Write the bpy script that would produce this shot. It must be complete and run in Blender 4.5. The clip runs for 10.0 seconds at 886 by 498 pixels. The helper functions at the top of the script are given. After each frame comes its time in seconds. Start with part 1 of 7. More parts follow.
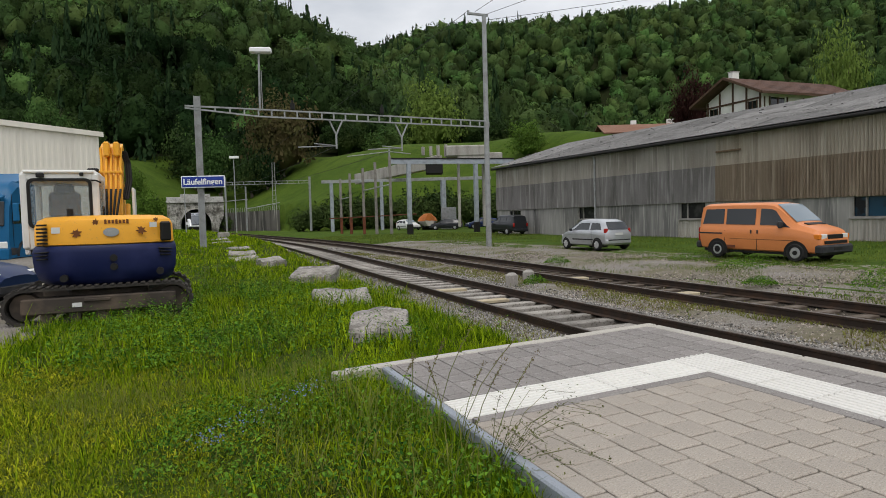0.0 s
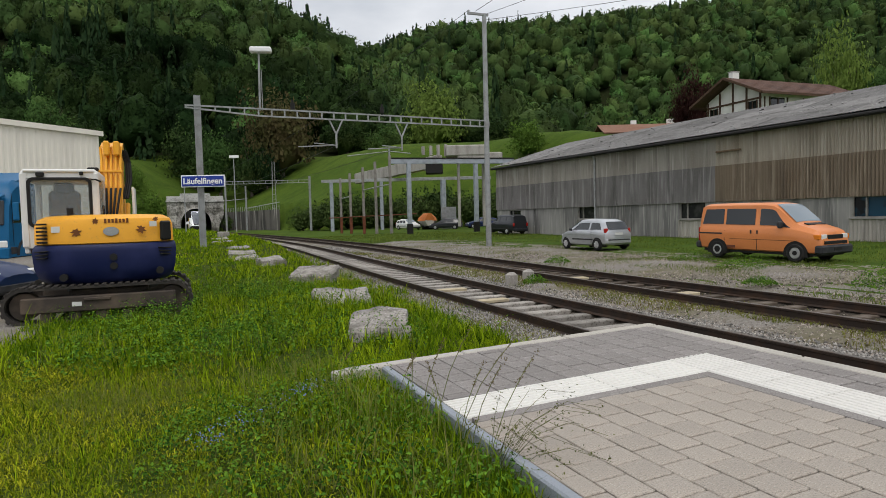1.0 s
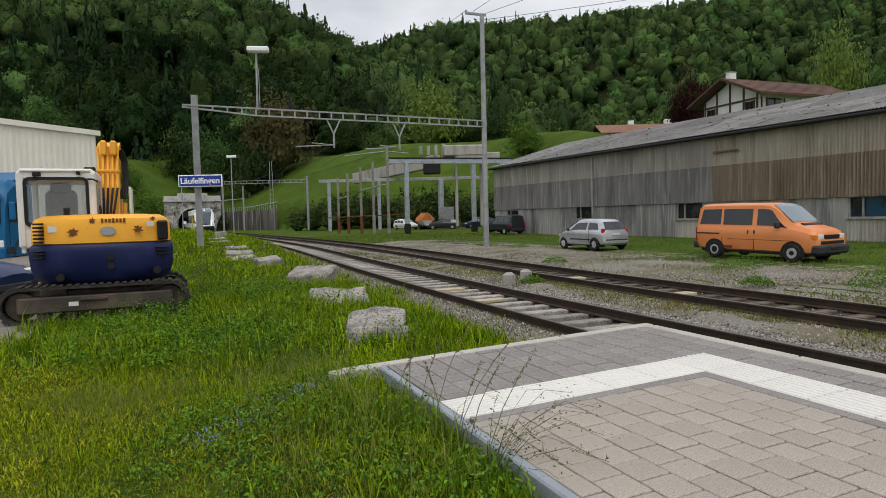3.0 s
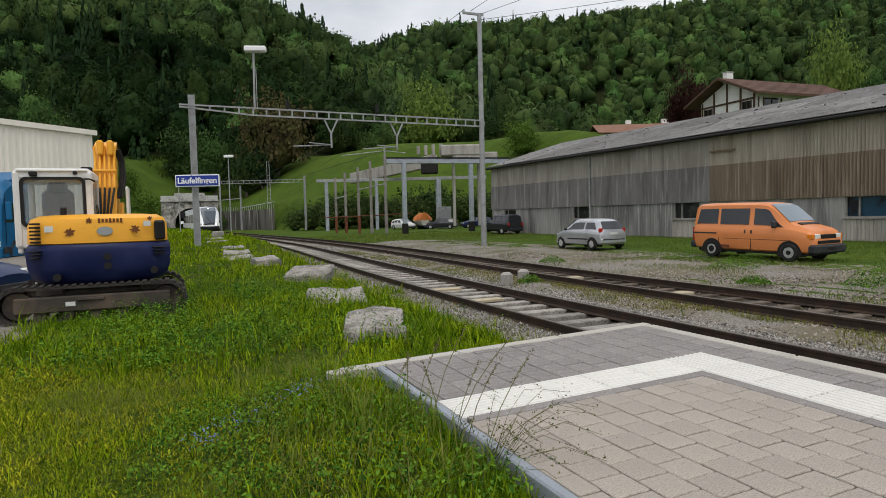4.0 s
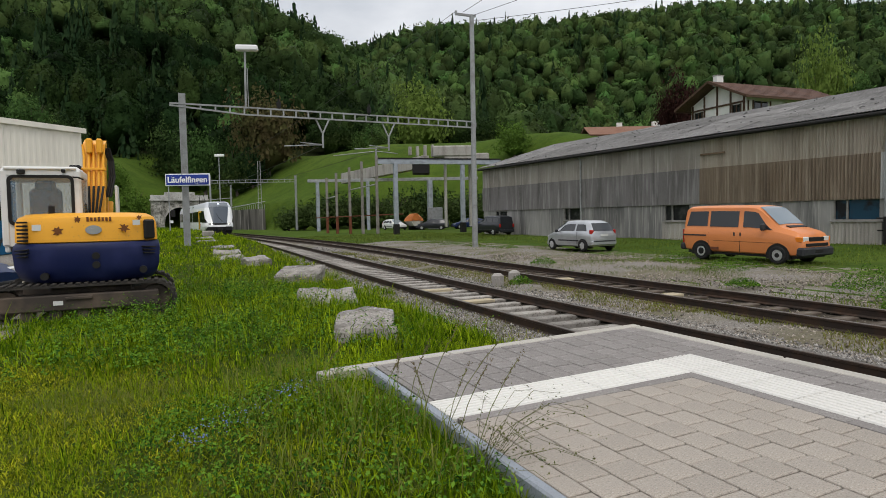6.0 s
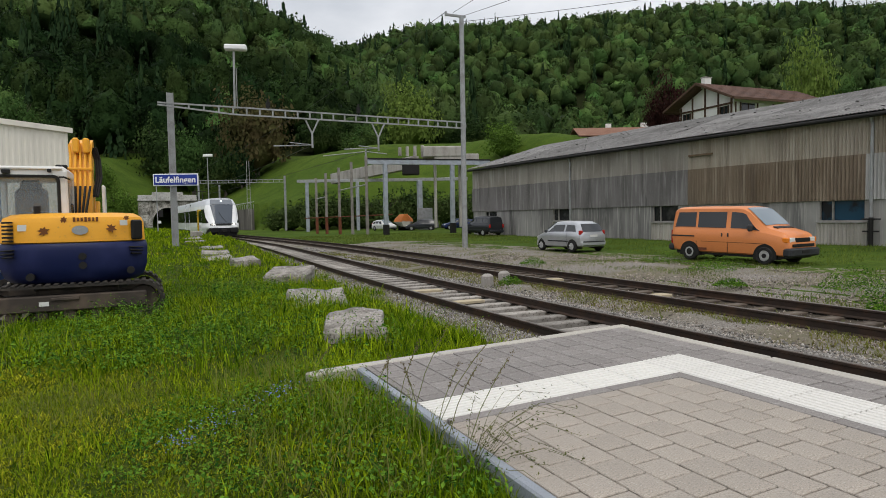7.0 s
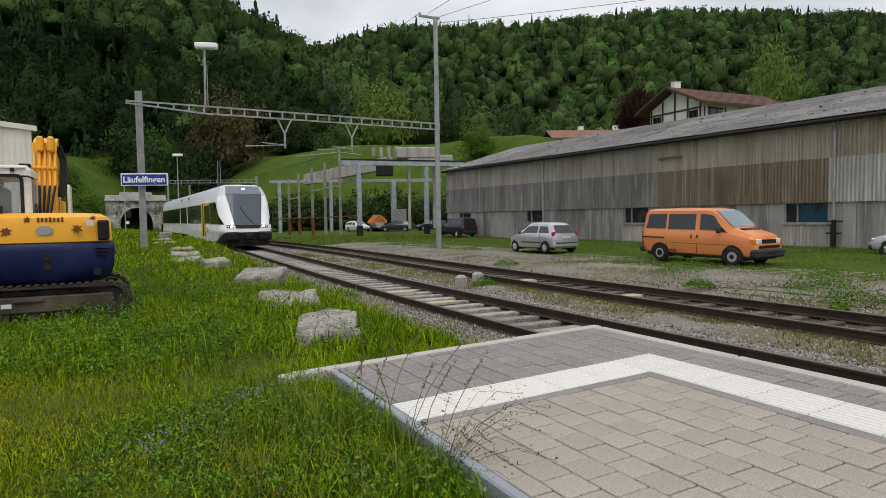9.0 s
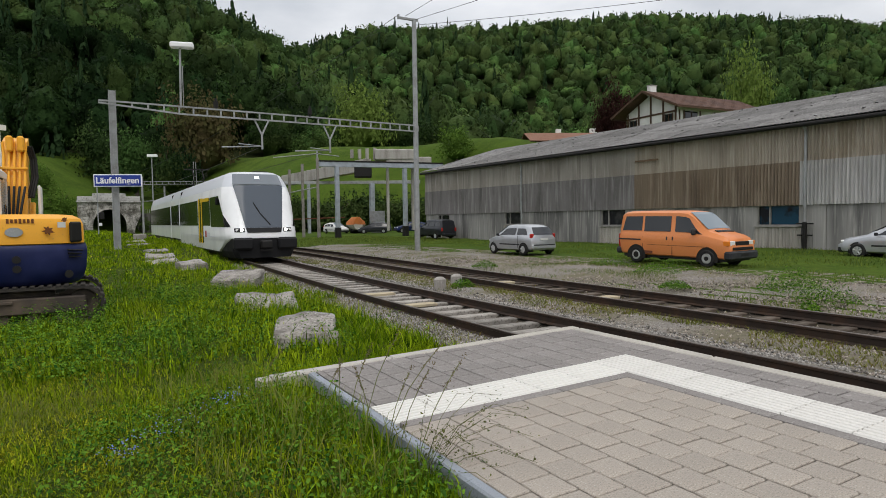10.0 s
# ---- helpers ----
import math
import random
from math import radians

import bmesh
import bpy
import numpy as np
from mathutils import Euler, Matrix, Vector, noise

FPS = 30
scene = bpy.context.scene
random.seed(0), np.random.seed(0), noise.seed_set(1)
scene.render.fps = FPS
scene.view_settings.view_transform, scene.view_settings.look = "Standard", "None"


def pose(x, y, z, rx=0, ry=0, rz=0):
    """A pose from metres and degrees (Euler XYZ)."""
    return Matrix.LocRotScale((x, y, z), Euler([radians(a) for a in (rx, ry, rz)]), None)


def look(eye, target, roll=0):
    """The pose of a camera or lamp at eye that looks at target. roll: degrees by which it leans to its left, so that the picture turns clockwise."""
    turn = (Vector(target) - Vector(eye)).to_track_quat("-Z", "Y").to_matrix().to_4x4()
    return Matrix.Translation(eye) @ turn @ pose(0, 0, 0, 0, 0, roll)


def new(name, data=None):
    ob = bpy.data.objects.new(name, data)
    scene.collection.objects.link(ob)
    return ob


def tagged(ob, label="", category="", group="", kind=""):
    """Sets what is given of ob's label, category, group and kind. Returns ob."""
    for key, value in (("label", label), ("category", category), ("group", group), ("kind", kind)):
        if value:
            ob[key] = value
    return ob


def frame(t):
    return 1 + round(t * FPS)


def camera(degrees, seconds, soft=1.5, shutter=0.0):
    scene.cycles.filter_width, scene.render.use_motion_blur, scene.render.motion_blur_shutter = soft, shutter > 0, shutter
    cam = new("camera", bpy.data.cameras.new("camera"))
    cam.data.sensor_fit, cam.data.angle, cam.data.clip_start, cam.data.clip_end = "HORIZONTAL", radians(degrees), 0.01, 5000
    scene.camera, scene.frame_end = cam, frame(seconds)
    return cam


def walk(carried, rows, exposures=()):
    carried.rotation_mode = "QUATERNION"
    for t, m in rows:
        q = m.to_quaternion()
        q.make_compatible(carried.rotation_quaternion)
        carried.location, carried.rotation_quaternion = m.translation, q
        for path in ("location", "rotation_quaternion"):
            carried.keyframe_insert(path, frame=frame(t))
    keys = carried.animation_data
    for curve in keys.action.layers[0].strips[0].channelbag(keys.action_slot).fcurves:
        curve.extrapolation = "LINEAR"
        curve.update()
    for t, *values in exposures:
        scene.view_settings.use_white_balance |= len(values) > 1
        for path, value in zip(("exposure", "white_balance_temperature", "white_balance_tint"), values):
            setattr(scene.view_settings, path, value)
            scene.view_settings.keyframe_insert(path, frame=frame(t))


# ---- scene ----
cam = camera(70.47, 10.0, soft=0.9)
EYE = (0.0, 0.0, 1.62)
# seconds, heading to the right of the track, tilt, lean
PAN = [
    (0, 22.70, -2.94, 1.50),
    (0.5, 22.71, -2.96, 1.45),
    (1, 22.71, -2.97, 1.42),
    (1.5, 22.71, -2.95, 1.36),
    (2, 22.78, -2.96, 1.31),
    (2.5, 22.84, -2.96, 1.33),
    (4, 23.15, -3.01, 1.41),
    (4.5, 23.25, -2.98, 1.34),
    (5, 23.40, -2.96, 1.29),
    (5.5, 23.60, -2.96, 1.16),
    (7, 24.89, -2.92, 1.01),
    (7.5, 25.30, -2.93, 1.00),
    (8, 25.74, -2.97, 0.99),
    (8.5, 26.34, -2.89, 0.91),
    (9, 27.28, -2.85, 0.87),
    (9.5, 28.26, -2.79, 0.83),
    (10, 29.23, -2.70, 0.80),
]


def aim(heading, tilt, lean):
    h, p = radians(heading), radians(tilt)
    to = (EYE[0] + math.sin(h) * math.cos(p), EYE[1] + math.cos(h) * math.cos(p), EYE[2] + math.sin(p))
    return look(EYE, to, -lean)


walk(cam, [(t, aim(h, p, r)) for t, h, p, r in PAN])

# ---- light ----
world = bpy.data.worlds.new("sky")
scene.world = world
world.use_nodes = True
wn = world.node_tree.nodes
wl = world.node_tree.links
sky = wn.new("ShaderNodeTexSky")
sky.sky_type = "NISHITA"
sky.sun_disc = False
sky.sun_elevation, sky.sun_rotation = radians(61), radians(196)
sky.air_density, sky.dust_density, sky.ozone_density = 1.0, 4.0, 1.0
# overcast: soft grey clouds over the sky's own colour
w_co = wn.new("ShaderNodeTexCoord")
w_map = wn.new("ShaderNodeMapping")
w_map.inputs["Scale"].default_value = (1.0, 1.0, 2.6)
w_no = wn.new("ShaderNodeTexNoise")
w_no.inputs["Scale"].default_value, w_no.inputs["Detail"].default_value = 3.2, 6.0
w_ra = wn.new("ShaderNodeValToRGB")
w_ra.color_ramp.elements[0].position, w_ra.color_ramp.elements[0].color = 0.33, (6.5, 6.85, 7.4, 1)
w_ra.color_ramp.elements[1].position, w_ra.color_ramp.elements[1].color = 0.62, (10.0, 10.15, 10.5, 1)
w_mix = wn.new("ShaderNodeMixRGB")
w_mix.inputs[0].default_value = 0.88
wl.new(w_co.outputs["Generated"], w_map.inputs[0])
wl.new(w_map.outputs[0], w_no.inputs["Vector"])
wl.new(w_no.outputs["Fac"], w_ra.inputs[0])
wl.new(sky.outputs[0], w_mix.inputs[1])
wl.new(w_ra.outputs[0], w_mix.inputs[2])
# cloud is brighter overhead than at the horizon
w_sep = wn.new("ShaderNodeSeparateXYZ")
w_up = wn.new("ShaderNodeMapRange")
w_up.inputs[1].default_value, w_up.inputs[2].default_value = 0.25, 1.0
w_up.inputs[3].default_value, w_up.inputs[4].default_value = 1.12, 1.7
w_mul = wn.new("ShaderNodeVectorMath")
w_mul.operation = "SCALE"
wl.new(w_co.outputs["Generated"], w_sep.inputs[0])
wl.new(w_sep.outputs[2], w_up.inputs[0])
wl.new(w_mix.outputs[0], w_mul.inputs[0])
wl.new(w_up.outputs[0], w_mul.inputs[3])
wl.new(w_mul.outputs[0], wn["Background"].inputs[0])
wn["Background"].inputs[1].default_value = 0.095
sun_data = bpy.data.lights.new("sun", "SUN")
sun_data.energy, sun_data.angle, sun_data.color = 1.25, radians(30), (1.0, 0.96, 0.9)
sun = new("sun", sun_data)
sun.matrix_world = look((0, 0, 80), (12, 43, 0))
scene.view_settings.exposure = -0.18


# ---- building blocks ----
class Geo:
    """Gathers vertices and faces for one mesh."""

    def __init__(self):
        self.v, self.f = [], []

    def add(self, verts, faces):
        k = len(self.v)
        self.v.extend(tuple(p) for p in verts)
        self.f.extend(tuple(i + k for i in f) for f in faces)
        return self

    def box(self, c, s, m=None, bev=0.0):
        x, y, z = s[0] / 2, s[1] / 2, s[2] / 2
        if bev <= 0:
            vs = [(a * x, b * y, d * z) for d in (-1, 1) for b in (-1, 1) for a in (-1, 1)]
            fs = [(0, 2, 3, 1), (4, 5, 7, 6), (0, 1, 5, 4), (2, 6, 7, 3), (0, 4, 6, 2), (1, 3, 7, 5)]
        else:
            b_ = min(bev, x * 0.9, y * 0.9, z * 0.9)
            vs, fs, key = [], [], {}
            for a in (-1, 1):
                for b in (-1, 1):
                    for d in (-1, 1):
                        for ax in range(3):
                            p = [a * (x - b_), b * (y - b_), d * (z - b_)]
                            p[ax] = (a * x, b * y, d * z)[ax]
                            key[a, b, d, ax] = len(vs)
                            vs.append(tuple(p))
            for a in (-1, 1):
                fs.append([key[a, b, d, 0] for b, d in ((-1, -1), (1, -1), (1, 1), (-1, 1))][::a])
                fs.append([key[b, a, d, 1] for b, d in ((-1, -1), (1, -1), (1, 1), (-1, 1))][::-a])
                fs.append([key[b, d, a, 2] for b, d in ((-1, -1), (1, -1), (1, 1), (-1, 1))][::a])
                for b in (-1, 1):
                    g = a * b
                    fs.append([key[a, b, -1, 0], key[a, b, -1, 1], key[a, b, 1, 1], key[a, b, 1, 0]][::g])
                    fs.append([key[a, -1, b, 0], key[a, 1, b, 0], key[a, 1, b, 2], key[a, -1, b, 2]][::g])
                    fs.append([key[-1, a, b, 1], key[-1, a, b, 2], key[1, a, b, 2], key[1, a, b, 1]][::g])
                    for d in (-1, 1):
                        fs.append([key[a, b, d, 0], key[a, b, d, 1], key[a, b, d, 2]][::a * b * d])
        vs = [Vector(p) for p in vs]
        if m is not None:
            vs = [m @ p for p in vs]
        c = Vector(c)
        return self.add([p + c for p in vs], fs)

    def tube(self, p0, p1, r0, r1=None, n=10, caps=True):
        r1 = r0 if r1 is None else r1
        p0, p1 = Vector(p0), Vector(p1)
        d = (p1 - p0).normalized()
        a = d.orthogonal().normalized()
        b = d.cross(a)
        vs = []
        for p, r in ((p0, r0), (p1, r1)):
            for i in range(n):
                t = 2 * math.pi * i / n
                vs.append(p + a * (r * math.cos(t)) + b * (r * math.sin(t)))
        fs = [(i, (i + 1) % n, n + (i + 1) % n, n + i) for i in range(n)]
        if caps:
            fs += [tuple(range(n))[::-1], tuple(range(n, 2 * n))]
        return self.add(vs, fs)

    def path(self, pts, r, n=6):
        for a, b in zip(pts, pts[1:]):
            self.tube(a, b, r, r, n)
        return self

    def prism(self, pts, ext, origin=(0, 0, 0), ax=(1, 0, 0), ay=(0, 0, 1)):
        """A flat outline (counter-clockwise in ax, ay) pushed along ext."""
        o, ax, ay, ext = Vector(origin), Vector(ax), Vector(ay), Vector(ext)
        n = len(pts)
        lo = [o + ax * p[0] + ay * p[1] for p in pts]
        vs = lo + [p + ext for p in lo]
        fs = [tuple(range(n)), tuple(range(2 * n - 1, n - 1, -1))]
        fs += [(i, n + i, n + (i + 1) % n, (i + 1) % n) for i in range(n)]
        return self.add(vs, fs)

    def loft(self, rows, close=True, caps=True):
        n = len(rows[0])
        vs = [p for r in rows for p in r]
        fs = []
        for j in range(len(rows) - 1):
            for i in range(n if close else n - 1):
                k = (i + 1) % n
                fs.append((j * n + i, j * n + k, (j + 1) * n + k, (j + 1) * n + i))
        if caps:
            fs += [tuple(range(n))[::-1], tuple((len(rows) - 1) * n + i for i in range(n))]
        return self.add(vs, fs)

    def sheet(self, rows):
        return self.loft(rows, close=False, caps=False)

    def wheel(self, c, r, w, axis=(1, 0, 0), n=24, round_=0.25):
        c, d = Vector(c), Vector(axis).normalized()
        a = d.orthogonal().normalized()
        b = d.cross(a)
        prof = [(-0.5, 0.6), (-0.5, 1 - round_ * w / r), (-0.5 + round_, 1), (0.5 - round_, 1), (0.5, 1 - round_ * w / r), (0.5, 0.6)]
        rows = []
        for i in range(n):
            t = 2 * math.pi * i / n
            e = a * math.cos(t) + b * math.sin(t)
            rows.append([c + d * (q[0] * w) + e * (q[1] * r) for q in prof])
        rows.append(rows[0])
        return self.loft(rows, close=True, caps=False)

    def mesh(self, name, mat, smooth=False, fix=True):
        me = bpy.data.meshes.new(name)
        me.from_pydata([tuple(p) for p in self.v], [], self.f)
        if fix:
            bm = bmesh.new()
            bm.from_mesh(me)
            bmesh.ops.remove_doubles(bm, verts=bm.verts, dist=0.0002)
            bmesh.ops.recalc_face_normals(bm, faces=bm.faces)
            bm.to_mesh(me)
            bm.free()
        for m in mat if isinstance(mat, (list, tuple)) else [mat]:
            me.materials.append(m)
        if smooth:
            me.polygons.foreach_set("use_smooth", [True] * len(me.polygons))
            me.set_sharp_from_angle(angle=radians(38))
        return me


def part(name, geo, material, parent=None, label="", smooth=False, at=None, fix=True):
    ob = new(name, geo if isinstance(geo, bpy.types.Mesh) else geo.mesh(name, material, smooth, fix))
    if parent is not None:
        ob.parent = parent
    if at is not None:
        ob.matrix_basis = at
    if label:
        ob["label"] = label
    return ob


def thing(name, label, category, at=None, group="", kind=""):
    ob = new(name)
    ob.empty_display_size = 0.2
    if at is not None:
        ob.matrix_basis = at
    return tagged(ob, label, category, group, kind)


HEAD = radians(22.7)


def uv(u, v):
    """From sideways and ahead of the eye's first heading to the track's own axes."""
    return (u * math.cos(HEAD) + v * math.sin(HEAD), -u * math.sin(HEAD) + v * math.cos(HEAD))


def step(a, b, x):
    t = min(1.0, max(0.0, (x - a) / (b - a)))
    return t * t * (3 - 2 * t)


# ---- materials ----
def material(name, base, rough=0.7, metal=0.0, vary=(), bump=0.0, bump_scale=40.0, spec=0.18, coat=0.0, rand=0.0, island=0.0, emit=None):
    """vary: (scale, colour, low, high) layers of noise mixed over the base; rand: brightness spread per object."""
    m = bpy.data.materials.new(name)
    m.use_nodes = True
    nt = m.node_tree
    n, l = nt.nodes, nt.links
    b = n["Principled BSDF"]
    b.inputs["Roughness"].default_value, b.inputs["Metallic"].default_value = rough, metal
    b.inputs["Specular IOR Level"].default_value = spec
    b.inputs["Coat Weight"].default_value = coat
    co = n.new("ShaderNodeTexCoord")
    rgb = n.new("ShaderNodeRGB")
    rgb.outputs[0].default_value = (*base, 1)
    out = rgb.outputs[0]
    for i, layer in enumerate(vary):
        scale, colour, lo, hi = layer[:4]
        stretch = layer[4] if len(layer) > 4 else (1, 1, 1)
        mp = n.new("ShaderNodeMapping")
        mp.inputs["Scale"].default_value = stretch
        mp.inputs["Location"].default_value = (3.7 * i, 1.3 * i, 0.7 * i)
        l.new(co.outputs["Object"], mp.inputs[0])
        tx = n.new("ShaderNodeTexNoise")
        tx.inputs["Scale"].default_value, tx.inputs["Detail"].default_value = scale, 5.0
        l.new(mp.outputs[0], tx.inputs["Vector"])
        ra = n.new("ShaderNodeMapRange")
        ra.inputs[1].default_value, ra.inputs[2].default_value = lo, hi
        l.new(tx.outputs["Fac"], ra.inputs[0])
        mx = n.new("ShaderNodeMixRGB")
        mx.inputs[2].default_value = (*colour, 1)
        l.new(ra.outputs[0], mx.inputs[0])
        l.new(out, mx.inputs[1])
        out = mx.outputs[0]
    if rand or island:
        src = n.new("ShaderNodeObjectInfo").outputs["Random"] if rand else n.new("ShaderNodeNewGeometry").outputs["Random Per Island"]
        k = rand or island
        ra = n.new("ShaderNodeMapRange")
        ra.inputs[3].default_value, ra.inputs[4].default_value = 1 - k, 1 + k
        l.new(src, ra.inputs[0])
        hs = n.new("ShaderNodeHueSaturation")
        l.new(ra.outputs[0], hs.inputs["Value"])
        l.new(out, hs.inputs["Color"])
        out = hs.outputs[0]
    l.new(out, b.inputs["Base Color"])
    if bump:
        tx = n.new("ShaderNodeTexNoise")
        tx.inputs["Scale"].default_value, tx.inputs["Detail"].default_value = bump_scale, 4.0
        l.new(co.outputs["Object"], tx.inputs["Vector"])
        bp = n.new("ShaderNodeBump")
        bp.inputs["Strength"].default_value = bump
        bp.inputs["Distance"].default_value = 0.02
        l.new(tx.outputs["Fac"], bp.inputs["Height"])
        l.new(bp.outputs[0], b.inputs["Normal"])
    if emit:
        b.inputs["Emission Color"].default_value = (*emit[:3], 1)
        b.inputs["Emission Strength"].default_value = emit[3]
    return m


def clear_pane(name, tint=(0.75, 0.8, 0.8), alpha=0.8, sheen=(0.05, 0.06, 0.06)):
    """A pane that one sees through, with a weak mirror on it and a flat tone for what it reflects."""
    m = bpy.data.materials.new(name)
    m.use_nodes = True
    n, l = m.node_tree.nodes, m.node_tree.links
    n["Principled BSDF"].inputs["Roughness"].default_value = 0.06
    n["Principled BSDF"].inputs["Base Color"].default_value = (*sheen, 1)
    tr = n.new("ShaderNodeBsdfTransparent")
    tr.inputs[0].default_value = (*tint, 1)
    ms = n.new("ShaderNodeMixShader")
    ms.inputs[0].default_value = alpha
    l.new(n["Principled BSDF"].outputs[0], ms.inputs[1])
    l.new(tr.outputs[0], ms.inputs[2])
    l.new(ms.outputs[0], n["Material Output"].inputs["Surface"])
    return m


def glass(name, tint=(0.02, 0.025, 0.03), rough=0.04):
    """Dark vehicle or room glass, seen mostly by what it mirrors."""
    return material(name, tint, rough, spec=0.6)


GRASS = material("meadow_grass", (0.052, 0.094, 0.012), 0.95, spec=0.05, vary=((0.05, (0.074, 0.115, 0.015), 0.4, 0.65), (0.3, (0.036, 0.068, 0.009), 0.45, 0.62), (1.6, (0.066, 0.098, 0.014), 0.48, 0.68), (6.0, (0.035, 0.062, 0.008), 0.48, 0.68), (14.0, (0.095, 0.11, 0.022), 0.56, 0.78)), bump=0.6, bump_scale=12)
SLEEPER2 = material("dark_buried_sleeper", (0.075, 0.058, 0.045), 0.9, vary=((3.0, (0.13, 0.11, 0.09), 0.45, 0.7, (1, 6, 1)),), bump=0.4, bump_scale=25, rand=0.3)
GRAVEL = material("ballast", (0.21, 0.19, 0.165), 0.95, vary=((22.0, (0.10, 0.09, 0.08), 0.5, 0.62), (45.0, (0.40, 0.38, 0.35), 0.57, 0.68), (0.6, (0.125, 0.11, 0.062), 0.42, 0.7)), bump=1.0, bump_scale=30)
RAIL = material("rail_steel", (0.042, 0.031, 0.025), 0.65, 0.2, vary=((4.0, (0.07, 0.042, 0.028), 0.45, 0.7),))
RAILTOP = material("rail_head", (0.16, 0.14, 0.125), 0.4, 0.7, vary=((6.0, (0.14, 0.10, 0.075), 0.4, 0.75),))
SLEEPER = material("weathered_sleeper", (0.24, 0.22, 0.195), 0.9, vary=((3.0, (0.38, 0.355, 0.32), 0.42, 0.7, (1, 6, 1)), (20.0, (0.06, 0.05, 0.04), 0.55, 0.75)), bump=0.5, bump_scale=25, rand=0.3)
PAVER = material("concrete_paver", (0.39, 0.338, 0.283), 0.9, vary=((120.0, (0.21, 0.19, 0.165), 0.5, 0.68), (100.0, (0.54, 0.5, 0.44), 0.56, 0.72), (1.1, (0.29, 0.27, 0.245), 0.45, 0.75)), bump=0.5, bump_scale=110, rand=0.06)
PAVER2 = material("grey_edge_paver", (0.26, 0.24, 0.225), 0.9, vary=((75.0, (0.15, 0.14, 0.13), 0.5, 0.7), (55.0, (0.38, 0.36, 0.34), 0.56, 0.72), (1.1, (0.22, 0.2, 0.19), 0.45, 0.75)), bump=0.5, bump_scale=110, rand=0.08)
JOINT = material("dark_joint_sand", (0.035, 0.032, 0.027), 1.0, vary=((20.0, (0.07, 0.065, 0.045), 0.45, 0.7),))
WHITE = material("white_tactile_paint", (0.66, 0.64, 0.60), 0.75, vary=((60.0, (0.57, 0.55, 0.51), 0.5, 0.75), (2.0, (0.6, 0.58, 0.54), 0.45, 0.75)), bump=0.15, bump_scale=150)
KERB = material("granite_kerb", (0.29, 0.315, 0.35), 0.8, vary=((120.0, (0.19, 0.21, 0.24), 0.5, 0.7), (3.0, (0.23, 0.245, 0.265), 0.45, 0.7)), bump=0.2, bump_scale=140)
KERB2 = material("pale_concrete_edge", (0.45, 0.42, 0.37), 0.9, vary=((60.0, (0.3, 0.28, 0.25), 0.5, 0.75), (2.0, (0.36, 0.34, 0.3), 0.45, 0.7)), bump=0.3, bump_scale=90)
CONC = material("old_concrete", (0.36, 0.34, 0.31), 0.95, vary=((1.2, (0.22, 0.20, 0.18), 0.45, 0.7, (1, 1, 0.25)), (14.0, (0.45, 0.43, 0.4), 0.55, 0.75)), bump=0.4, bump_scale=25)
STEEL = material("galvanised_steel", (0.33, 0.34, 0.34), 0.6, 0.35, vary=((2.5, (0.24, 0.24, 0.235), 0.45, 0.7), (30.0, (0.42, 0.42, 0.41), 0.55, 0.75)))
DARKSTEEL = material("dark_steel", (0.022, 0.021, 0.02), 0.6, 0.3)


# ---- the lie of the land ----
def track_1(y):
    """Centre of the running line: straight by the platform, easing left into the tunnel."""
    return 5.91 + 1.0 * step(10, 45, y) - 3.9 * step(35, 150, y)


def track_2(y):
    return 9.72 + 0.75 * step(8, 36, y) - 5.1 * step(34, 128, y) if y < 128 else track_1(y)


def land(x, y):
    """Height of the ground."""
    u = x * math.cos(HEAD) - y * math.sin(HEAD)
    v = x * math.sin(HEAD) + y * math.cos(HEAD)
    c = track_1(y)
    left = 0.1 + 0.4 * step(14, 32, y) - 0.1 * step(-3, -8, x) + 0.26 * step(-0.3, 1.25, x) * step(2.4, 1.7, x) * step(6.3, 4.9, y) - 0.09 * step(0.9, -0.2, x) * step(8.5, 10.5, y) * step(19, 16, y)
    right = -0.2 + 0.1 * step(16, 30, x)
    bed = -0.36
    if x < c:
        z = left + (bed - left) * step(c - 2.6, c - 1.25, x)
    else:
        z = bed + (right - bed) * step(c + 6.2, c + 8.0, x)
    z += 0.05 * noise.noise((x * 0.35, y * 0.35, 0)) * step(1.0, 3.0, abs(x - c))
    # the cutting by the tunnel, the meadow right of it, the wooded hills
    w1 = 0.78 * (u + 50.7) + 0.625 * (v - 143)
    w2 = v - 106 + 22 * step(5, 30, u)
    w = min(w1, w2)
    meadow = 3.7 * step(0.3, 1.6 if w1 < w2 else 9, w) + 13.5 * (1 - 0.4 * step(18, 50, u)) * step(-4, 28, w) * step(0.0, 2.0, w)
    bank = 9.0 * step(-58, -80, u) * step(110, 150, v) + 8.0 * step(145.5, 160, y) * step(60, -10, u)
    z += max(meadow, bank)
    hill_l = 112 * step(150, 400, v) * step(95, -148, u) * (1.0 + 0.2 * step(-150, -380, u))
    hill_r = (147 + 36 * step(-110, 60, u) + 17 * step(60, 340, u) - 10 * step(340, 650, u)) * step(330 - 60 * step(100, 500, u), 720, v)
    z += max(hill_l, hill_r)
    if v > 170:
        z += step(170, 260, v) * 5 * noise.noise((x * 0.012, y * 0.012, 2.0))
    return z


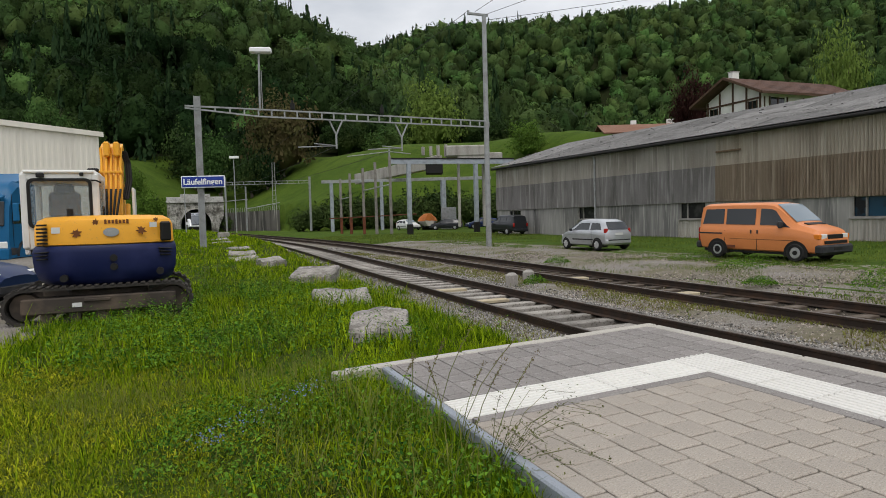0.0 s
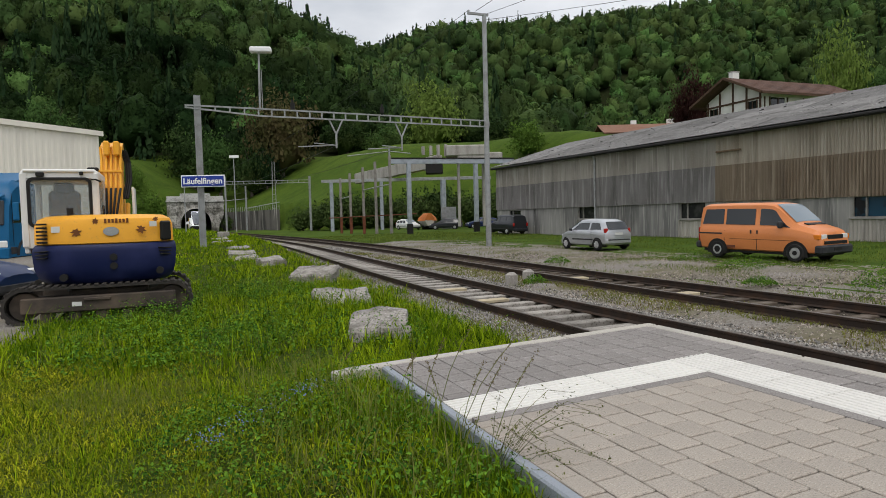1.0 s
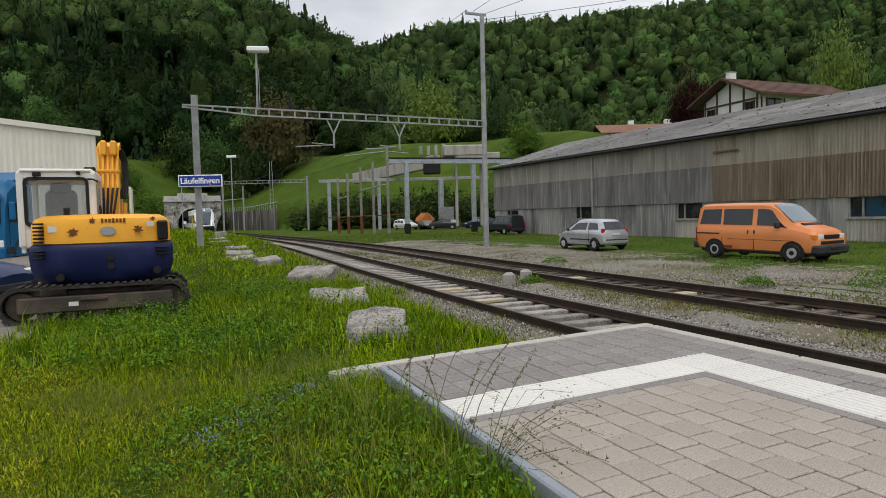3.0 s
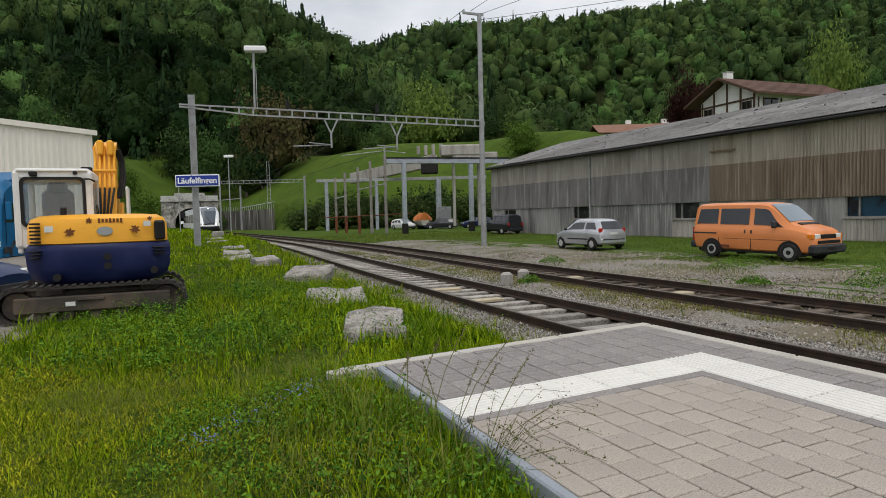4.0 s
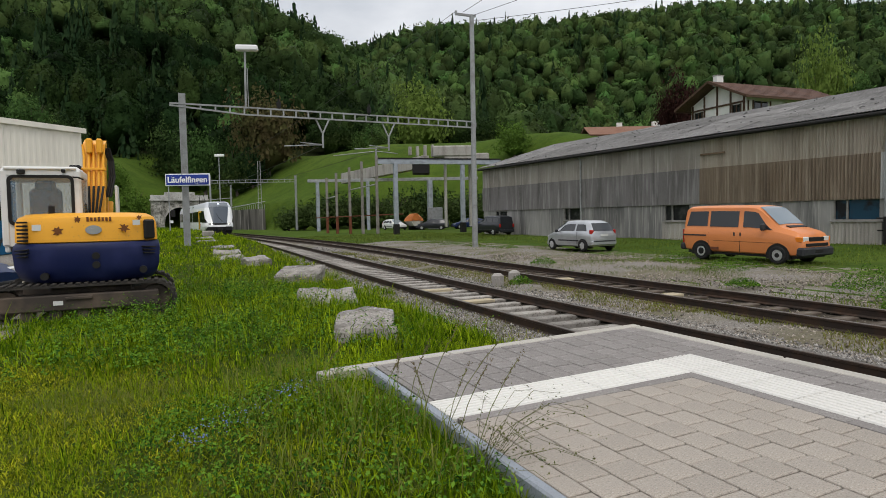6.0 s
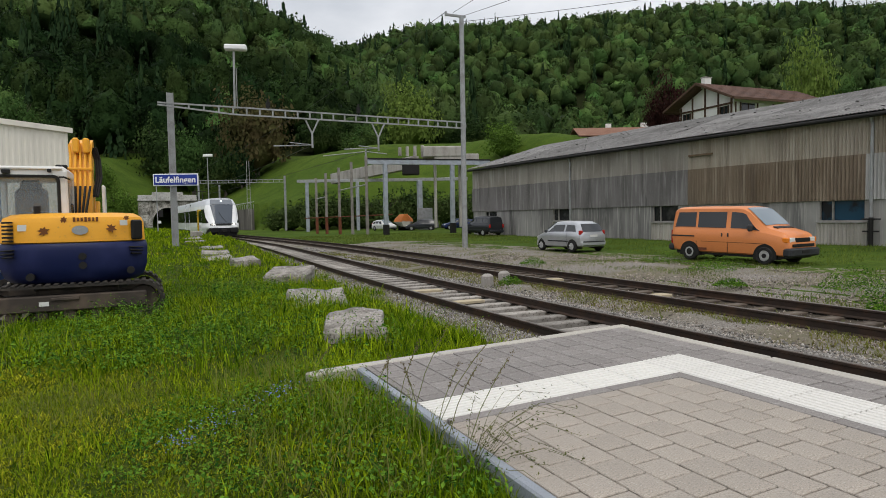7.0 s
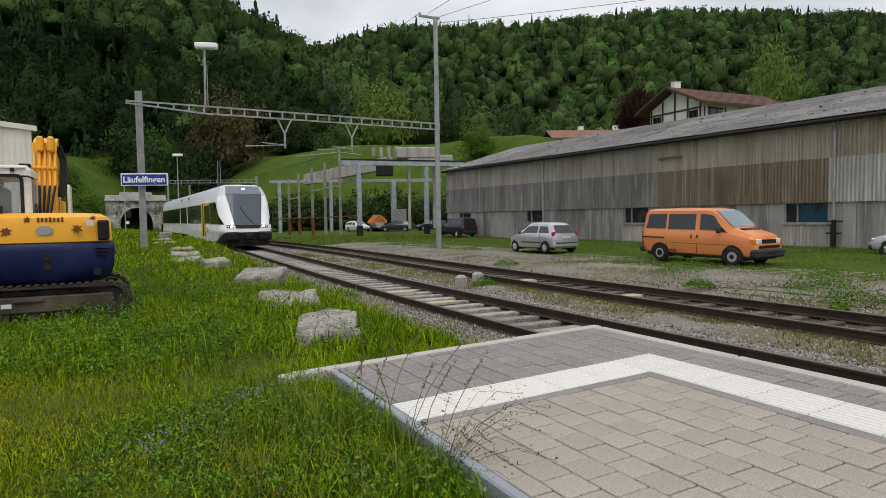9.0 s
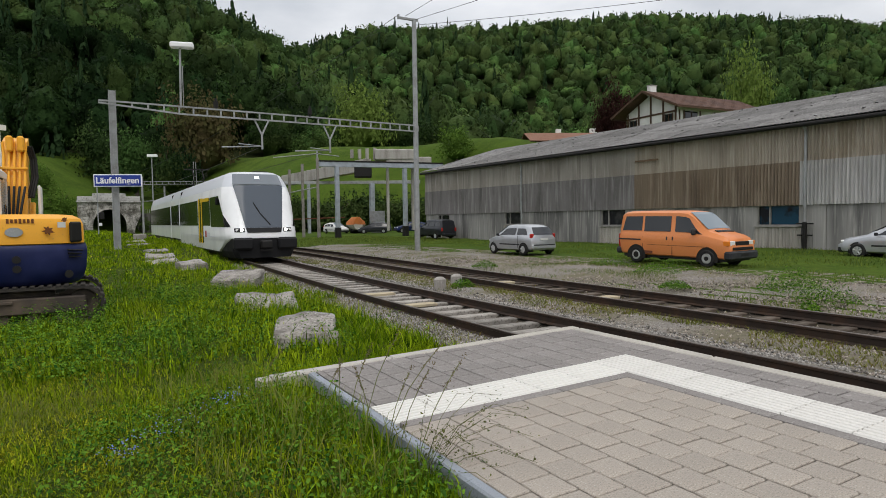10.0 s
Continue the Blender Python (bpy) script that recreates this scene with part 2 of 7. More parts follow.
def graded(lo, hi, near, fine, grow):
    """Coordinates that lie close together round near and widen outwards."""
    out = [near]
    s = fine
    while out[-1] < hi:
        out.append(out[-1] + s)
        s *= grow if out[-1] - near > 14 else 1.0
    s, down = fine, [near]
    while down[-1] > lo:
        down.append(down[-1] - s)
        s *= grow if near - down[-1] > 14 else 1.0
    return sorted(set(down[1:] + out))


gx, gy = graded(-900, 1500, 4.0, 0.5, 1.045), graded(-200, 1500, 8.0, 0.5, 1.035)
g = Geo()
g.v = [(x, y, land(x, y)) for y in gy for x in gx]
nx = len(gx)
g.f = [(j * nx + i, j * nx + i + 1, (j + 1) * nx + i + 1, (j + 1) * nx + i) for j in range(len(gy) - 1) for i in range(nx - 1)]
SOIL = material("dark_turf_soil", (0.03, 0.052, 0.006), 0.95, spec=0.05, vary=((0.3, (0.022, 0.038, 0.005), 0.45, 0.62), (1.6, (0.07, 0.09, 0.012), 0.48, 0.68), (14.0, (0.02, 0.035, 0.005), 0.48, 0.64), (30.0, (0.11, 0.12, 0.02), 0.55, 0.72)), bump=0.6, bump_scale=12)
# litter darkened to green-black, so the shade between crowns is in its colour
SHADE_LITTER = material("shade_dark_leaf_litter", (0.02, 0.026, 0.01), 1.0, spec=0.02, vary=((0.2, (0.014, 0.022, 0.007), 0.45, 0.62), (3.0, (0.03, 0.03, 0.014), 0.5, 0.7)))
ground = part("ground", g, [GRASS, SOIL, SHADE_LITTER], smooth=True, fix=False)


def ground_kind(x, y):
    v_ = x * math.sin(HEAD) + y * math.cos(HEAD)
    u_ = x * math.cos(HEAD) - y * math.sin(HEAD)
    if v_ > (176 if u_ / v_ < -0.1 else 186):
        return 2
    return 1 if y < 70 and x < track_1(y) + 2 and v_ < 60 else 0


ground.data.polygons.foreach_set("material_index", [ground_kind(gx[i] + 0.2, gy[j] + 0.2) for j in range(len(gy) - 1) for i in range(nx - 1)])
tagged(ground, "green grass and meadow ground rising into wooded hills", "ground", kind="structure")

# ---- tracks ----
def rail_path(fn, side, y0, y1, d):
    pts = []
    y = y0
    while y <= y1:
        s = (fn(y + 0.5) - fn(y - 0.5))
        k = math.hypot(1, s)
        pts.append(Vector((fn(y) + side / k, y - side * s / k, 0.0)))
        y += d
    return pts


def rail_mesh(pts, prof):
    rows = []
    for i, p in enumerate(pts):
        a, b = pts[max(0, i - 1)], pts[min(len(pts) - 1, i + 1)]
        t = (b - a).normalized()
        n = Vector((t.y, -t.x, 0)).normalized()
        rows.append([p + n * q[0] + Vector((0, 0, q[1])) for q in prof])
    return Geo().loft(rows)


RAIL_BODY = [(-0.07, -0.16), (0.07, -0.16), (0.07, -0.148), (0.012, -0.125), (0.012, -0.04), (0.034, -0.03), (0.034, -0.004), (-0.034, -0.004), (-0.034, -0.03), (-0.012, -0.04), (-0.012, -0.125), (-0.07, -0.148)]
RAIL_HEAD = [(-0.03, -0.003), (0.03, -0.003), (0.026, 0.004), (-0.026, 0.004)]


def make_track(name, fn, y0, y1, label, sleepers, wood):
    tr = thing(name, label, "railway track", kind="structure")
    for side in (-0.7525, 0.7525):
        pts = rail_path(fn, side, y0, y1, 1.5)
        r = part("rail", rail_mesh(pts, RAIL_BODY), RAIL, tr)
        part("rail_head", rail_mesh(pts, RAIL_HEAD), RAILTOP, r, "worn shiny running surface")
    rng = random.Random(5)
    me = [Geo().box((0, 0, 0), (2.5, 0.24, 0.12), bev=0.015).mesh("sleeper", wood, fix=False)]
    y = sleepers[0]
    while y < sleepers[1]:
        s = fn(y + 0.5) - fn(y - 0.5)
        part("sleeper", me[0], None, tr, at=pose(fn(y) + rng.uniform(-0.04, 0.04), y, -0.222, 0, 0, math.degrees(-math.atan(s)) + rng.uniform(-1.2, 1.2)))
        y += 0.63
    return tr


make_track("track_1", track_1, -30, 172, "rusty rails on weathered sleepers curving towards a tunnel", (-4, 75), SLEEPER)
make_track("track_2", track_2, -30, 126, "overgrown siding track with dark rusty rails", (-4, 75), SLEEPER2)
# ballast
OILY = material("oily_brown_ballast", (0.06, 0.05, 0.04), 0.95, vary=((22.0, (0.03, 0.025, 0.02), 0.48, 0.62), (45.0, (0.2, 0.18, 0.16), 0.6, 0.72), (0.7, (0.085, 0.07, 0.052), 0.45, 0.65)), bump=1.0, bump_scale=30)


def bed_line(y):
    """The bed's cross-section: places across and heights."""
    a, b = track_1(y), track_2(y)
    return ((a - 2.3, -0.5), (a - 1.45, -0.17), (a - 0.82, -0.15), (a - 0.62, -0.26), (a + 0.62, -0.26), (a + 0.82, -0.15), (a + 1.5, -0.165), ((a + b) / 2, -0.24), (max(a + 1.6, b - 1.3), -0.16), (max(a + 1.65, b - 0.75), -0.17), (max(a + 1.66, b - 0.62), -0.215), (max(a + 1.7, b), -0.215), (max(a + 1.72, b + 0.62), -0.215), (max(a + 1.75, b + 0.75), -0.17), (max(a + 1.8, b + 1.4), -0.165), (max(a + 2.3, b + 2.2), -0.3), (max(a + 2.6, b + 3.2), -0.5))


def on_bed(x, y):
    """Height of the bed or of the land, whichever is on top."""
    line = bed_line(y)
    return max(float(np.interp(x, [q[0] for q in line], [q[1] for q in line], -1, -1)), land(x, y))


rows = []
y = -30.0
while y < 172:
    rows.append([Vector((px_ + 0.04 * noise.noise((px_, y * 0.7, 1)), y, pz + 0.02 * noise.noise((px_ * 2.1, y * 2.1, 4)))) for px_, pz in bed_line(y)])
    y += 0.6
bed = part("track_bed", Geo().sheet(rows), [GRAVEL, OILY], smooth=True, fix=False)
bed.data.polygons.foreach_set("material_index", [int(i in (2, 3, 4, 9, 10, 11, 12)) for j in range(len(rows) - 1) for i in range(len(rows[0]) - 1)])
tagged(bed, "grey and brown ballast gravel bed under the tracks", "track bed", kind="structure")

# ---- platform ----
PY, PX, PL, PB = 4.76, 4.12, 1.46, -16.0


def deck(x):
    return 0.55 - 0.03 * (PX - x)


platform = thing("platform", "low paved station platform with a white tactile strip", "platform", kind="structure")
slab = Geo().add([(PL, PB, deck(PL) - 0.05), (PX - 0.1, PB, deck(PX) - 0.053), (PX - 0.1, PY - 0.12, deck(PX) - 0.053), (PL, PY - 0.12, deck(PL) - 0.05),
                  (PL, PB, -0.4), (PX - 0.1, PB, -0.4), (PX - 0.1, PY - 0.12, -0.4), (PL, PY - 0.12, -0.4)],
                 [(0, 1, 2, 3), (4, 7, 6, 5), (0, 4, 5, 1), (1, 5, 6, 2), (2, 6, 7, 3), (3, 7, 4, 0)])
part("platform_core", slab, JOINT, platform)
rng = random.Random(3)
MOD, LEN = 0.178, 0.187
tilt = pose(0, 0, 0, 0, -math.degrees(math.atan(0.03)), 0)


def lay(name, me, x, y, dz=0.0, label="", turn=0.0, parent=None):
    return part(name, me, None, parent or platform, label, at=Matrix.Translation((x, y, deck(x) + dz)) @ tilt @ pose(0, 0, 0, 0, 0, turn))


def paver_mesh(mat):
    return Geo().box((0, 0, -0.03), (MOD - 0.008, LEN - 0.008, 0.06), bev=0.004).mesh("paver", mat, fix=False)


paver_in, paver_out = paver_mesh(PAVER), paver_mesh(PAVER2)
rest = Geo()
SX0, SX1, SY0, SY1 = 3.27, 3.645, 3.20, 3.575   # the tactile strip's inner and outer lines


def pave(x0, x1, y0, y1, me, ln):
    """Staggered pavers from the right and far side of a field; the last ones are cut to fit."""
    row, xr = 0, x1
    while xr > x0 + 0.02:
        w = min(MOD, xr - x0)
        yr, first = y1, True
        while yr > y0 + 0.02:
            want = ln * 0.5 if first and row % 2 else ln
            first = False
            d = min(want, yr - y0)
            cx, cy, dz = xr - w / 2, yr - d / 2, rng.uniform(-0.0025, 0.0015)
            if cy > 0.9:
                lay("paver", me, cx, cy, dz).scale = ((w - 0.007) / (MOD - 0.008), (d - 0.007) / (LEN - 0.008), 1)
            else:
                rest.box((cx, cy, deck(cx) - 0.03 + dz), (w - 0.005, d - 0.005, 0.06), tilt.to_3x3())
            yr -= d
        xr -= w
        row += 1


pave(PL, SX0 - 0.09, PB + 0.2, SY0 - 0.09, paver_in, LEN)
pave(SX1, PX - 0.12, PB + 0.2, SY1, paver_out, LEN)
pave(PL, PX - 0.12, SY1, PY - 0.12, paver_out, 0.1775)
part("paving_beyond", rest, PAVER, platform)["kind"] = "stuff"


def tactile(ln):
    g = Geo().box((0, 0, -0.03), (0.18, ln - 0.006, 0.058), bev=0.002)
    for i in range(4):
        g.prism([(-0.015, 0), (0.015, 0), (0.011, 0.006), (-0.011, 0.006)], (0, ln - 0.005, 0), (-0.069 + 0.046 * i, -ln / 2 + 0.0025, -0.001))
    return g.mesh("tactile_tile", WHITE, fix=False)


tile_b, tile_a = tactile(0.375), tactile(0.375)
for k in (0, 1):
    y = SY1 - 0.1875
    while y > PB + 0.4:
        lay("tactile_tile", tile_b, SX0 + 0.094 + 0.1875 * k, y, rng.uniform(-0.001, 0.001))
        y -= 0.375
    x = SX0 - 0.1875
    while x > PL - 0.1:
        lay("tactile_tile", tile_a, max(x, PL + 0.19), SY0 + 0.094 + 0.1875 * k, rng.uniform(-0.001, 0.001) - (0.004 if x < PL + 0.19 else 0), turn=90)
        x -= 0.375
band = Geo().box((0, 0, -0.03), (0.085, 0.56, 0.06), bev=0.003).mesh("edge_strip", PAVER2, fix=False)
y = SY0 - 0.28
while y > PB + 0.4:
    lay("edge_strip", band, SX0 - 0.046, y, 0.0)
    y -= 0.565
x = SX0 - 0.09 - 0.28
while x > PL + 0.2:
    lay("edge_strip", band, x, SY0 - 0.046, 0.0005, turn=90)
    x -= 0.565
# kerbs
kerb_l = Geo().box((0, 0, -0.25), (0.062, 0.99, 0.5), bev=0.01).mesh("kerb_stone", KERB, fix=False)
kerb_f = Geo().box((0, 0, -0.2), (0.99, 0.118, 0.4), bev=0.012).mesh("edge_stone", KERB2, fix=False)
kerb_r = Geo().box((0, 0, -0.2), (0.118, 1.49, 0.4), bev=0.012).mesh("edge_stone", KERB2, fix=False)
for i in range(20):
    lay("kerb_stone", kerb_l, PL - 0.034, PY - 0.125 - 0.5 - i, 0.004 + rng.uniform(-0.004, 0.004), "bluish grey granite kerb stone")
for i in range(13):
    lay("edge_stone", kerb_r, PX - 0.06, PY - 0.13 - 0.75 - 1.5 * i, 0.002)
for i in range(3):
    lay("edge_stone", kerb_f, PX - 0.5 - i, PY - 0.06, 0.003)
lay("edge_stone", kerb_f, PX - 3.06 + 0.46, PY - 0.06, -0.005)

# ---- stone blocks along the grass ----
STONE = material("rough_limestone_block", (0.33, 0.305, 0.275), 0.95, vary=((4.0, (0.17, 0.155, 0.135), 0.42, 0.64), (40.0, (0.11, 0.1, 0.09), 0.52, 0.66), (26.0, (0.46, 0.44, 0.41), 0.57, 0.72)), bump=1.0, bump_scale=18)


def stone_block(x, y, z, sx, sy, sz, turn, seed):
    bm = bmesh.new()
    bmesh.ops.create_cube(bm, size=1.0)
    bmesh.ops.subdivide_edges(bm, edges=bm.edges, cuts=7, use_grid_fill=True)
    for v in bm.verts:
        p = v.co
        q = Vector((p.x * sx, p.y * sy, p.z * sz))
        r = noise.noise_vector(q * 1.7 + Vector((seed * 5.1, 0, 0)))
        edge = max(abs(p.x), abs(p.y)) + abs(p.z)
        k = 0.93 if edge > 0.93 else 1.0
        f = noise.noise_vector(q * 7 + Vector((0, seed * 3.3, 0)))
        taper = 0.86 + 0.14 * (p.z + 0.5) / 1.0 if seed % 3 != 2 else 1.0
        v.co = Vector((q.x * k * taper, q.y * k * taper, q.z * (0.97 if k < 1 else 1) + 0.17 * q.y)) + r * 0.055 + f * 0.028
    me = bpy.data.meshes.new("stone_block")
    bm.to_mesh(me)
    bm.free()
    me.materials.append(STONE)
    ob = new("stone_block", me)
    ob.matrix_basis = pose(x, y, z, random.Random(seed).uniform(-5, 5), random.Random(seed + 9).uniform(-5, 5), turn)
    return tagged(ob, "rough grey limestone block sunk in tall grass", "stone block", group="row of stone blocks")


for i, (x, y, sx, sy, sz, turn, top) in enumerate(((2.32, 7.75, 0.78, 0.95, 0.5, -18, 0.33), (2.64, 11.0, 1.0, 0.85, 0.42, -8, 0.25), (3.02, 15.4, 1.05, 1.0, 0.45, -25, 0.40), (2.62, 20.3, 0.8, 0.6, 0.55, 10, 0.44),
                                                  (2.05, 22.6, 1.0, 0.7, 0.35, 4, 0.46), (2.1, 24.6, 1.0, 0.7, 0.5, -5, 0.58), (2.35, 28.5, 0.9, 0.7, 0.5, 12, 0.62), (2.1, 35, 1.1, 0.8, 0.5, 0, 0.68), (2.3, 41, 1.0, 0.8, 0.5, 8, 0.7))):
    stone_block(x, y, top - sz / 2 - (0.1 if i > 3 else 0.0), sx, sy, sz, turn, i + 1)
# wooden boards and slabs on the track
BOARD = material("pale_board", (0.44, 0.37, 0.25), 0.9, vary=((5.0, (0.34, 0.29, 0.21), 0.45, 0.7, (1, 8, 1)),), bump=0.2)
for x, y, z, w, ln, t in ((5.75, 11.55, -0.15, 1.0, 0.26, 2), (5.8, 13.7, -0.14, 0.95, 0.28, -2), (9.55, 10.1, -0.13, 0.85, 0.3, 3), (9.6, 14.1, -0.13, 0.9, 0.3, -3)):
    tagged(part("board", Geo().box((0, 0, 0), (w, ln, 0.06), bev=0.008), BOARD, at=pose(x, y, z, 0, 0, t)), "pale weathered wooden board laid between rails", "board", group="boards in the tracks")
for x, y in ((7.95, 14.4), (8.75, 14.9)):
    tagged(part("signal_marker", Geo().tube((0, 0, -0.3), (0, 0, 0.05), 0.16, n=14).tube((0, 0, 0.05), (0, 0, 0.11), 0.16, 0.08, n=14), CONC, at=pose(x, y, 0.0)), "small round concrete post between the tracks", "post", group="posts between tracks")


# ---- warehouse ----
up = Vector((0, 0, 1))
WA = Vector((31.6, 5.0, -0.25))
wdir = Vector((-4.0, 53.5, 0)).normalized()
wnor = Vector((-wdir.y, wdir.x, 0))
WL, WH = 48.4, 6.35
def fibre(name, base, pale, dark, stain):
    """Corrugated fibre cement: broad dark stains, long thin runs, pale lichen."""
    return material(name, base, 0.95, vary=((0.45, stain, 0.46, 0.66, (1, 1, 0.5)), (1.6, dark, 0.5, 0.72, (1, 1, 0.1)), (4.0, pale, 0.52, 0.72, (1, 1, 0.08)), (30.0, pale, 0.58, 0.74)), bump=0.3, bump_scale=60)


FIBRE = fibre("weathered_fibre_cement", (0.36, 0.335, 0.295), (0.46, 0.435, 0.39), (0.2, 0.185, 0.165), (0.27, 0.245, 0.21))
FIBRE2 = fibre("brown_fibre_cement", (0.215, 0.17, 0.125), (0.33, 0.275, 0.21), (0.13, 0.1, 0.075), (0.17, 0.125, 0.085))
FIBRE3 = fibre("pale_fibre_cement", (0.46, 0.455, 0.445), (0.56, 0.55, 0.535), (0.32, 0.315, 0.3), (0.36, 0.35, 0.335))
FIBRE4 = fibre("ochre_fibre_cement", (0.4, 0.355, 0.29), (0.5, 0.46, 0.385), (0.22, 0.19, 0.15), (0.3, 0.255, 0.19))
FIBRE5 = fibre("dark_grey_fibre_cement", (0.215, 0.205, 0.2), (0.33, 0.32, 0.31), (0.11, 0.105, 0.1), (0.16, 0.15, 0.145))
PLANK = material("grey_weathered_board", (0.29, 0.28, 0.265), 0.95, vary=((0.9, (0.15, 0.145, 0.14), 0.42, 0.62, (1, 1, 0.15)), (9.0, (0.38, 0.365, 0.335), 0.52, 0.72, (1, 1, 0.06))), bump=0.2, rand=0.12)
ROOFM = material("lichened_fibre_roof", (0.185, 0.18, 0.175), 0.95, vary=((0.5, (0.14, 0.135, 0.13), 0.45, 0.6), (2.5, (0.11, 0.106, 0.1), 0.5, 0.68), (11.0, (0.3, 0.295, 0.28), 0.56, 0.7)), bump=0.5, bump_scale=25, rand=0.22)
WINGLASS = material("dusty_blue_glass", (0.012, 0.05, 0.085), 0.2, spec=0.25, vary=((1.2, (0.01, 0.012, 0.014), 0.45, 0.55),))
DARKW = material("dark_dusty_glass", (0.014, 0.015, 0.016), 0.25, spec=0.25, vary=((1.5, (0.05, 0.05, 0.048), 0.5, 0.7),))
WINFRAME = material("grey_window_frame", (0.27, 0.26, 0.24), 0.7, vary=((4.0, (0.18, 0.17, 0.15), 0.45, 0.7),))


def wall_at(s, z=0.0, out=0.0):
    return WA + wdir * s + up * z + wnor * out


def wave(geo, o, ax, ay, w, h, nrm, pitch=0.177, depth=0.11, per=8):
    n = max(2, round(w / pitch * per))
    rows = [[], []]
    for i in range(n + 1):
        s = w * i / n
        off = nrm * (depth * 0.5 * math.cos(2 * math.pi * s / pitch))
        for k in (0, 1):
            rows[k].append(o + ax * s + ay * (h * k) + off)
    return geo.sheet(rows)


RUSTW = material("brown_weathered_plank", (0.16, 0.11, 0.07), 0.9)
warehouse = thing("warehouse", "long weathered warehouse clad in grey-brown corrugated sheets", "warehouse")
WINDOWS = [(13.5, 15.7, 1.3, 2.38), (24.35, 26.4, 1.3, 2.38), (34.5, 36.5, 1.38, 2.38), (44.4, 46.3, 1.38, 2.3), (3.5, 5.7, 1.3, 2.38)]
cuts = sorted(c for w in WINDOWS for c in w[:2])
core = Geo()
edges = [0.0] + cuts + [WL]
for a, b in zip(edges, edges[1:]):
    win = [w for w in WINDOWS if w[0] == a]
    for z0, z1 in (((0, win[0][2]), (win[0][3], WH - 0.15)) if win else ((0, WH - 0.15),)):
        core.prism([(0, 0), (b - a, 0), (b - a, z1 - z0), (0, z1 - z0)], -wnor * 0.2, wall_at(a, z0, -0.12), wdir, up)
core.prism([(0, 0), (9, 2.6), (18, 0), (18, -WH), (0, -WH)], -wdir * 0.2, wall_at(WL, WH - 0.1, -0.1), -wnor, up)
core.prism([(0, 0), (18, 0), (18, WH), (0, WH)], wdir * 0.2, wall_at(0, 0, -0.1), -wnor, up)
core.prism([(0, 0), (WL, 0), (WL, WH), (0, WH)], -wnor * 0.2, wall_at(0, 0, -18), wdir, up)
part("wall", core, CONC, warehouse)
# upper and middle tiers in sheets a few metres wide, each a shade of its own
prng = random.Random(12)
s = 0.0
while s < WL - 0.1:
    w = min(3.363 + 0.03, WL - s)
    right = s < 23
    part("sheet", wave(Geo(), wall_at(s, 4.42, 0.035 + prng.uniform(0, 0.01)), wdir, up, w, WH - 4.42, wnor), FIBRE4 if right else FIBRE, warehouse, smooth=True)
    mid = FIBRE3 if s < 13 else FIBRE2 if right else FIBRE5
    part("sheet", wave(Geo(), wall_at(s, 2.34, 0.085 + prng.uniform(0, 0.01)), wdir, up, w, 2.14, wnor), mid, warehouse, smooth=True)
    s += 3.363
# the lowest tier: flat weathered boards, corrugated below the windows
s = 0.0
while s < WL - 0.05:
    w = min(prng.choice((0.5, 0.62, 0.75, 0.9)), WL - s)
    nxt = [c for c in cuts if s + 0.05 < c < s + w]
    if nxt:
        w = nxt[0] - s
    win = [q for q in WINDOWS if q[0] - 0.02 <= s < q[1] - 0.02]
    top = win[0][2] if win else 2.4
    part("board", Geo().prism([(0, 0), (w - 0.012, 0), (w - 0.012, top), (0, top)], -wnor * 0.03, wall_at(s, 0.0, prng.uniform(-0.012, 0.02)), wdir, up), PLANK, warehouse)
    s += w
for a, b, z0, z1 in WINDOWS:
    part("sheet", wave(Geo(), wall_at(a - 0.1, 0.0, 0.07), wdir, up, b - a + 0.2, z0 - 0.06, wnor, 0.177, 0.05, 6), FIBRE, warehouse, smooth=True)
    wn_ = part("window", Geo().prism([(0, 0), (b - a, 0), (b - a, z1 - z0), (0, z1 - z0)], -wnor * 0.015, wall_at(a, z0, -0.13), wdir, up), WINGLASS if a < 16 else DARKW, warehouse, "dusty bluish window pane" if a < 16 else "dark dusty window pane")
    for ps, pz, pw, ph in ((0, 0, b - a, 0.07), (0, z1 - z0 - 0.07, b - a, 0.07), (0, 0.07, 0.07, z1 - z0 - 0.14), (b - a - 0.07, 0.07, 0.07, z1 - z0 - 0.14), ((b - a) * 0.68, 0.07, 0.07, z1 - z0 - 0.14)):
        part("frame_bar", Geo().prism([(0, 0), (pw, 0), (pw, ph), (0, ph)], -wnor * 0.1, wall_at(a + ps, z0 + pz, -0.02), wdir, up), WINFRAME, wn_)
    part("window_sill", Geo().prism([(-0.08, 0), (b - a + 0.08, 0), (b - a + 0.08, 0.05), (-0.08, 0.05)], wnor * 0.2, wall_at(a, z0 - 0.055, -0.05), wdir, up), WINFRAME, wn_)
# roof sheets, row over row
slope = (-wnor * 9 + up * 2.55).normalized()
rnor = slope.cross(-wdir).normalized()
rnor = rnor if rnor.z > 0 else -rnor
for j in range(4):
    s = -0.3
    while s < WL + 0.2:
        w = min(5.31, WL + 0.3 - s)
        o = wall_at(s, WH - 0.02 + 0.02 * (3 - j), 0.42) + slope * (2.35 * j) + rnor * (0.025 * j + prng.uniform(0, 0.03))
        part("roof_sheet", wave(Geo(), o, wdir, slope, w, 2.45, rnor, 0.177, 0.055, 5), ROOFM, warehouse, smooth=True)
        s += 5.31
part("roof_back", Geo().prism([(0, 0), (WL, 0), (WL, 9.4), (0, 9.4)], -rnor * 0.1, wall_at(0, WH + 2.55, -9), wdir, (-wnor * 9 - up * 2.55).normalized()), ROOFM, warehouse)
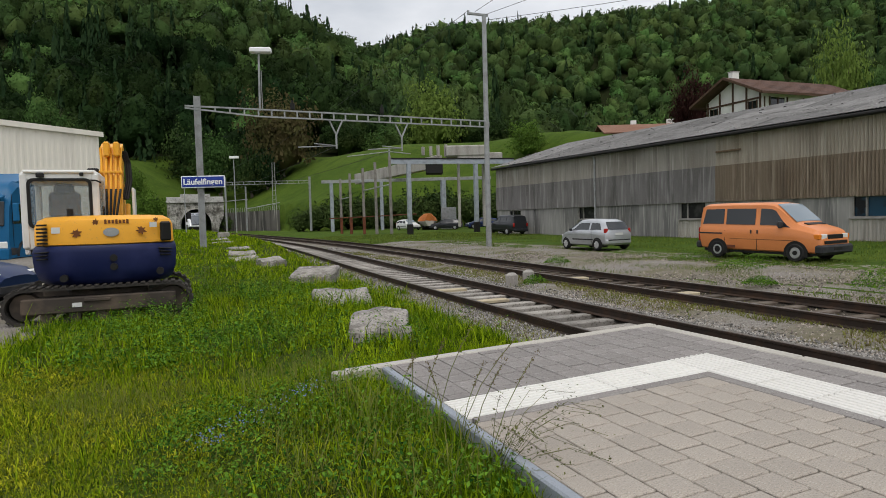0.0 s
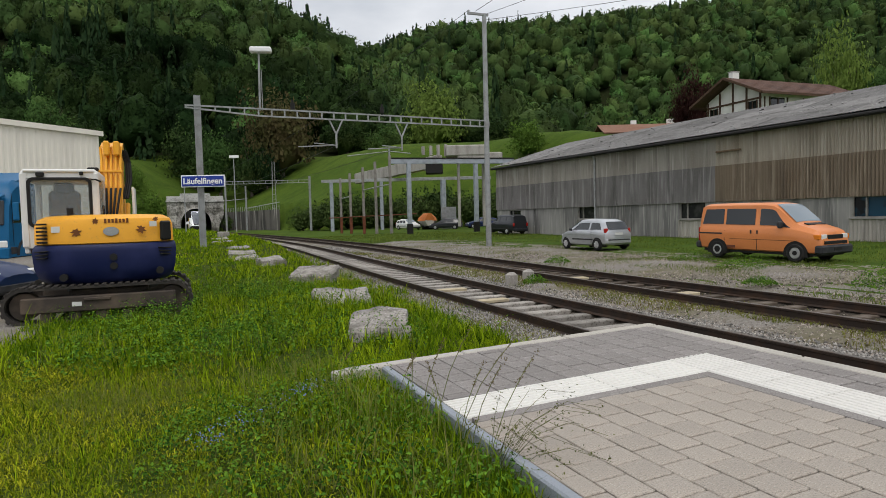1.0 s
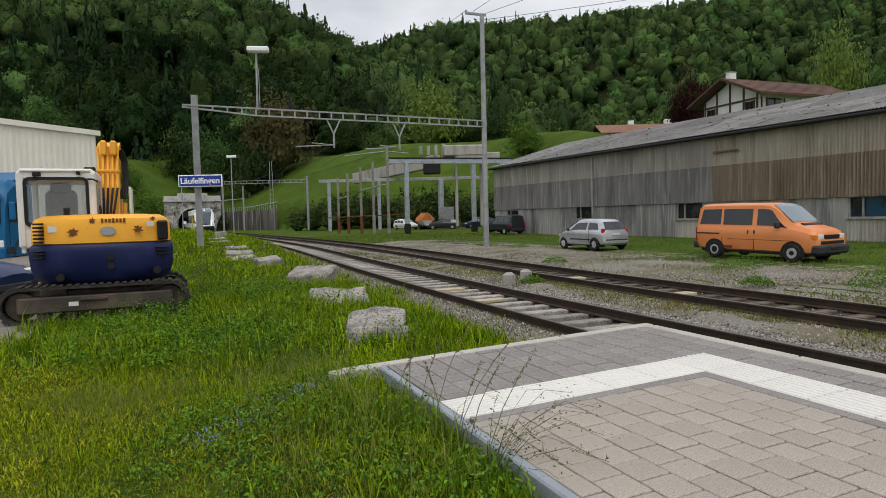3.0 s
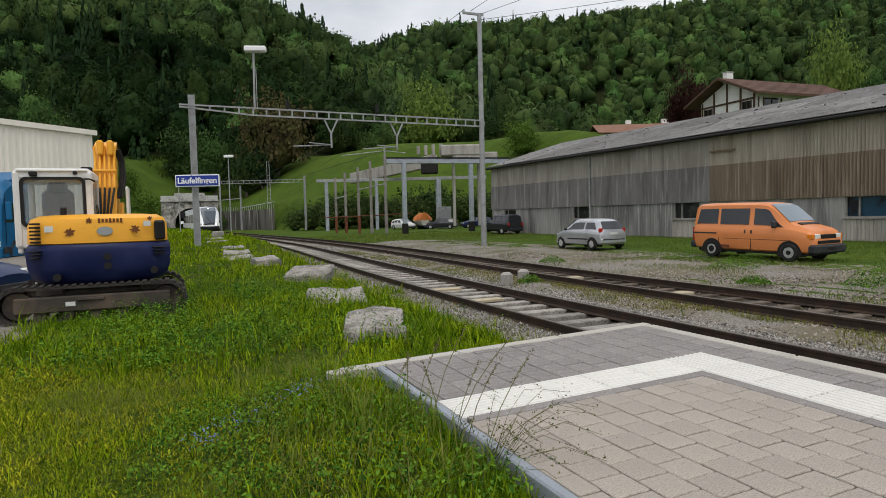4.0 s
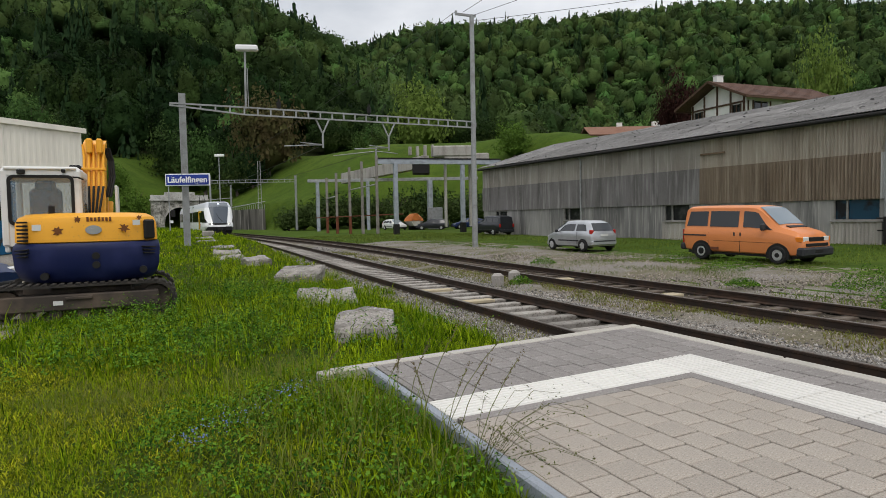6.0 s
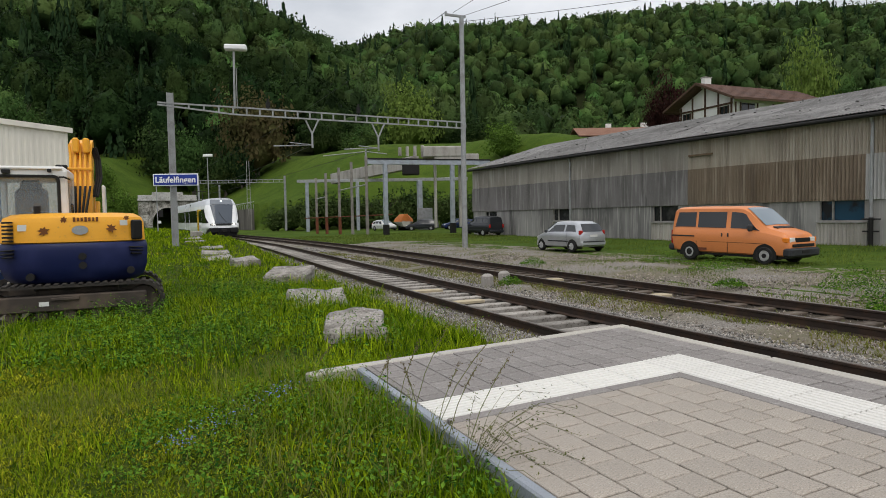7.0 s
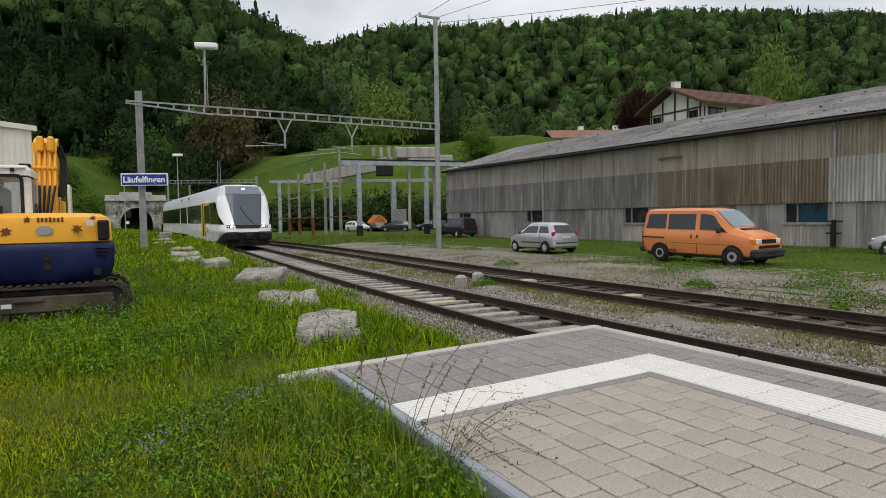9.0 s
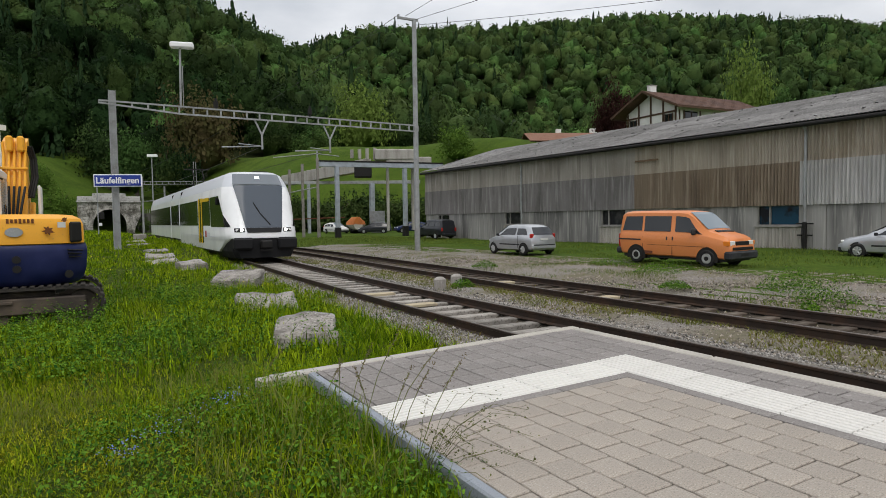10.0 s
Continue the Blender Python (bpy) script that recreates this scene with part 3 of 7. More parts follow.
# small lumps of moss and slipped laps on the roof
lumps = Geo()
for i in range(150):
    p = wall_at(prng.uniform(0, WL), WH + 0.06, 0.4) + slope * (prng.random() * 9.2) + rnor * 0.08
    lumps.box(p, (prng.uniform(0.06, 0.16), prng.uniform(0.06, 0.2), prng.uniform(0.02, 0.05)), pose(0, 0, 0, prng.uniform(-15, 15), prng.uniform(-20, 20), prng.uniform(0, 90)).to_3x3(), bev=0.03)
for i in range(60):
    p = wall_at(WL * (i + prng.random()) / 60, WH + 2.62, -8.9)
    lumps.box(p, (prng.uniform(0.1, 0.3), prng.uniform(0.3, 0.7), prng.uniform(0.08, 0.2)), None, bev=0.03)
part("moss", lumps, ROOFM, warehouse, "dark moss lumps on the roof")["kind"] = "stuff"
part("gutter", Geo().tube(wall_at(-0.2, WH - 0.13, 0.42), wall_at(WL + 0.2, WH - 0.13, 0.42), 0.11, n=10), DARKSTEEL, warehouse, "dark gutter under the eaves")
for s, m in ((13.2, STEEL), (34.3, STEEL)):
    part("downpipe", Geo().path([wall_at(s, WH - 0.15, 0.38), wall_at(s, WH - 0.5, 0.16), wall_at(s, 0.1, 0.16)], 0.07, 8), m, warehouse, "grey downpipe")
part("guard_pipe", Geo().tube(wall_at(13.15, 0.0, 0.25), wall_at(13.15, 1.5, 0.25), 0.1, n=10).box(wall_at(13.15, 1.42, 0.25), (0.12, 0.8, 0.07)).box(wall_at(13.15, 0.85, 0.25), (0.12, 0.7, 0.07)), DARKSTEEL, warehouse, "dark iron guard at the foot of the downpipe")
part("vent_board", Geo().prism([(0, 0), (1.7, 0), (1.7, 0.1), (0, 0.1)], wnor * 0.06, wall_at(21.8, 5.25, 0.1), wdir, up), RUSTW, warehouse)

# ---- pale hall behind the excavator ----
CREAM = material("cream_sheet", (0.84, 0.79, 0.69), 0.6, vary=((0.8, (0.73, 0.68, 0.6), 0.45, 0.75, (1, 1, 0.2)),))
hall = thing("industrial_hall", "pale cream industrial hall with vertical ribbed cladding", "hall")
h0, h1 = Vector((-4.04, 41.06, 0.0)), Vector((-14.5, 31.1, 0.0))
hd = (h1 - h0).normalized()
hn = Vector((-hd.y, hd.x, 0))
hn = hn if hn.y < 0 else -hn
hlen = (h1 - h0).length
part("wall", Geo().prism([(0, 0), (hlen, 0), (hlen, 6.9), (0, 6.9)], -hn * 22, h0 - hn * 0.05, hd, up), CREAM, hall)
ribs = Geo()
s = 0.0
while s < hlen:
    ribs.prism([(0, 0), (0.05, 0.035), (0.15, 0.035), (0.2, 0)], (0, 0, 6.75), h0 + hd * s - hn * 0.05, hd, hn)
    s += 0.33
part("cladding_ribs", ribs, CREAM, hall)
part("roof_edge", Geo().prism([(-0.2, 0), (hlen, 0), (hlen, 0.28), (-0.2, 0.28)], hn * 0.12, h0 + up * 6.72, hd, up), CREAM, hall, "pale metal roof edge")
part("side_annex", Geo().prism([(0, 0), (0.9, 0), (0.9, 6.0), (0, 6.0)], -hn * 10, h0 - hd * 0.95 - hn * 1.2, hd, up), CREAM, hall)

# ---- overhead-line gantry ----
def lattice(geo, a, b, depth, n, r=0.03, flat=None):
    """A flat truss of two chords with uprights."""
    a, b = Vector(a), Vector(b)
    d = flat or up
    geo.box((a + b) / 2 + d * (depth / 2), ((b - a).length, 0.09, 0.07), (b - a).to_track_quat("X", "Z").to_matrix())
    geo.box((a + b) / 2 - d * (depth / 2), ((b - a).length, 0.09, 0.07), (b - a).to_track_quat("X", "Z").to_matrix())
    for i in range(n + 1):
        p = a.lerp(b, i / n)
        geo.box(p, (0.07, 0.07, depth - 0.07))
    return geo


gantry = thing("catenary_gantry", "grey steel overhead-line gantry spanning both tracks", "gantry")


def h_mast(x, y, z0, z1, w=0.26):
    g_ = Geo().box((x - w / 2, y, (z0 + z1) / 2), (0.03, w, z1 - z0)).box((x + w / 2, y, (z0 + z1) / 2), (0.03, w, z1 - z0)).box((x, y, (z0 + z1) / 2), (w - 0.03, 0.03, z1 - z0))
    return g_


part("mast", h_mast(0.98, 31.2, 0.1, 7.45), STEEL, gantry, "grey steel mast")
part("mast", Geo().tube((16.75, 33.0, -0.3), (16.75, 33.0, 13.25), 0.17, 0.13, n=12), STEEL, gantry, "tall round grey mast")
p0, p1 = Vector((0.45, 31.13, 6.93)), Vector((16.9, 33.0, 6.95))
pm = p0.lerp(p1, 0.2) - up * 0.09
g = lattice(Geo(), pm, p1, 0.34, 21)
for dz in (-0.17, 0.17):
    a, b = p0 + up * (0.28 * dz), pm + up * dz
    g.box((a + b) / 2, ((b - a).length, 0.09, 0.07), (b - a).to_track_quat("X", "Z").to_matrix())
for i in range(1, 5):
    g.box(p0.lerp(pm, i / 5), (0.07, 0.07, 0.1 + 0.045 * i))
part("beam", g, STEEL, gantry, "ladder-like steel cross beam tapering to one end")
part("cross_arm", Geo().box((16.35, 33, 13.2), (1.3, 0.12, 0.12)).box((15.75, 33, 13.25), (0.1, 0.1, 0.25)), STEEL, gantry)
for x, y in ((7.6, 31.95), (11.3, 32.4)):
    part("hanger", Geo().tube((x - 0.35, y, 6.7), (x - 0.02, y, 6.0), 0.045, n=6).tube((x + 0.35, y, 6.7), (x + 0.02, y, 6.0), 0.045, n=6).tube((x, y, 6.05), (x, y, 5.25), 0.05, n=6), STEEL, gantry, "V-shaped hanger")
    part("steady_arm", Geo().tube((x, y, 5.4), (x - 2.0, y - 0.3, 5.25), 0.03, n=6).tube((x, y, 5.4), (x - 1.2, y - 0.3, 5.45), 0.025, n=6), STEEL, gantry)
for x in (5.4, 10.0):
    part("insulator", Geo().tube((x, 31.7, 7.0), (x, 31.7, 7.55), 0.05, n=8).tube((x, 31.7, 7.1), (x, 31.7, 7.4), 0.11, n=8), DARKSTEEL, gantry, "dark insulator")
# wires
WIRE = material("wire", (0.05, 0.05, 0.05), 0.6, 0.5)
wires = thing("overhead_wires", "thin dark overhead wires above the tracks", "wires")
for a, b, sag in (((7.4, 31.9, 5.3), (5.2, -35, 5.3), 0.0), ((10.9, 32.4, 5.3), (9.6, -35, 5.3), 0.0), ((7.4, 31.9, 6.75), (5.2, -35, 6.6), 1.0),
                  ((16.2, 33, 13.35), (15.5, -40, 13.6), 0.7), ((16.75, 33, 13.2), (30.5, -10, 15.0), 0.6), ((16.75, 33, 12.9), (44, 5, 14.0), 0.5), ((15.75, 33, 13.35), (5.0, 118, 9.5), 1.2), ((7.4, 31.9, 5.3), (5.0, 95, 5.5), 0.2), ((10.9, 32.4, 5.3), (7.4, 95, 5.5), 0.2)):
    if a[2] < 7 and b[1] < 0:
        continue
    pts = [Vector(a).lerp(Vector(b), i / 12) - up * (sag * 4 * (i / 12) * (1 - i / 12)) for i in range(13)]
    part("wire", Geo().path(pts, 0.013, 4), WIRE, wires)
# station sign
SIGNB = material("sign_blue", (0.022, 0.045, 0.27), 0.35, vary=((3.0, (0.03, 0.06, 0.3), 0.45, 0.7),))
SIGNW = material("sign_white", (0.8, 0.8, 0.8), 0.4)
sign = thing("station_sign", "blue enamel station name sign with white letters", "sign", at=Matrix.Translation((1.08, 31.0, 3.52)) @ pose(0, 0, 0, 0, 0, -20) @ Matrix.Diagonal((0.92, 1, 0.92, 1)))
part("frame", Geo().box((0, 0.02, 0), (2.16, 0.05, 0.6), bev=0.015), SIGNW, sign, "white border")
part("panel", Geo().box((0, -0.006, 0), (2.06, 0.03, 0.5), bev=0.008), SIGNB, sign)
tc = bpy.data.curves.new("lettering", "FONT")
tc.body, tc.size, tc.extrude, tc.align_x, tc.align_y, tc.offset = "L\u00e4ufelfingen", 0.41, 0.006, "CENTER", "CENTER", 0.008
tob = new("lettering_curve", tc)
bpy.context.view_layer.update()
tm = bpy.data.meshes.new_from_object(tob.evaluated_get(bpy.context.evaluated_depsgraph_get()))
bpy.data.objects.remove(tob)
tm.materials.clear()
tm.materials.append(SIGNW)
part("lettering", tm, None, sign, "white letters", at=pose(0, -0.027, -0.01, 90, 0, 0))

# ---- tunnel portal and cutting ----
MASON = material("pale_portal_stone", (0.44, 0.42, 0.385), 0.95, vary=((0.5, (0.085, 0.08, 0.068), 0.46, 0.6), (3.0, (0.16, 0.15, 0.13), 0.45, 0.65), (5.0, (0.46, 0.44, 0.40), 0.57, 0.75)), bump=0.5, bump_scale=8, rand=0.2)
COPING = material("pale_coping_stone", (0.46, 0.45, 0.43), 0.95, vary=((0.8, (0.3, 0.29, 0.27), 0.48, 0.65), (4.0, (0.2, 0.19, 0.17), 0.55, 0.7)), bump=0.4, bump_scale=8)
# near-black beyond soot: the shade inside the bore is in this colour
DARK = material("shade_black_sooty_lining", (0.03, 0.028, 0.025), 1.0, vary=((1.0, (0.05, 0.047, 0.042), 0.45, 0.7),))
PX0, PY0, PZ0 = track_1(150) - 0.1, 143.0, -1.1
portal = thing("tunnel_portal", "weathered limestone tunnel portal with a dark arch", "tunnel portal", at=pose(PX0 + 0.4, PY0, PZ0) @ Matrix.Diagonal((0.85, 1, 0.97, 1)))
RIN, SPR = 3.55, 2.5


def arch_pt(r, i, n=14):
    t = math.pi * (1 - i / n)
    return (r * math.cos(t), SPR + r * 0.95 * math.sin(t))


inner = [(-RIN, -0.5)] + [arch_pt(RIN, i) for i in range(15)] + [(RIN, -0.5)]
for sgn in (-1, 1):
    half = [p for p in inner if p[0] * sgn >= -0.001]
    half = half if sgn > 0 else half[::-1]
    out = [(0, 7.3), (sgn * 6.6, 7.3), (sgn * 6.6, 4.5), (sgn * 5.4, 2.0), (sgn * 5.0, -0.5)]
    part("pier", Geo().prism(half + out[::-1], (0, 1.6, 0)), MASON, portal)
for i in range(14):
    a, b, c, d = arch_pt(RIN - 0.02, i), arch_pt(RIN - 0.02, i + 1), arch_pt(RIN + 0.75, i + 1), arch_pt(RIN + 0.75, i)
    part("arch_stone", Geo().prism([a, b, c, d], (0, 0.2, 0), (0, -0.12 - 0.04 * (i % 2), 0)), MASON, portal)
part("cornice", Geo().box((0, 0.3, 7.45), (13.6, 1.5, 0.35), bev=0.05), COPING, portal)
part("cornice", Geo().box((0, 0.4, 8.1), (13.2, 1.3, 0.9), bev=0.05), COPING, portal)
part("parapet", Geo().box((0, 0.4, 8.85), (7.0, 1.1, 0.6), bev=0.05), COPING, portal)
prng = random.Random(8)
for j in range(6):
    x = -6.3 + (j % 2) * 0.35
    while x < 6.0:
        w = prng.uniform(0.6, 1.0)
        z = 3.0 + 0.7 * j
        if math.hypot(x + w / 2, (z + 0.35 - SPR) / 0.95) > RIN + 1.25 and abs(x + w / 2) < 5.2 + 0.3 * j:
            part("portal_block", Geo().box((x + w / 2, -0.03, z + 0.33), (w - 0.04, 0.12 + prng.uniform(0, 0.1), 0.64), bev=0.03), MASON, portal)
        x += w
lining = Geo()
lining.sheet([[Vector((p[0] * 1.01, 0.9, p[1])) for p in inner], [Vector((p[0] * 1.01, 40, p[1])) for p in inner]])
# an added dark sheet shuts the far end of the bore
lining.add([(-4, 40, -1), (4, 40, -1), (4, 40, 7), (-4, 40, 7)], [(0, 1, 2, 3)])
part("lining", lining, DARK, portal, "sooty tunnel lining, coloured near black for the shade inside")
# retaining wall right of the portal
STAIN = material("stained_concrete", (0.13, 0.12, 0.108), 0.95, vary=((0.7, (0.055, 0.052, 0.048), 0.42, 0.6, (1, 1, 0.15)), (1.4, (0.36, 0.34, 0.31), 0.57, 0.68, (1, 1, 0.06))), bump=0.3)
ret = thing("retaining_wall", "stained grey concrete retaining wall beside the track", "retaining wall", kind="structure")
a, b = Vector((*uv(-50.9, 142.6), -0.4)), Vector((*uv(-30.4, 117.4), -0.4))
rd = (b - a).normalized()
rn = Vector((rd.y, -rd.x, 0))
for i in range(11):
    w = (b - a).length / 11
    part("wall_panel", Geo().prism([(0, 0), (w - 0.05, 0), (w - 0.05, 4.1), (0, 4.1)], rn * 0.6, a + rd * (w * i) - rn * 0.1, rd, up), STAIN, ret)
for i in range(34):
    p = a.lerp(b, i / 33) + up * 4.0
    part("fence_post", Geo().tube(p, p + up * 1.0, 0.04, n=5), STEEL, ret)

# ---- crane runway, posts and concrete ramp beyond the siding ----
BLUEST = material("pale_blue_steel", (0.34, 0.37, 0.41), 0.55, 0.2, vary=((2.0, (0.25, 0.27, 0.29), 0.45, 0.7),))
RUST = material("rust_brown_steel", (0.16, 0.055, 0.03), 0.85, vary=((3.0, (0.09, 0.04, 0.025), 0.45, 0.7),))
TIMBER = material("grey_post", (0.24, 0.22, 0.2), 0.85, vary=((2.0, (0.16, 0.145, 0.13), 0.45, 0.7),))


def base(u, v):
    x, y = uv(u, v)
    return Vector((x, y, land(x, y)))


def px_u(x, v):
    return (x - 784) / 1110 * v


runway = thing("crane_runway", "pale blue-grey steel crane runway on tall posts", "crane runway")
for x, v in ((727, 66), (845, 68)):
    p = base(px_u(x, v), v)
    part("post", Geo().box(p + up * 3.5, (0.42, 0.42, 8.0), bev=0.03), BLUEST, runway)
    part("post_foot", Geo().box(p + up * 0.5, (0.55, 0.55, 1.2), bev=0.03), DARKSTEEL, runway)
a, b = base(px_u(697, 65.5), 65.5), base(px_u(912, 69), 69)
a.z, b.z = 7.45, 7.45
part("girder", Geo().box((a + b) / 2, ((b - a).length, 0.3, 0.5), (b - a).to_track_quat("X", "Z").to_matrix(), bev=0.02), BLUEST, runway)
part("crane_rail", Geo().box((a + b) / 2 + up * 0.33, ((b - a).length, 0.4, 0.12), (b - a).to_track_quat("X", "Z").to_matrix()), DARKSTEEL, runway)
far_ = thing("crane_runway", "long grey steel runway beam on white posts", "crane runway")
a, b = base(px_u(573, 92), 92), base(px_u(872, 92), 92)
a.z, b.z = 7.15, 7.15
part("girder", Geo().box((a + b) / 2, ((b - a).length, 0.3, 0.45), (b - a).to_track_quat("X", "Z").to_matrix(), bev=0.02), STEEL, far_)
for x, w in ((590, 0.45), (678, 0.42), (787, 0.65)):
    p = base(px_u(x, 92), 92)
    part("post", Geo().box((p.x, p.y, 3.2), (w, w, 7.6), bev=0.03), BLUEST, far_)
frame_ = thing("post_frame", "row of slim grey and rust-red posts with rails", "post frame")
tops = []
for i, x in enumerate((606, 623, 646, 668, 694)):
    v = 78 - 2.2 * i
    p = base(px_u(x, v), v)
    h = 6.6 + 0.45 * i - p.z
    rusty = i < 3
    part("post", Geo().box(p + up * (h / 2 + 1.0), (0.26, 0.26, h - 1.9), bev=0.02), TIMBER, frame_)
    part("post_foot", Geo().box(p + up * 0.9, (0.3, 0.3, 2.3), bev=0.02), RUST if rusty else TIMBER, frame_)
    tops.append((p, h))
for i, z in ((0, 4.1), (2, 4.9), (3, 5.1)):
    p, q = tops[i][0], tops[i + 1][0]
    part("rail_bar", Geo().tube((p.x, p.y, z), (q.x, q.y, z + 0.2), 0.07, n=6), STEEL, frame_)
p, q = tops[0][0], tops[4][0]
part("rail_bar", Geo().tube((p.x - 1.5, p.y, 1.75), (q.x + 3, q.y, 2.0), 0.06, n=6), RUST, frame_)
part("lamp_mast", Geo().tube((q.x, q.y, 5), (q.x, q.y, 9.3), 0.1, n=8).tube((q.x, q.y, 8.9), (q.x - 4.5, q.y + 1, 8.4), 0.05, n=6).tube((q.x, q.y, 8.9), (q.x + 2.5, q.y, 8.7), 0.05, n=6), STEEL, frame_)
ramp = thing("concrete_ramp", "pale concrete conveyor ramp climbing to a loading head", "ramp")
a, b = base(px_u(636, 100), 100), base(px_u(782, 84), 84)
a.z, b.z = 7.9, 9.0
part("ramp_beam", Geo().box((a + b) / 2, ((b - a).length, 1.0, 1.6), (b - a).to_track_quat("X", "Z").to_matrix(), bev=0.05), CONC, ramp)
c0 = base(px_u(830, 82), 82)
part("loading_head", Geo().box((c0.x, c0.y, 10.0), (5.4, 2.6, 1.4), pose(0, 0, 0, 0, 0, -22).to_3x3(), bev=0.15), CONC, ramp)
part("loading_head", Geo().box((c0.x + 1.5, c0.y - 0.6, 9.2), (5.8, 2.4, 1.0), pose(0, 0, 0, 0, 0, -22).to_3x3(), bev=0.1), CONC, ramp)
part("hopper", Geo().box((c0.x - 4.2, c0.y + 1, 8.0), (2.2, 2.0, 1.8), pose(0, 0, 0, 0, 0, -22).to_3x3(), bev=0.1), DARKSTEEL, ramp)
for i in range(4):
    part("stanchion", Geo().box((c0.x - 5.2 + 0.9 * i, c0.y + 2.2 - 0.38 * i, 10.2), (0.35, 0.35, 1.1 + 0.15 * i), bev=0.02), CONC, ramp)
for i in range(2):
    part("prop", Geo().box((c0.x - 1 + 3.6 * i, c0.y + 0.5, 4.5), (0.32, 0.32, 8.5), bev=0.03), CONC, ramp)

# second gantry and lamps by the tunnel
g2 = thing("catenary_gantry", "slim grey overhead-line gantry near the tunnel mouth", "gantry")
a, b = base(px_u(403, 95), 95), base(px_u(552, 95), 95)
part("beam", lattice(Geo(), (a.x - 0.5, a.y, 7.45), (b.x, b.y, 7.45), 0.4, 16), STEEL, g2)
part("mast", h_mast(a.x, a.y, 0, 8.4, 0.22), STEEL, g2)
part("mast", h_mast(b.x, b.y, 0, 8.2, 0.26), STEEL, g2)
part("mast", h_mast((a.x * 3 + b.x) / 4, a.y, 0.2, 7.0, 0.2), STEEL, g2)
part("steady_arm", Geo().tube((a.x + 3, a.y, 3.6), (a.x + 7.5, a.y - 3, 4.4), 0.06, n=6).tube((a.x, a.y, 4.8), (a.x + 3, a.y - 2, 5.0), 0.05, n=6), STEEL, g2)


def lamp_post(u, v, h, w, label):
    p = base(u, v)
    t = thing("street_lamp", label, "lamp post", at=pose(p.x, p.y, p.z, 0, 0, -22), group="lamp posts")
    part("pole", Geo().tube((0, 0, -0.3), (0, 0, h), 0.11 * h / 12, 0.07 * h / 12, n=10), STEEL, t)
    part("lamp_head", Geo().box((0.1, 0, h + 0.12), (w, 0.5, w * 0.28), bev=0.05), SIGNW, t, "white flat lamp head")
    return t


fl = part("floodlight", Geo().tube((3.82, 31.55, 6.95), (3.86, 31.55, 9.76), 0.05, n=8).tube((3.94, 31.55, 6.95), (3.94, 31.55, 8.9), 0.02, n=6), STEEL, gantry, "slim floodlight pole on the beam")
part("lamp_head", Geo().box((3.95, 31.55, 9.83), (1.02, 0.4, 0.26), pose(0, 0, 0, 0, 0, -15).to_3x3(), bev=0.05), SIGNW, fl, "white flat lamp head")
lp = base(px_u(420, 118), 118)
lamp_post(px_u(420, 118), 118, 13.6 - lp.z, 1.7, "slim grey lamp post with a white head")
p = base(px_u(489, 122), 122)
pyl = thing("lattice_mast", "small grey lattice mast by the hillside", "mast", at=pose(p.x, p.y, p.z))
part("tower", Geo().tube((-0.35, 0, 0), (-0.2, 0, 13 - p.z), 0.06, n=5).tube((0.35, 0, 0), (0.2, 0, 13 - p.z), 0.06, n=5), STEEL, pyl)
for i in range(8):
    part("rung", Geo().box((0, 0, 1 + i * 0.9), (0.6, 0.05, 0.06)), STEEL, pyl)
p = base(px_u(331, 70), 70)
sg = thing("signal_post", "thin grey signal post beside the track", "signal", at=pose(p.x, p.y, p.z))
part("pole", Geo().tube((0, 0, -0.3), (0, 0, 5.0), 0.06, n=8), STEEL, sg)
part("signal_head", Geo().box((0.35, -0.1, 2.0), (0.45, 0.2, 0.75), bev=0.03), DARKSTEEL, sg, "dark signal head")
part("number_board", Geo().box((0.2, -0.1, 1.1), (0.3, 0.04, 0.3)), SIGNW, sg)
# low box and marker by the grass edge
tagged(part("relay_box", Geo().box((0, 0, 0.15), (0.8, 0.6, 0.5), bev=0.05), CONC, at=pose(2.9, 48, land(2.9, 48))), "low concrete box at the edge of the grass", "box")

# ---- house on the slope ----
PLASTER = material("white_plaster", (0.74, 0.73, 0.70), 0.9, vary=((0.7, (0.64, 0.63, 0.6), 0.45, 0.75),))
BROWN = material("dark_brown_timber", (0.07, 0.042, 0.028), 0.8, vary=((3.0, (0.11, 0.065, 0.04), 0.45, 0.7),))
TILE = material("brown_roof_tiles", (0.115, 0.068, 0.052), 0.9, vary=((0.5, (0.08, 0.05, 0.042), 0.45, 0.65), (6.0, (0.15, 0.092, 0.07), 0.5, 0.7)), bump=0.4, bump_scale=6)
DARKGLASS = material("dark_window_glass", (0.015, 0.018, 0.02), 0.08, spec=0.6)
# local axes: x along the ridge, y into the house, gable at x = 0
ridge_a, ridge_b = Vector((64.77, 60.71, 18.75)), Vector((*uv(55.5, 88.0), 18.3))
hxd = Vector((ridge_b.x - ridge_a.x, ridge_b.y - ridge_a.y, 0)).normalized()
house = thing("house", "white half-timbered house with a broad brown tiled roof", "house", at=Matrix.Translation((ridge_a.x, ridge_a.y, -0.5)) @ Matrix.Rotation(math.atan2(hxd.y, hxd.x), 4, "Z"))
EV, HWD, RZ, EZ = 17.5, 6.0, 18.75, 16.35
RD = (RZ - EZ) / 5.2
part("gable_wall", Geo().prism([(-4.6, -0.5), (4.6, -0.5), (4.6, RZ - 4.6 * RD - 0.25), (0, RZ - 0.25), (-4.6, RZ - 4.6 * RD - 0.25)], (0.3, 0, 0), (1.6, 0, 0), (0, 1, 0), (0, 0, 1)), PLASTER, house)
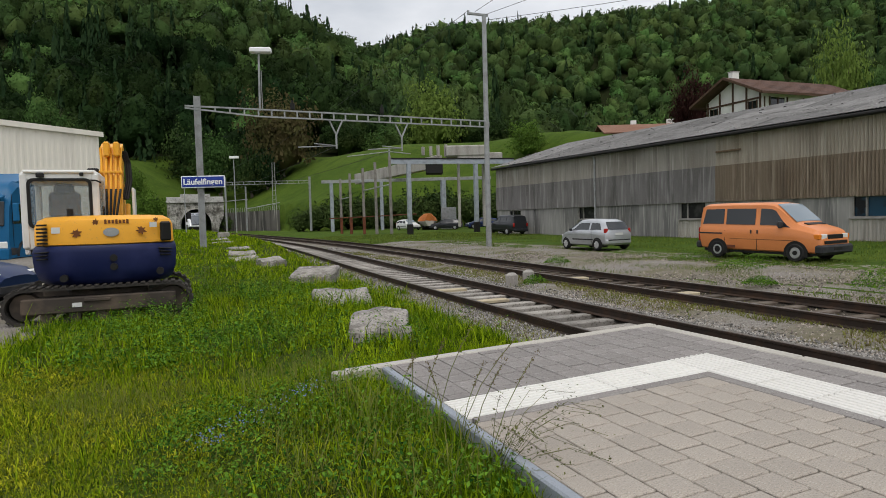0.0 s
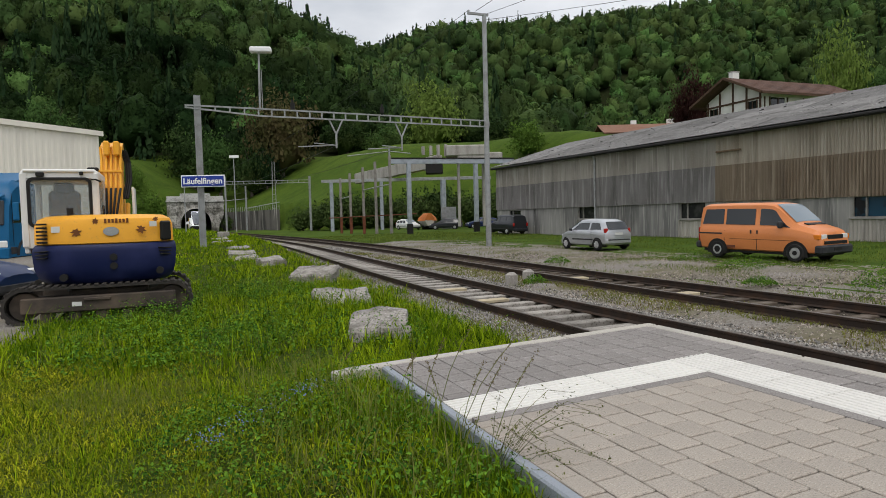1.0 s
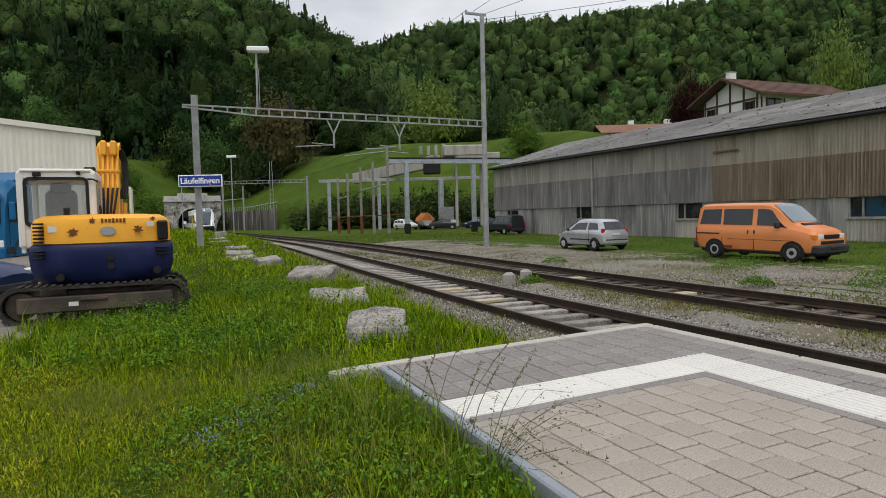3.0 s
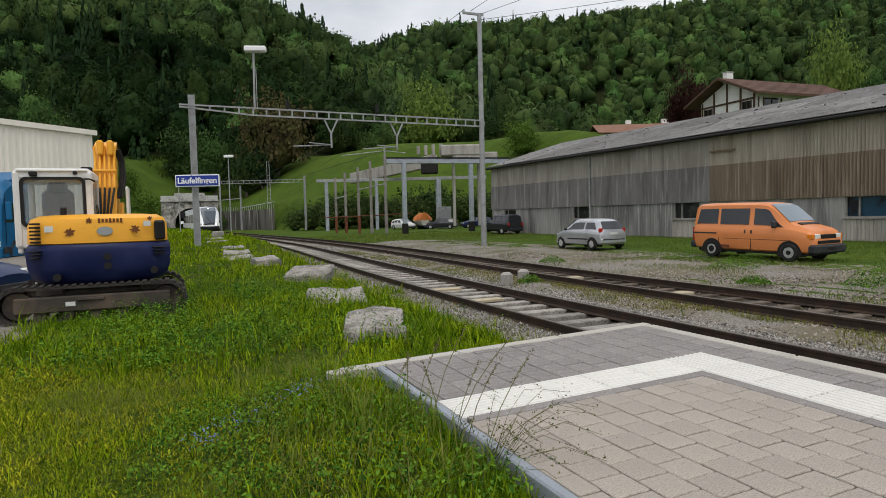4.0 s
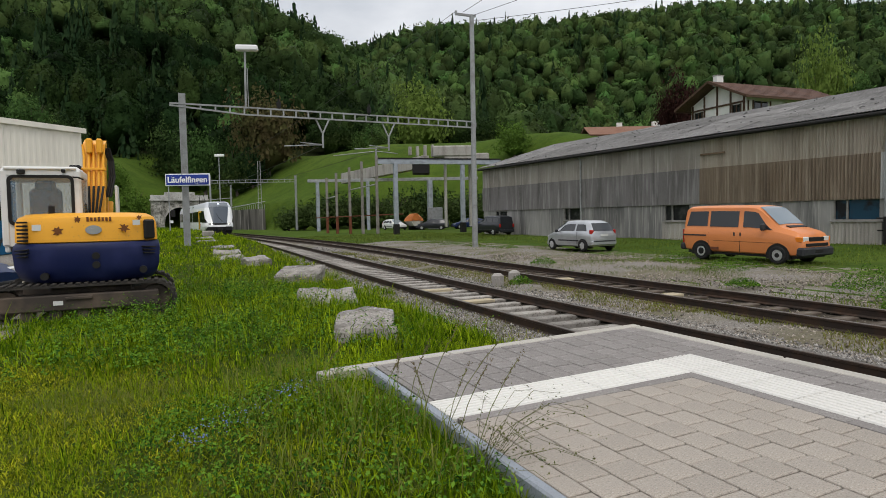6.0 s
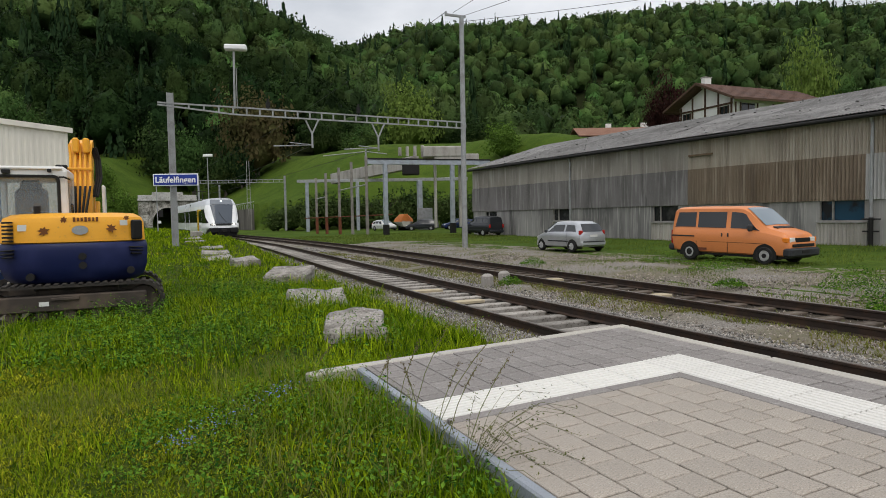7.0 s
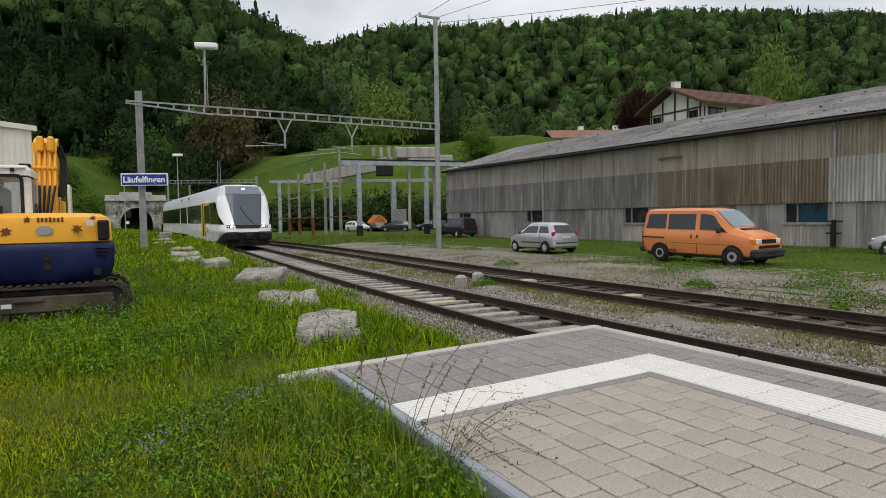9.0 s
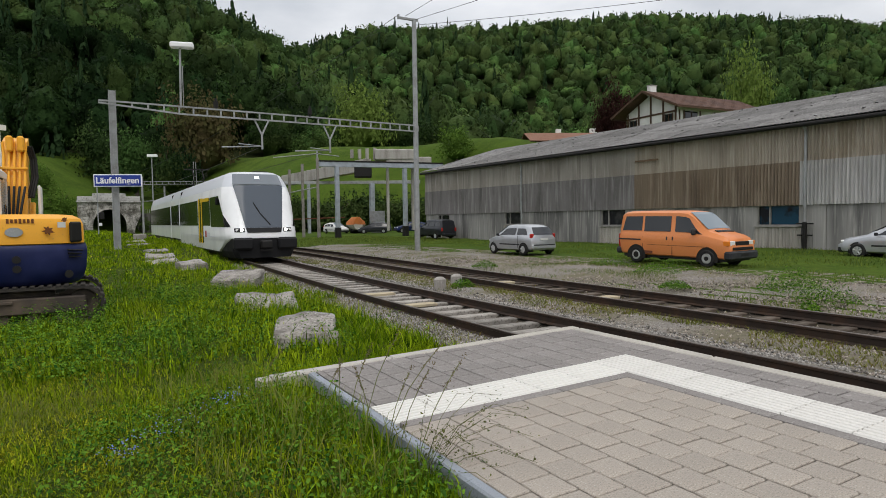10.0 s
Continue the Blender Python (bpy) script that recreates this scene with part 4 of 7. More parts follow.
part("long_wall", Geo().box((9.6, -4.45, 7.9), (15.5, 0.3, 16.8)), PLASTER, house)
part("long_wall", Geo().box((9.6, 4.45, 7.9), (15.5, 0.3, 16.8)), PLASTER, house)
part("gable_wall", Geo().prism([(-4.6, -0.5), (4.6, -0.5), (4.6, RZ - 4.6 * RD - 0.25), (0, RZ - 0.25), (-4.6, RZ - 4.6 * RD - 0.25)], (0.3, 0, 0), (17.0, 0, 0), (0, 1, 0), (0, 0, 1)), PLASTER, house)
for sg_ in (-1, 1):
    sl = Vector((0, sg_ * HWD, -HWD * RD))
    nn = Vector((0, sg_ * RD, 1)).normalized()
    rf = part("roof_slope", Geo().prism([(0, 0), (18.4, 0), (18.4, 1), (0, 1)], nn * 0.16, (0, 0, RZ), (1, 0, 0), sl), TILE, house)
    part("verge_board", Geo().prism([(0, 0), (0.16, 0), (0.16, 1), (0, 1)], nn * 0.3, Vector((-0.12, 0, RZ)) - nn * 0.12, (1, 0, 0), sl), BROWN, rf)
    part("fascia", Geo().box((9.2, sg_ * HWD, RZ - HWD * RD - 0.02), (18.4, 0.12, 0.26)), BROWN, rf)
    for k in range(9):
        part("tile_course", Geo().box(Vector((9.2, 0, RZ)) + sl * ((k + 0.5) / 9) + nn * 0.17, (18.4, 0.05, 0.05)), TILE, rf)
for y in (-4.3, -2.2, 0.0, 2.2, 4.3):
    part("timber_post", Geo().box((1.55, y, 12.5), (0.14, 0.22, 2 * (RZ - abs(y) * RD - 0.35 - 12.5))), BROWN, house)
for z in (13.0, 15.7):
    part("timber_beam", Geo().box((1.53, 0, z), (0.14, 9.0 if z < 14 else 8.9, 0.22)), BROWN, house)
for y in (-3.2, 3.2):
    w_ = part("window", Geo().box((1.57, y, 14.5), (0.1, 1.3, 1.9)), DARKGLASS, house, "dark window with wooden frame")
    part("frame_bar", Geo().box((1.5, y, 14.5), (0.1, 0.1, 1.9)), BROWN, w_)
    part("frame_bar", Geo().box((1.5, y - 0.65, 14.5), (0.12, 0.12, 2.0)), BROWN, w_)
    part("frame_bar", Geo().box((1.5, y + 0.65, 14.5), (0.12, 0.12, 2.0)), BROWN, w_)
for x, w in ((4.0, 2.2), (12.6, 3.0)):
    w_ = part("window", Geo().box((x, -4.62, 15.0), (w, 0.1, 1.4)), DARKGLASS, house, "dark window under the eaves")
    part("frame_bar", Geo().box((x, -4.68, 15.0), (0.1, 0.1, 1.4)), BROWN, w_)
    part("frame_bar", Geo().box((x, -4.68, 14.3), (w, 0.1, 0.12)), BROWN, w_)
for x in (1.9, 2.7, 5.6, 8.3, 10.9, 14.5):
    part("timber_post", Geo().box((x, -4.6, 14.0), (0.2, 0.14, 3.6)), BROWN, house)
ch = part("chimney", Geo().box((2.0, 0.3, RZ + 0.3), (1.1, 0.7, 1.3), bev=0.03), PLASTER, house, "pale chimney")
part("chimney_cap", Geo().box((2.0, 0.3, RZ + 1.0), (1.25, 0.85, 0.12), bev=0.02), CONC, ch)
# a lower house further along the slope
hx, hy = uv(px_u(1140, 112), 112)
house2 = thing("house", "low house with an orange-brown tiled roof", "house", at=pose(hx, hy, 0, 0, 0, -24))
TILE2 = material("orange_roof_tiles", (0.2, 0.11, 0.075), 0.9, vary=((0.6, (0.18, 0.09, 0.06), 0.45, 0.65), (6.0, (0.29, 0.16, 0.11), 0.5, 0.7)), bump=0.4)
part("wall", Geo().box((0, 0, 10.4), (15, 8, 9)), PLASTER, house2)
for sg_ in (-1, 1):
    sl = Vector((0, sg_ * 4.8, -1.9))
    part("roof_slope", Geo().prism([(-8, 0), (8, 0), (8, 1), (-8, 1)], (0, 0, 0.18), (0, 0, 16.9), (1, 0, 0), sl), TILE2, house2)
part("chimney", Geo().box((-1.5, 0.5, 17.2), (0.9, 0.7, 1.2)), PLASTER, house2)
part("chimney", Geo().box((5.0, 0.5, 17.3), (1.2, 0.7, 1.2)), PLASTER, house2)


# ---- vehicles ----
ORANGE = material("orange_van_paint", (0.66, 0.23, 0.075), 0.4, coat=0.3, vary=((1.5, (0.56, 0.19, 0.065), 0.5, 0.8), (30.0, (0.6, 0.2, 0.07), 0.5, 0.7)))
SILVER = material("silver_paint", (0.46, 0.47, 0.49), 0.3, 0.5, coat=0.5, vary=((2.0, (0.4, 0.41, 0.43), 0.45, 0.7),))
BLACKP = material("dark_paint", (0.018, 0.02, 0.024), 0.3, coat=0.5)
BLUEP = material("blue_car_paint", (0.006, 0.018, 0.075), 0.35, coat=0.15)
TRUCKB = material("blue_truck_paint", (0.006, 0.105, 0.24), 0.45, coat=0.1, vary=((1.0, (0.006, 0.085, 0.2), 0.45, 0.7),))
GLASSD = glass("dark_car_glass", (0.018, 0.021, 0.024))
GLASSL = material("windscreen_glass", (0.16, 0.2, 0.23), 0.07, spec=0.7)
RUBBER = material("tyre_rubber", (0.018, 0.018, 0.018), 0.85, vary=((8.0, (0.035, 0.033, 0.03), 0.5, 0.7),))
RIMM = material("rim_metal", (0.5, 0.5, 0.5), 0.4, 0.6)
PLAST = material("dark_grey_plastic", (0.03, 0.031, 0.034), 0.65, vary=((4.0, (0.05, 0.05, 0.052), 0.45, 0.7),))
LENS = material("lamp_lens", (0.7, 0.7, 0.68), 0.15, spec=0.8)
AMBER = material("amber_lens", (0.7, 0.2, 0.02), 0.25)
REDL = material("red_lens", (0.35, 0.02, 0.015), 0.25)
PLATE = material("pale_plate", (0.6, 0.6, 0.58), 0.5)


class Shell:
    """A car body lofted from stations (y, bottom, belt, top, half width low, belt, top), front at +y."""

    def __init__(self, stations):
        self.st = sorted(stations)

    def at(self, y):
        s = self.st
        if y <= s[0][0]:
            return s[0]
        for a, b in zip(s, s[1:]):
            if y <= b[0]:
                t = (y - a[0]) / max(1e-6, b[0] - a[0])
                return tuple(p + (q - p) * t for p, q in zip(a, b))
        return s[-1]

    def half(self, y):
        _, zb, zm, zt, wl, wm, wt = self.at(y)
        h = zt - zm
        return [(0, zb), (wl * 0.86, zb), (wl * 0.97, zb + 0.06), (wl, zb + 0.2), (wm * 1.01, (zb + zm) / 2 + 0.12), (wm, zm - 0.03), (wm - 0.02, zm),
                (wt + (wm - wt) * 0.12, zt - 0.14 * min(1, h * 2)), (wt, zt - 0.07 * min(1, h * 2)), (wt - 0.09, zt - 0.012), (wt * 0.5, zt + 0.015), (0, zt + 0.022)]

    def body(self):
        rows = []
        ys = []
        for a, b in zip(self.st, self.st[1:]):
            k = max(1, int((b[0] - a[0]) / 0.2))
            ys += [a[0] + (b[0] - a[0]) * i / k for i in range(k)]
        ys.append(self.st[-1][0])
        for y in ys:
            h = self.half(y)
            rows.append([Vector((x, y, z)) for x, z in h] + [Vector((-x, y, z)) for x, z in h[-2:0:-1]])
        return Geo().loft(rows)

    def side(self, y, t):
        """A point on the upper side: t = 0 at the belt, 1 at the roof edge."""
        h = self.half(y)
        a, b = h[6], h[7]
        return a[0] + (b[0] - a[0]) * t, a[1] + (b[1] - a[1]) * t

    def pane(self, corners, sgn, out=0.012):
        """A side window from four (y, t) corners in order."""
        n = 4
        rows = []
        for j in range(n + 1):
            r = []
            for i in range(n + 1):
                fy, ft = i / n, j / n
                y = (corners[0][0] * (1 - fy) + corners[1][0] * fy) * (1 - ft) + (corners[3][0] * (1 - fy) + corners[2][0] * fy) * ft
                t = (corners[0][1] * (1 - fy) + corners[1][1] * fy) * (1 - ft) + (corners[3][1] * (1 - fy) + corners[2][1] * fy) * ft
                x, z = self.side(y, t)
                r.append(Vector((sgn * (x + out), y, z)))
            rows.append(r)
        return Geo().sheet(rows)

    def screen(self, y0, y1, w0, w1, out=0.014):
        rows = []
        for j in range(7):
            f = j / 6
            y = y0 + (y1 - y0) * f
            w = w0 + (w1 - w0) * f
            _, zb, zm, zt, wl, wm, wt = self.at(y)
            rows.append([Vector((w * k / 4, y, zt + 0.022 - 0.014 * (k / 4) ** 2 * 1.6 + out)) for k in range(-4, 5)])
        return Geo().sheet(rows)


def add_wheel(car, x, y, r, w, rim=RIMM, spokes=0):
    sg = 1 if x > 0 else -1
    wh = part("wheel", Geo().tube((x - sg * w * 0.45, y, r), (x - sg * w * 0.1, y, r), r * 0.62, n=20), DARKSTEEL, car)
    part("tyre", Geo().wheel((x, y, r), r, w, n=28), RUBBER, wh, smooth=True)
    g_ = Geo().wheel((x + sg * w * 0.16, y, r), r * 0.62, w * 0.6, n=20)
    if spokes:
        for i in range(spokes):
            t = 2 * math.pi * i / spokes + 0.3
            g_.tube((x + sg * w * 0.42, y, r), (x + sg * w * 0.42, y + math.cos(t) * r * 0.58, r + math.sin(t) * r * 0.58), 0.035, n=6)
    else:
        g_.tube((x + sg * w * 0.2, y, r), (x + sg * w * 0.4, y, r), r * 0.55, r * 0.5, n=20)
    part("rim", g_, rim, wh, smooth=True)
    part("hub_cap", Geo().tube((x + sg * w * 0.4, y, r), (x + sg * w * 0.52, y, r), r * 0.24, n=12), DARKSTEEL if not spokes else rim, wh)


def arch(shell, car, y, r, rr, mat=DARKSTEEL):
    for sg in (-1, 1):
        x = shell.half(y)[4][0]
        g_ = Geo()
        n = 16
        pts = [(math.cos(math.pi * i / n) * rr, math.sin(math.pi * i / n) * rr) for i in range(n + 1)]
        g_.prism([(p[0], p[1]) for p in pts] + [(-rr, -0.12), (rr, -0.12)], (sg * 0.35, 0, 0), (sg * (x - 0.346), y, r), (0, 1, 0), (0, 0, 1))
        part("wheel_arch", g_, mat, car)


# the van
vs = Shell([(-2.28, 0.42, 1.04, 1.66, 0.84, 0.87, 0.72), (-2.2, 0.34, 1.11, 1.88, 0.88, 0.91, 0.76), (-2.02, 0.32, 1.13, 1.96, 0.9, 0.92, 0.79), (-1.0, 0.3, 1.13, 1.98, 0.91, 0.92, 0.8), (0.3, 0.3, 1.13, 1.98, 0.91, 0.92, 0.8),
            (0.62, 0.3, 1.13, 1.95, 0.91, 0.92, 0.78), (0.82, 0.3, 1.13, 1.84, 0.91, 0.92, 0.76), (1.42, 0.3, 1.11, 1.31, 0.91, 0.91, 0.74), (1.52, 0.3, 1.09, 1.26, 0.91, 0.9, 0.74), (1.98, 0.3, 0.99, 1.13, 0.9, 0.88, 0.73), (2.13, 0.3, 0.93, 1.05, 0.89, 0.86, 0.72), (2.21, 0.32, 0.84, 0.94, 0.86, 0.83, 0.7), (2.26, 0.36, 0.66, 0.74, 0.82, 0.79, 0.66)])
vm = pose(19.42, 16.15, -0.17, -1.0, 0, 187)
van = thing("van", "faded orange delivery van with grey bumpers on gravel", "van", at=vm)
part("body", vs.body(), ORANGE, van, smooth=True)
for sg in (-1, 1):
    for c in (((-2.12, 0.16), (-1.22, 0.16), (-1.22, 0.93), (-2.0, 0.93)), ((-1.12, 0.14), (0.02, 0.14), (0.02, 0.93), (-1.12, 0.93)), ((0.2, 0.14), (1.28, 0.14), (0.72, 0.93), (0.2, 0.93))):
        part("side_window", vs.pane(c, sg), GLASSD, van, "dark tinted side window")
    part("mirror", Geo().box((sg * 1.02, 1.0, 1.25), (0.2, 0.12, 0.24), bev=0.04).tube((sg * 0.88, 1.02, 1.19), (sg * 0.98, 1.0, 1.21), 0.03, n=6), PLAST, van, "black door mirror")
    part("headlight", Geo().box((sg * 0.6, 2.18, 0.86), (0.32, 0.12, 0.17), bev=0.02), LENS, van)
    part("indicator", Geo().box((sg * 0.81, 2.12, 0.86), (0.13, 0.22, 0.17), bev=0.02), AMBER, van, "amber turn signal")
    part("door_handle", Geo().box((sg * 0.935, 0.12, 0.98), (0.03, 0.05, 0.13), bev=0.01), PLAST, van)
    part("door_handle", Geo().box((sg * 0.935, -0.12, 0.98), (0.03, 0.05, 0.13), bev=0.01), PLAST, van)
    part("rub_strip", Geo().box((sg * 0.927, -1.75, 0.9), (0.02, 1.0, 0.05)), PLAST, van)
    for y in (0.1, -1.17):
        part("door_gap", Geo().box((sg * 0.916, y, 0.68), (0.016, 0.015, 0.66)), DARKSTEEL, van)
    part("side_gap", Geo().box((sg * 0.915, 0.3, 0.72), (0.02, 2.5, 0.012)), DARKSTEEL, van)
    part("rust_patch", Geo().box((sg * 0.919, -0.98, 0.44), (0.008, 0.5, 0.1), bev=0.003), RUST, van, "rusty patch on the lower panel")
    part("tail_light", Geo().box((sg * 0.82, -2.27, 0.85), (0.14, 0.08, 0.5), bev=0.02), REDL, van)
part("windscreen", vs.screen(0.68, 1.4, 0.68, 0.73), GLASSL, van, "pale windscreen")
part("cowl_vent", Geo().box((0, 1.58, 1.27), (1.0, 0.16, 0.03), pose(0, 0, 0, -18, 0, 0).to_3x3()), PLAST, van)
part("grille", Geo().box((0, 2.23, 0.86), (0.86, 0.07, 0.14), bev=0.01), DARKSTEEL, van, "black slatted grille")
part("grille", Geo().box((0, 2.26, 0.68), (1.3, 0.06, 0.1), bev=0.01), DARKSTEEL, van)
part("bumper", Geo().box((0, 2.21, 0.45), (1.84, 0.28, 0.3), bev=0.06), PLAST, van, "grey plastic front bumper")
part("bumper", Geo().box((0, -2.3, 0.46), (1.84, 0.24, 0.26), bev=0.06), PLAST, van, "grey plastic rear bumper")
part("bumper_recess", Geo().box((0, 2.345, 0.47), (0.46, 0.03, 0.11), bev=0.01), DARKSTEEL, van)
part("underside", Geo().box((0, 0, 0.3), (1.6, 4.2, 0.14)), DARKSTEEL, van)
for y in (-1.45, 1.47):
    arch(vs, van, y, 0.31, 0.4)
    for x in (-0.85, 0.85):
        add_wheel(van, x, y, 0.32, 0.2, material("white_steel_rim", (0.55, 0.55, 0.53), 0.5) if y < 0 and x < 0 else RIMM)

# the small silver hatchback
hs = Shell([(-1.78, 0.36, 0.72, 0.86, 0.7, 0.68, 0.55), (-1.72, 0.26, 0.82, 1.05, 0.77, 0.76, 0.56), (-1.5, 0.24, 0.9, 1.36, 0.8, 0.8, 0.55), (-1.15, 0.22, 0.92, 1.46, 0.81, 0.82, 0.58), (-0.1, 0.22, 0.92, 1.48, 0.82, 0.83, 0.6), (0.3, 0.22, 0.92, 1.45, 0.82, 0.83, 0.6),
            (1.0, 0.22, 0.9, 1.05, 0.82, 0.81, 0.62), (1.1, 0.22, 0.88, 0.98, 0.82, 0.8, 0.62), (1.65, 0.22, 0.74, 0.84, 0.78, 0.74, 0.55), (1.82, 0.28, 0.58, 0.66, 0.68, 0.64, 0.5)])


def hatchback(name, label, m, paint, spokes=7):
    car = thing(name, label, "car", at=m)
    sh = hs
    part("body", sh.body(), paint, car, smooth=True)
    for sg in (-1, 1):
        for c in (((-1.42, 0.22), (-0.66, 0.16), (-0.62, 0.94), (-1.2, 0.94)), ((-0.54, 0.16), (0.86, 0.14), (0.34, 0.94), (-0.5, 0.94))):
            part("side_window", sh.pane(c, sg), GLASSD, car, "dark side window")
        part("mirror", Geo().box((sg * 0.92, 0.7, 0.98), (0.16, 0.1, 0.13), bev=0.03), PLAST, car)
        part("tail_light", Geo().box((sg * 0.66, -1.66, 0.93), (0.2, 0.14, 0.22), bev=0.03), REDL, car, "red tail light")
        part("headlight", Geo().box((sg * 0.58, 1.66, 0.68), (0.3, 0.22, 0.14), bev=0.04), LENS, car)
        part("rub_strip", Geo().box((sg * 0.835, -0.1, 0.52), (0.02, 1.6, 0.06), bev=0.01), PLAST, car, "dark side strip")
        part("door_gap", Geo().box((sg * 0.828, -0.78, 0.65), (0.012, 0.012, 0.6)), DARKSTEEL, car)
    part("windscreen", sh.screen(0.34, 0.98, 0.55, 0.62), GLASSL, car)
    rows = []
    for j in range(5):
        f = j / 4
        y, z = -1.7 + 0.24 * f, 0.99 + 0.36 * f
        rows.append([Vector((k / 4 * (0.6 - 0.06 * f), y - 0.09 + 0.05 * (k / 4) ** 2, z)) for k in range(-4, 5)])
    part("rear_window", Geo().sheet(rows), GLASSD, car, "dark rear window")
    part("number_plate", Geo().box((0, -1.79, 0.78), (0.46, 0.02, 0.11)), PLATE, car)
    part("bumper", Geo().box((0, -1.72, 0.42), (1.5, 0.2, 0.26), bev=0.06), paint, car)
    part("bumper_strip", Geo().box((0, -1.81, 0.5), (1.3, 0.03, 0.06), bev=0.01), PLAST, car)
    part("bumper", Geo().box((0, 1.72, 0.36), (1.44, 0.22, 0.24), bev=0.06), paint, car)
    for y in (-1.2, 1.22):
        arch(sh, car, y, 0.28, 0.34)
        for x in (-0.775, 0.775):
            add_wheel(car, x, y, 0.285, 0.17, RIMM, spokes)
    return car


hatchback("car", "small silver hatchback parked on the gravel yard", pose(18.9, 25.7, -0.17, 0, 0, 2), SILVER)
# a longer silver car further along
ws = [(-2.2, 0.3, 0.8, 1.0, 0.75, 0.72, 0.6), (-2.1, 0.24, 0.88, 1.3, 0.82, 0.8, 0.58), (-1.2, 0.22, 0.9, 1.45, 0.85, 0.86, 0.6), (0.1, 0.22, 0.9, 1.45, 0.86, 0.86, 0.6), (0.95, 0.22, 0.9, 1.02, 0.86, 0.84, 0.66), (1.05, 0.22, 0.88, 0.96, 0.86, 0.83, 0.66), (1.85, 0.22, 0.72, 0.8, 0.82, 0.76, 0.6), (2.1, 0.3, 0.55, 0.62, 0.7, 0.66, 0.5)]


def estate(label, m, paint, stations=ws):
    sh = Shell(stations)
    car = thing("car", label, "car", at=m)
    part("body", sh.body(), paint, car, smooth=True)
    for sg in (-1, 1):
        for c in (((-1.95, 0.18), (-1.2, 0.15), (-1.2, 0.92), (-1.8, 0.92)), ((-1.1, 0.15), (-0.3, 0.15), (-0.3, 0.92), (-1.1, 0.92)), ((-0.2, 0.15), (0.7, 0.15), (0.25, 0.92), (-0.2, 0.92))):
            part("side_window", sh.pane(c, sg), GLASSD, car, "dark side window")
        part("mirror", Geo().box((sg * 0.96, 0.6, 0.98), (0.18, 0.1, 0.13), bev=0.03), PLAST, car)
        part("headlight", Geo().box((sg * 0.6, 1.88, 0.66), (0.3, 0.24, 0.14), bev=0.04), LENS, car)
        part("tail_light", Geo().box((sg * 0.72, -2.12, 0.85), (0.16, 0.12, 0.3), bev=0.03), REDL, car)
        part("rub_strip", Geo().box((sg * 0.872, -0.2, 0.52), (0.02, 2.0, 0.06), bev=0.01), PLAST, car)
    part("windscreen", sh.screen(0.16, 0.92, 0.56, 0.64), GLASSL, car)
    part("bumper", Geo().box((0, 2.0, 0.36), (1.5, 0.24, 0.26), bev=0.07), PLAST, car)
    part("bumper", Geo().box((0, -2.15, 0.4), (1.5, 0.2, 0.26), bev=0.06), paint, car)
    for y in (-1.3, 1.3):
        arch(sh, car, y, 0.3, 0.36)
        for x in (-0.805, 0.805):
            add_wheel(car, x, y, 0.305, 0.18, RIMM, 5)
    return car


estate("silver estate car parked beside the warehouse wall", pose(27.6, 12.5, -0.17, 0, 0, 3), SILVER)
suv = [(-2.1, 0.4, 0.95, 1.2, 0.78, 0.76, 0.62), (-2.0, 0.36, 1.0, 1.6, 0.84, 0.82, 0.64), (-1.6, 0.34, 1.02, 1.7, 0.86, 0.86, 0.66), (0.1, 0.34, 1.02, 1.7, 0.87, 0.87, 0.66), (0.85, 0.34, 1.0, 1.15, 0.87, 0.85, 0.7), (0.95, 0.34, 0.98, 1.08, 0.87, 0.84, 0.7), (1.8, 0.34, 0.9, 0.98, 0.84, 0.8, 0.64), (2.0, 0.4, 0.65, 0.72, 0.74, 0.7, 0.55)]


def parked(x_px, v, turn, label, paint, st):
    p = base(px_u(x_px, v), v)
    return estate(label, pose(p.x, p.y, p.z, 0, 0, turn), paint, st)


parked(896, 55.5, 8, "black off-road car parked by the warehouse corner", BLACKP, suv)
parked(790, 84, 60, "dark saloon parked under the crane runway", BLACKP, ws)
parked(724, 86, 190, "white car parked under the crane runway", PLATE, ws)
parked(852, 86, 80, "blue car parked beneath the steel runway", BLUEP, ws)
# boat under an orange cover
p = base(px_u(758, 86), 86)
boat = thing("boat", "small boat under an orange tarpaulin on a trailer", "boat", at=pose(p.x, p.y, p.z, 0, 0, -14))
rows = []
for i in range(9):
    y = -2.4 + 0.6 * i
    w = 1.25 * math.sqrt(max(0.02, 1 - (abs(y - 0.2) / 2.9) ** 2.4))
    rows.append([Vector((-w * 0.5, y, 0.55)), Vector((w * 0.5, y, 0.55)), Vector((w, y, 1.15)), Vector((w * 0.95, y, 1.3)), Vector((-w * 0.95, y, 1.3)), Vector((-w, y, 1.15))])
part("hull", Geo().loft(rows), KERB2, boat, "pale hull", smooth=True)
rows = [[Vector((r[2].x * 1.04, r[2].y, 1.2)), Vector((r[2].x * 0.9, r[2].y, 1.6)), Vector((r[2].x * 0.3, r[2].y, 2.2 + 0.12 * noise.noise(r[2] * 2))), Vector((-r[2].x * 0.3, r[2].y, 2.2)), Vector((-r[2].x * 0.9, r[2].y, 1.6)), Vector((-r[2].x * 1.04, r[2].y, 1.2))] for r in rows]
part("cover", Geo().loft(rows), material("orange_tarpaulin", (0.5, 0.16, 0.04), 0.7, vary=((2.0, (0.36, 0.12, 0.04), 0.45, 0.7),)), boat, "orange tarpaulin", smooth=True)
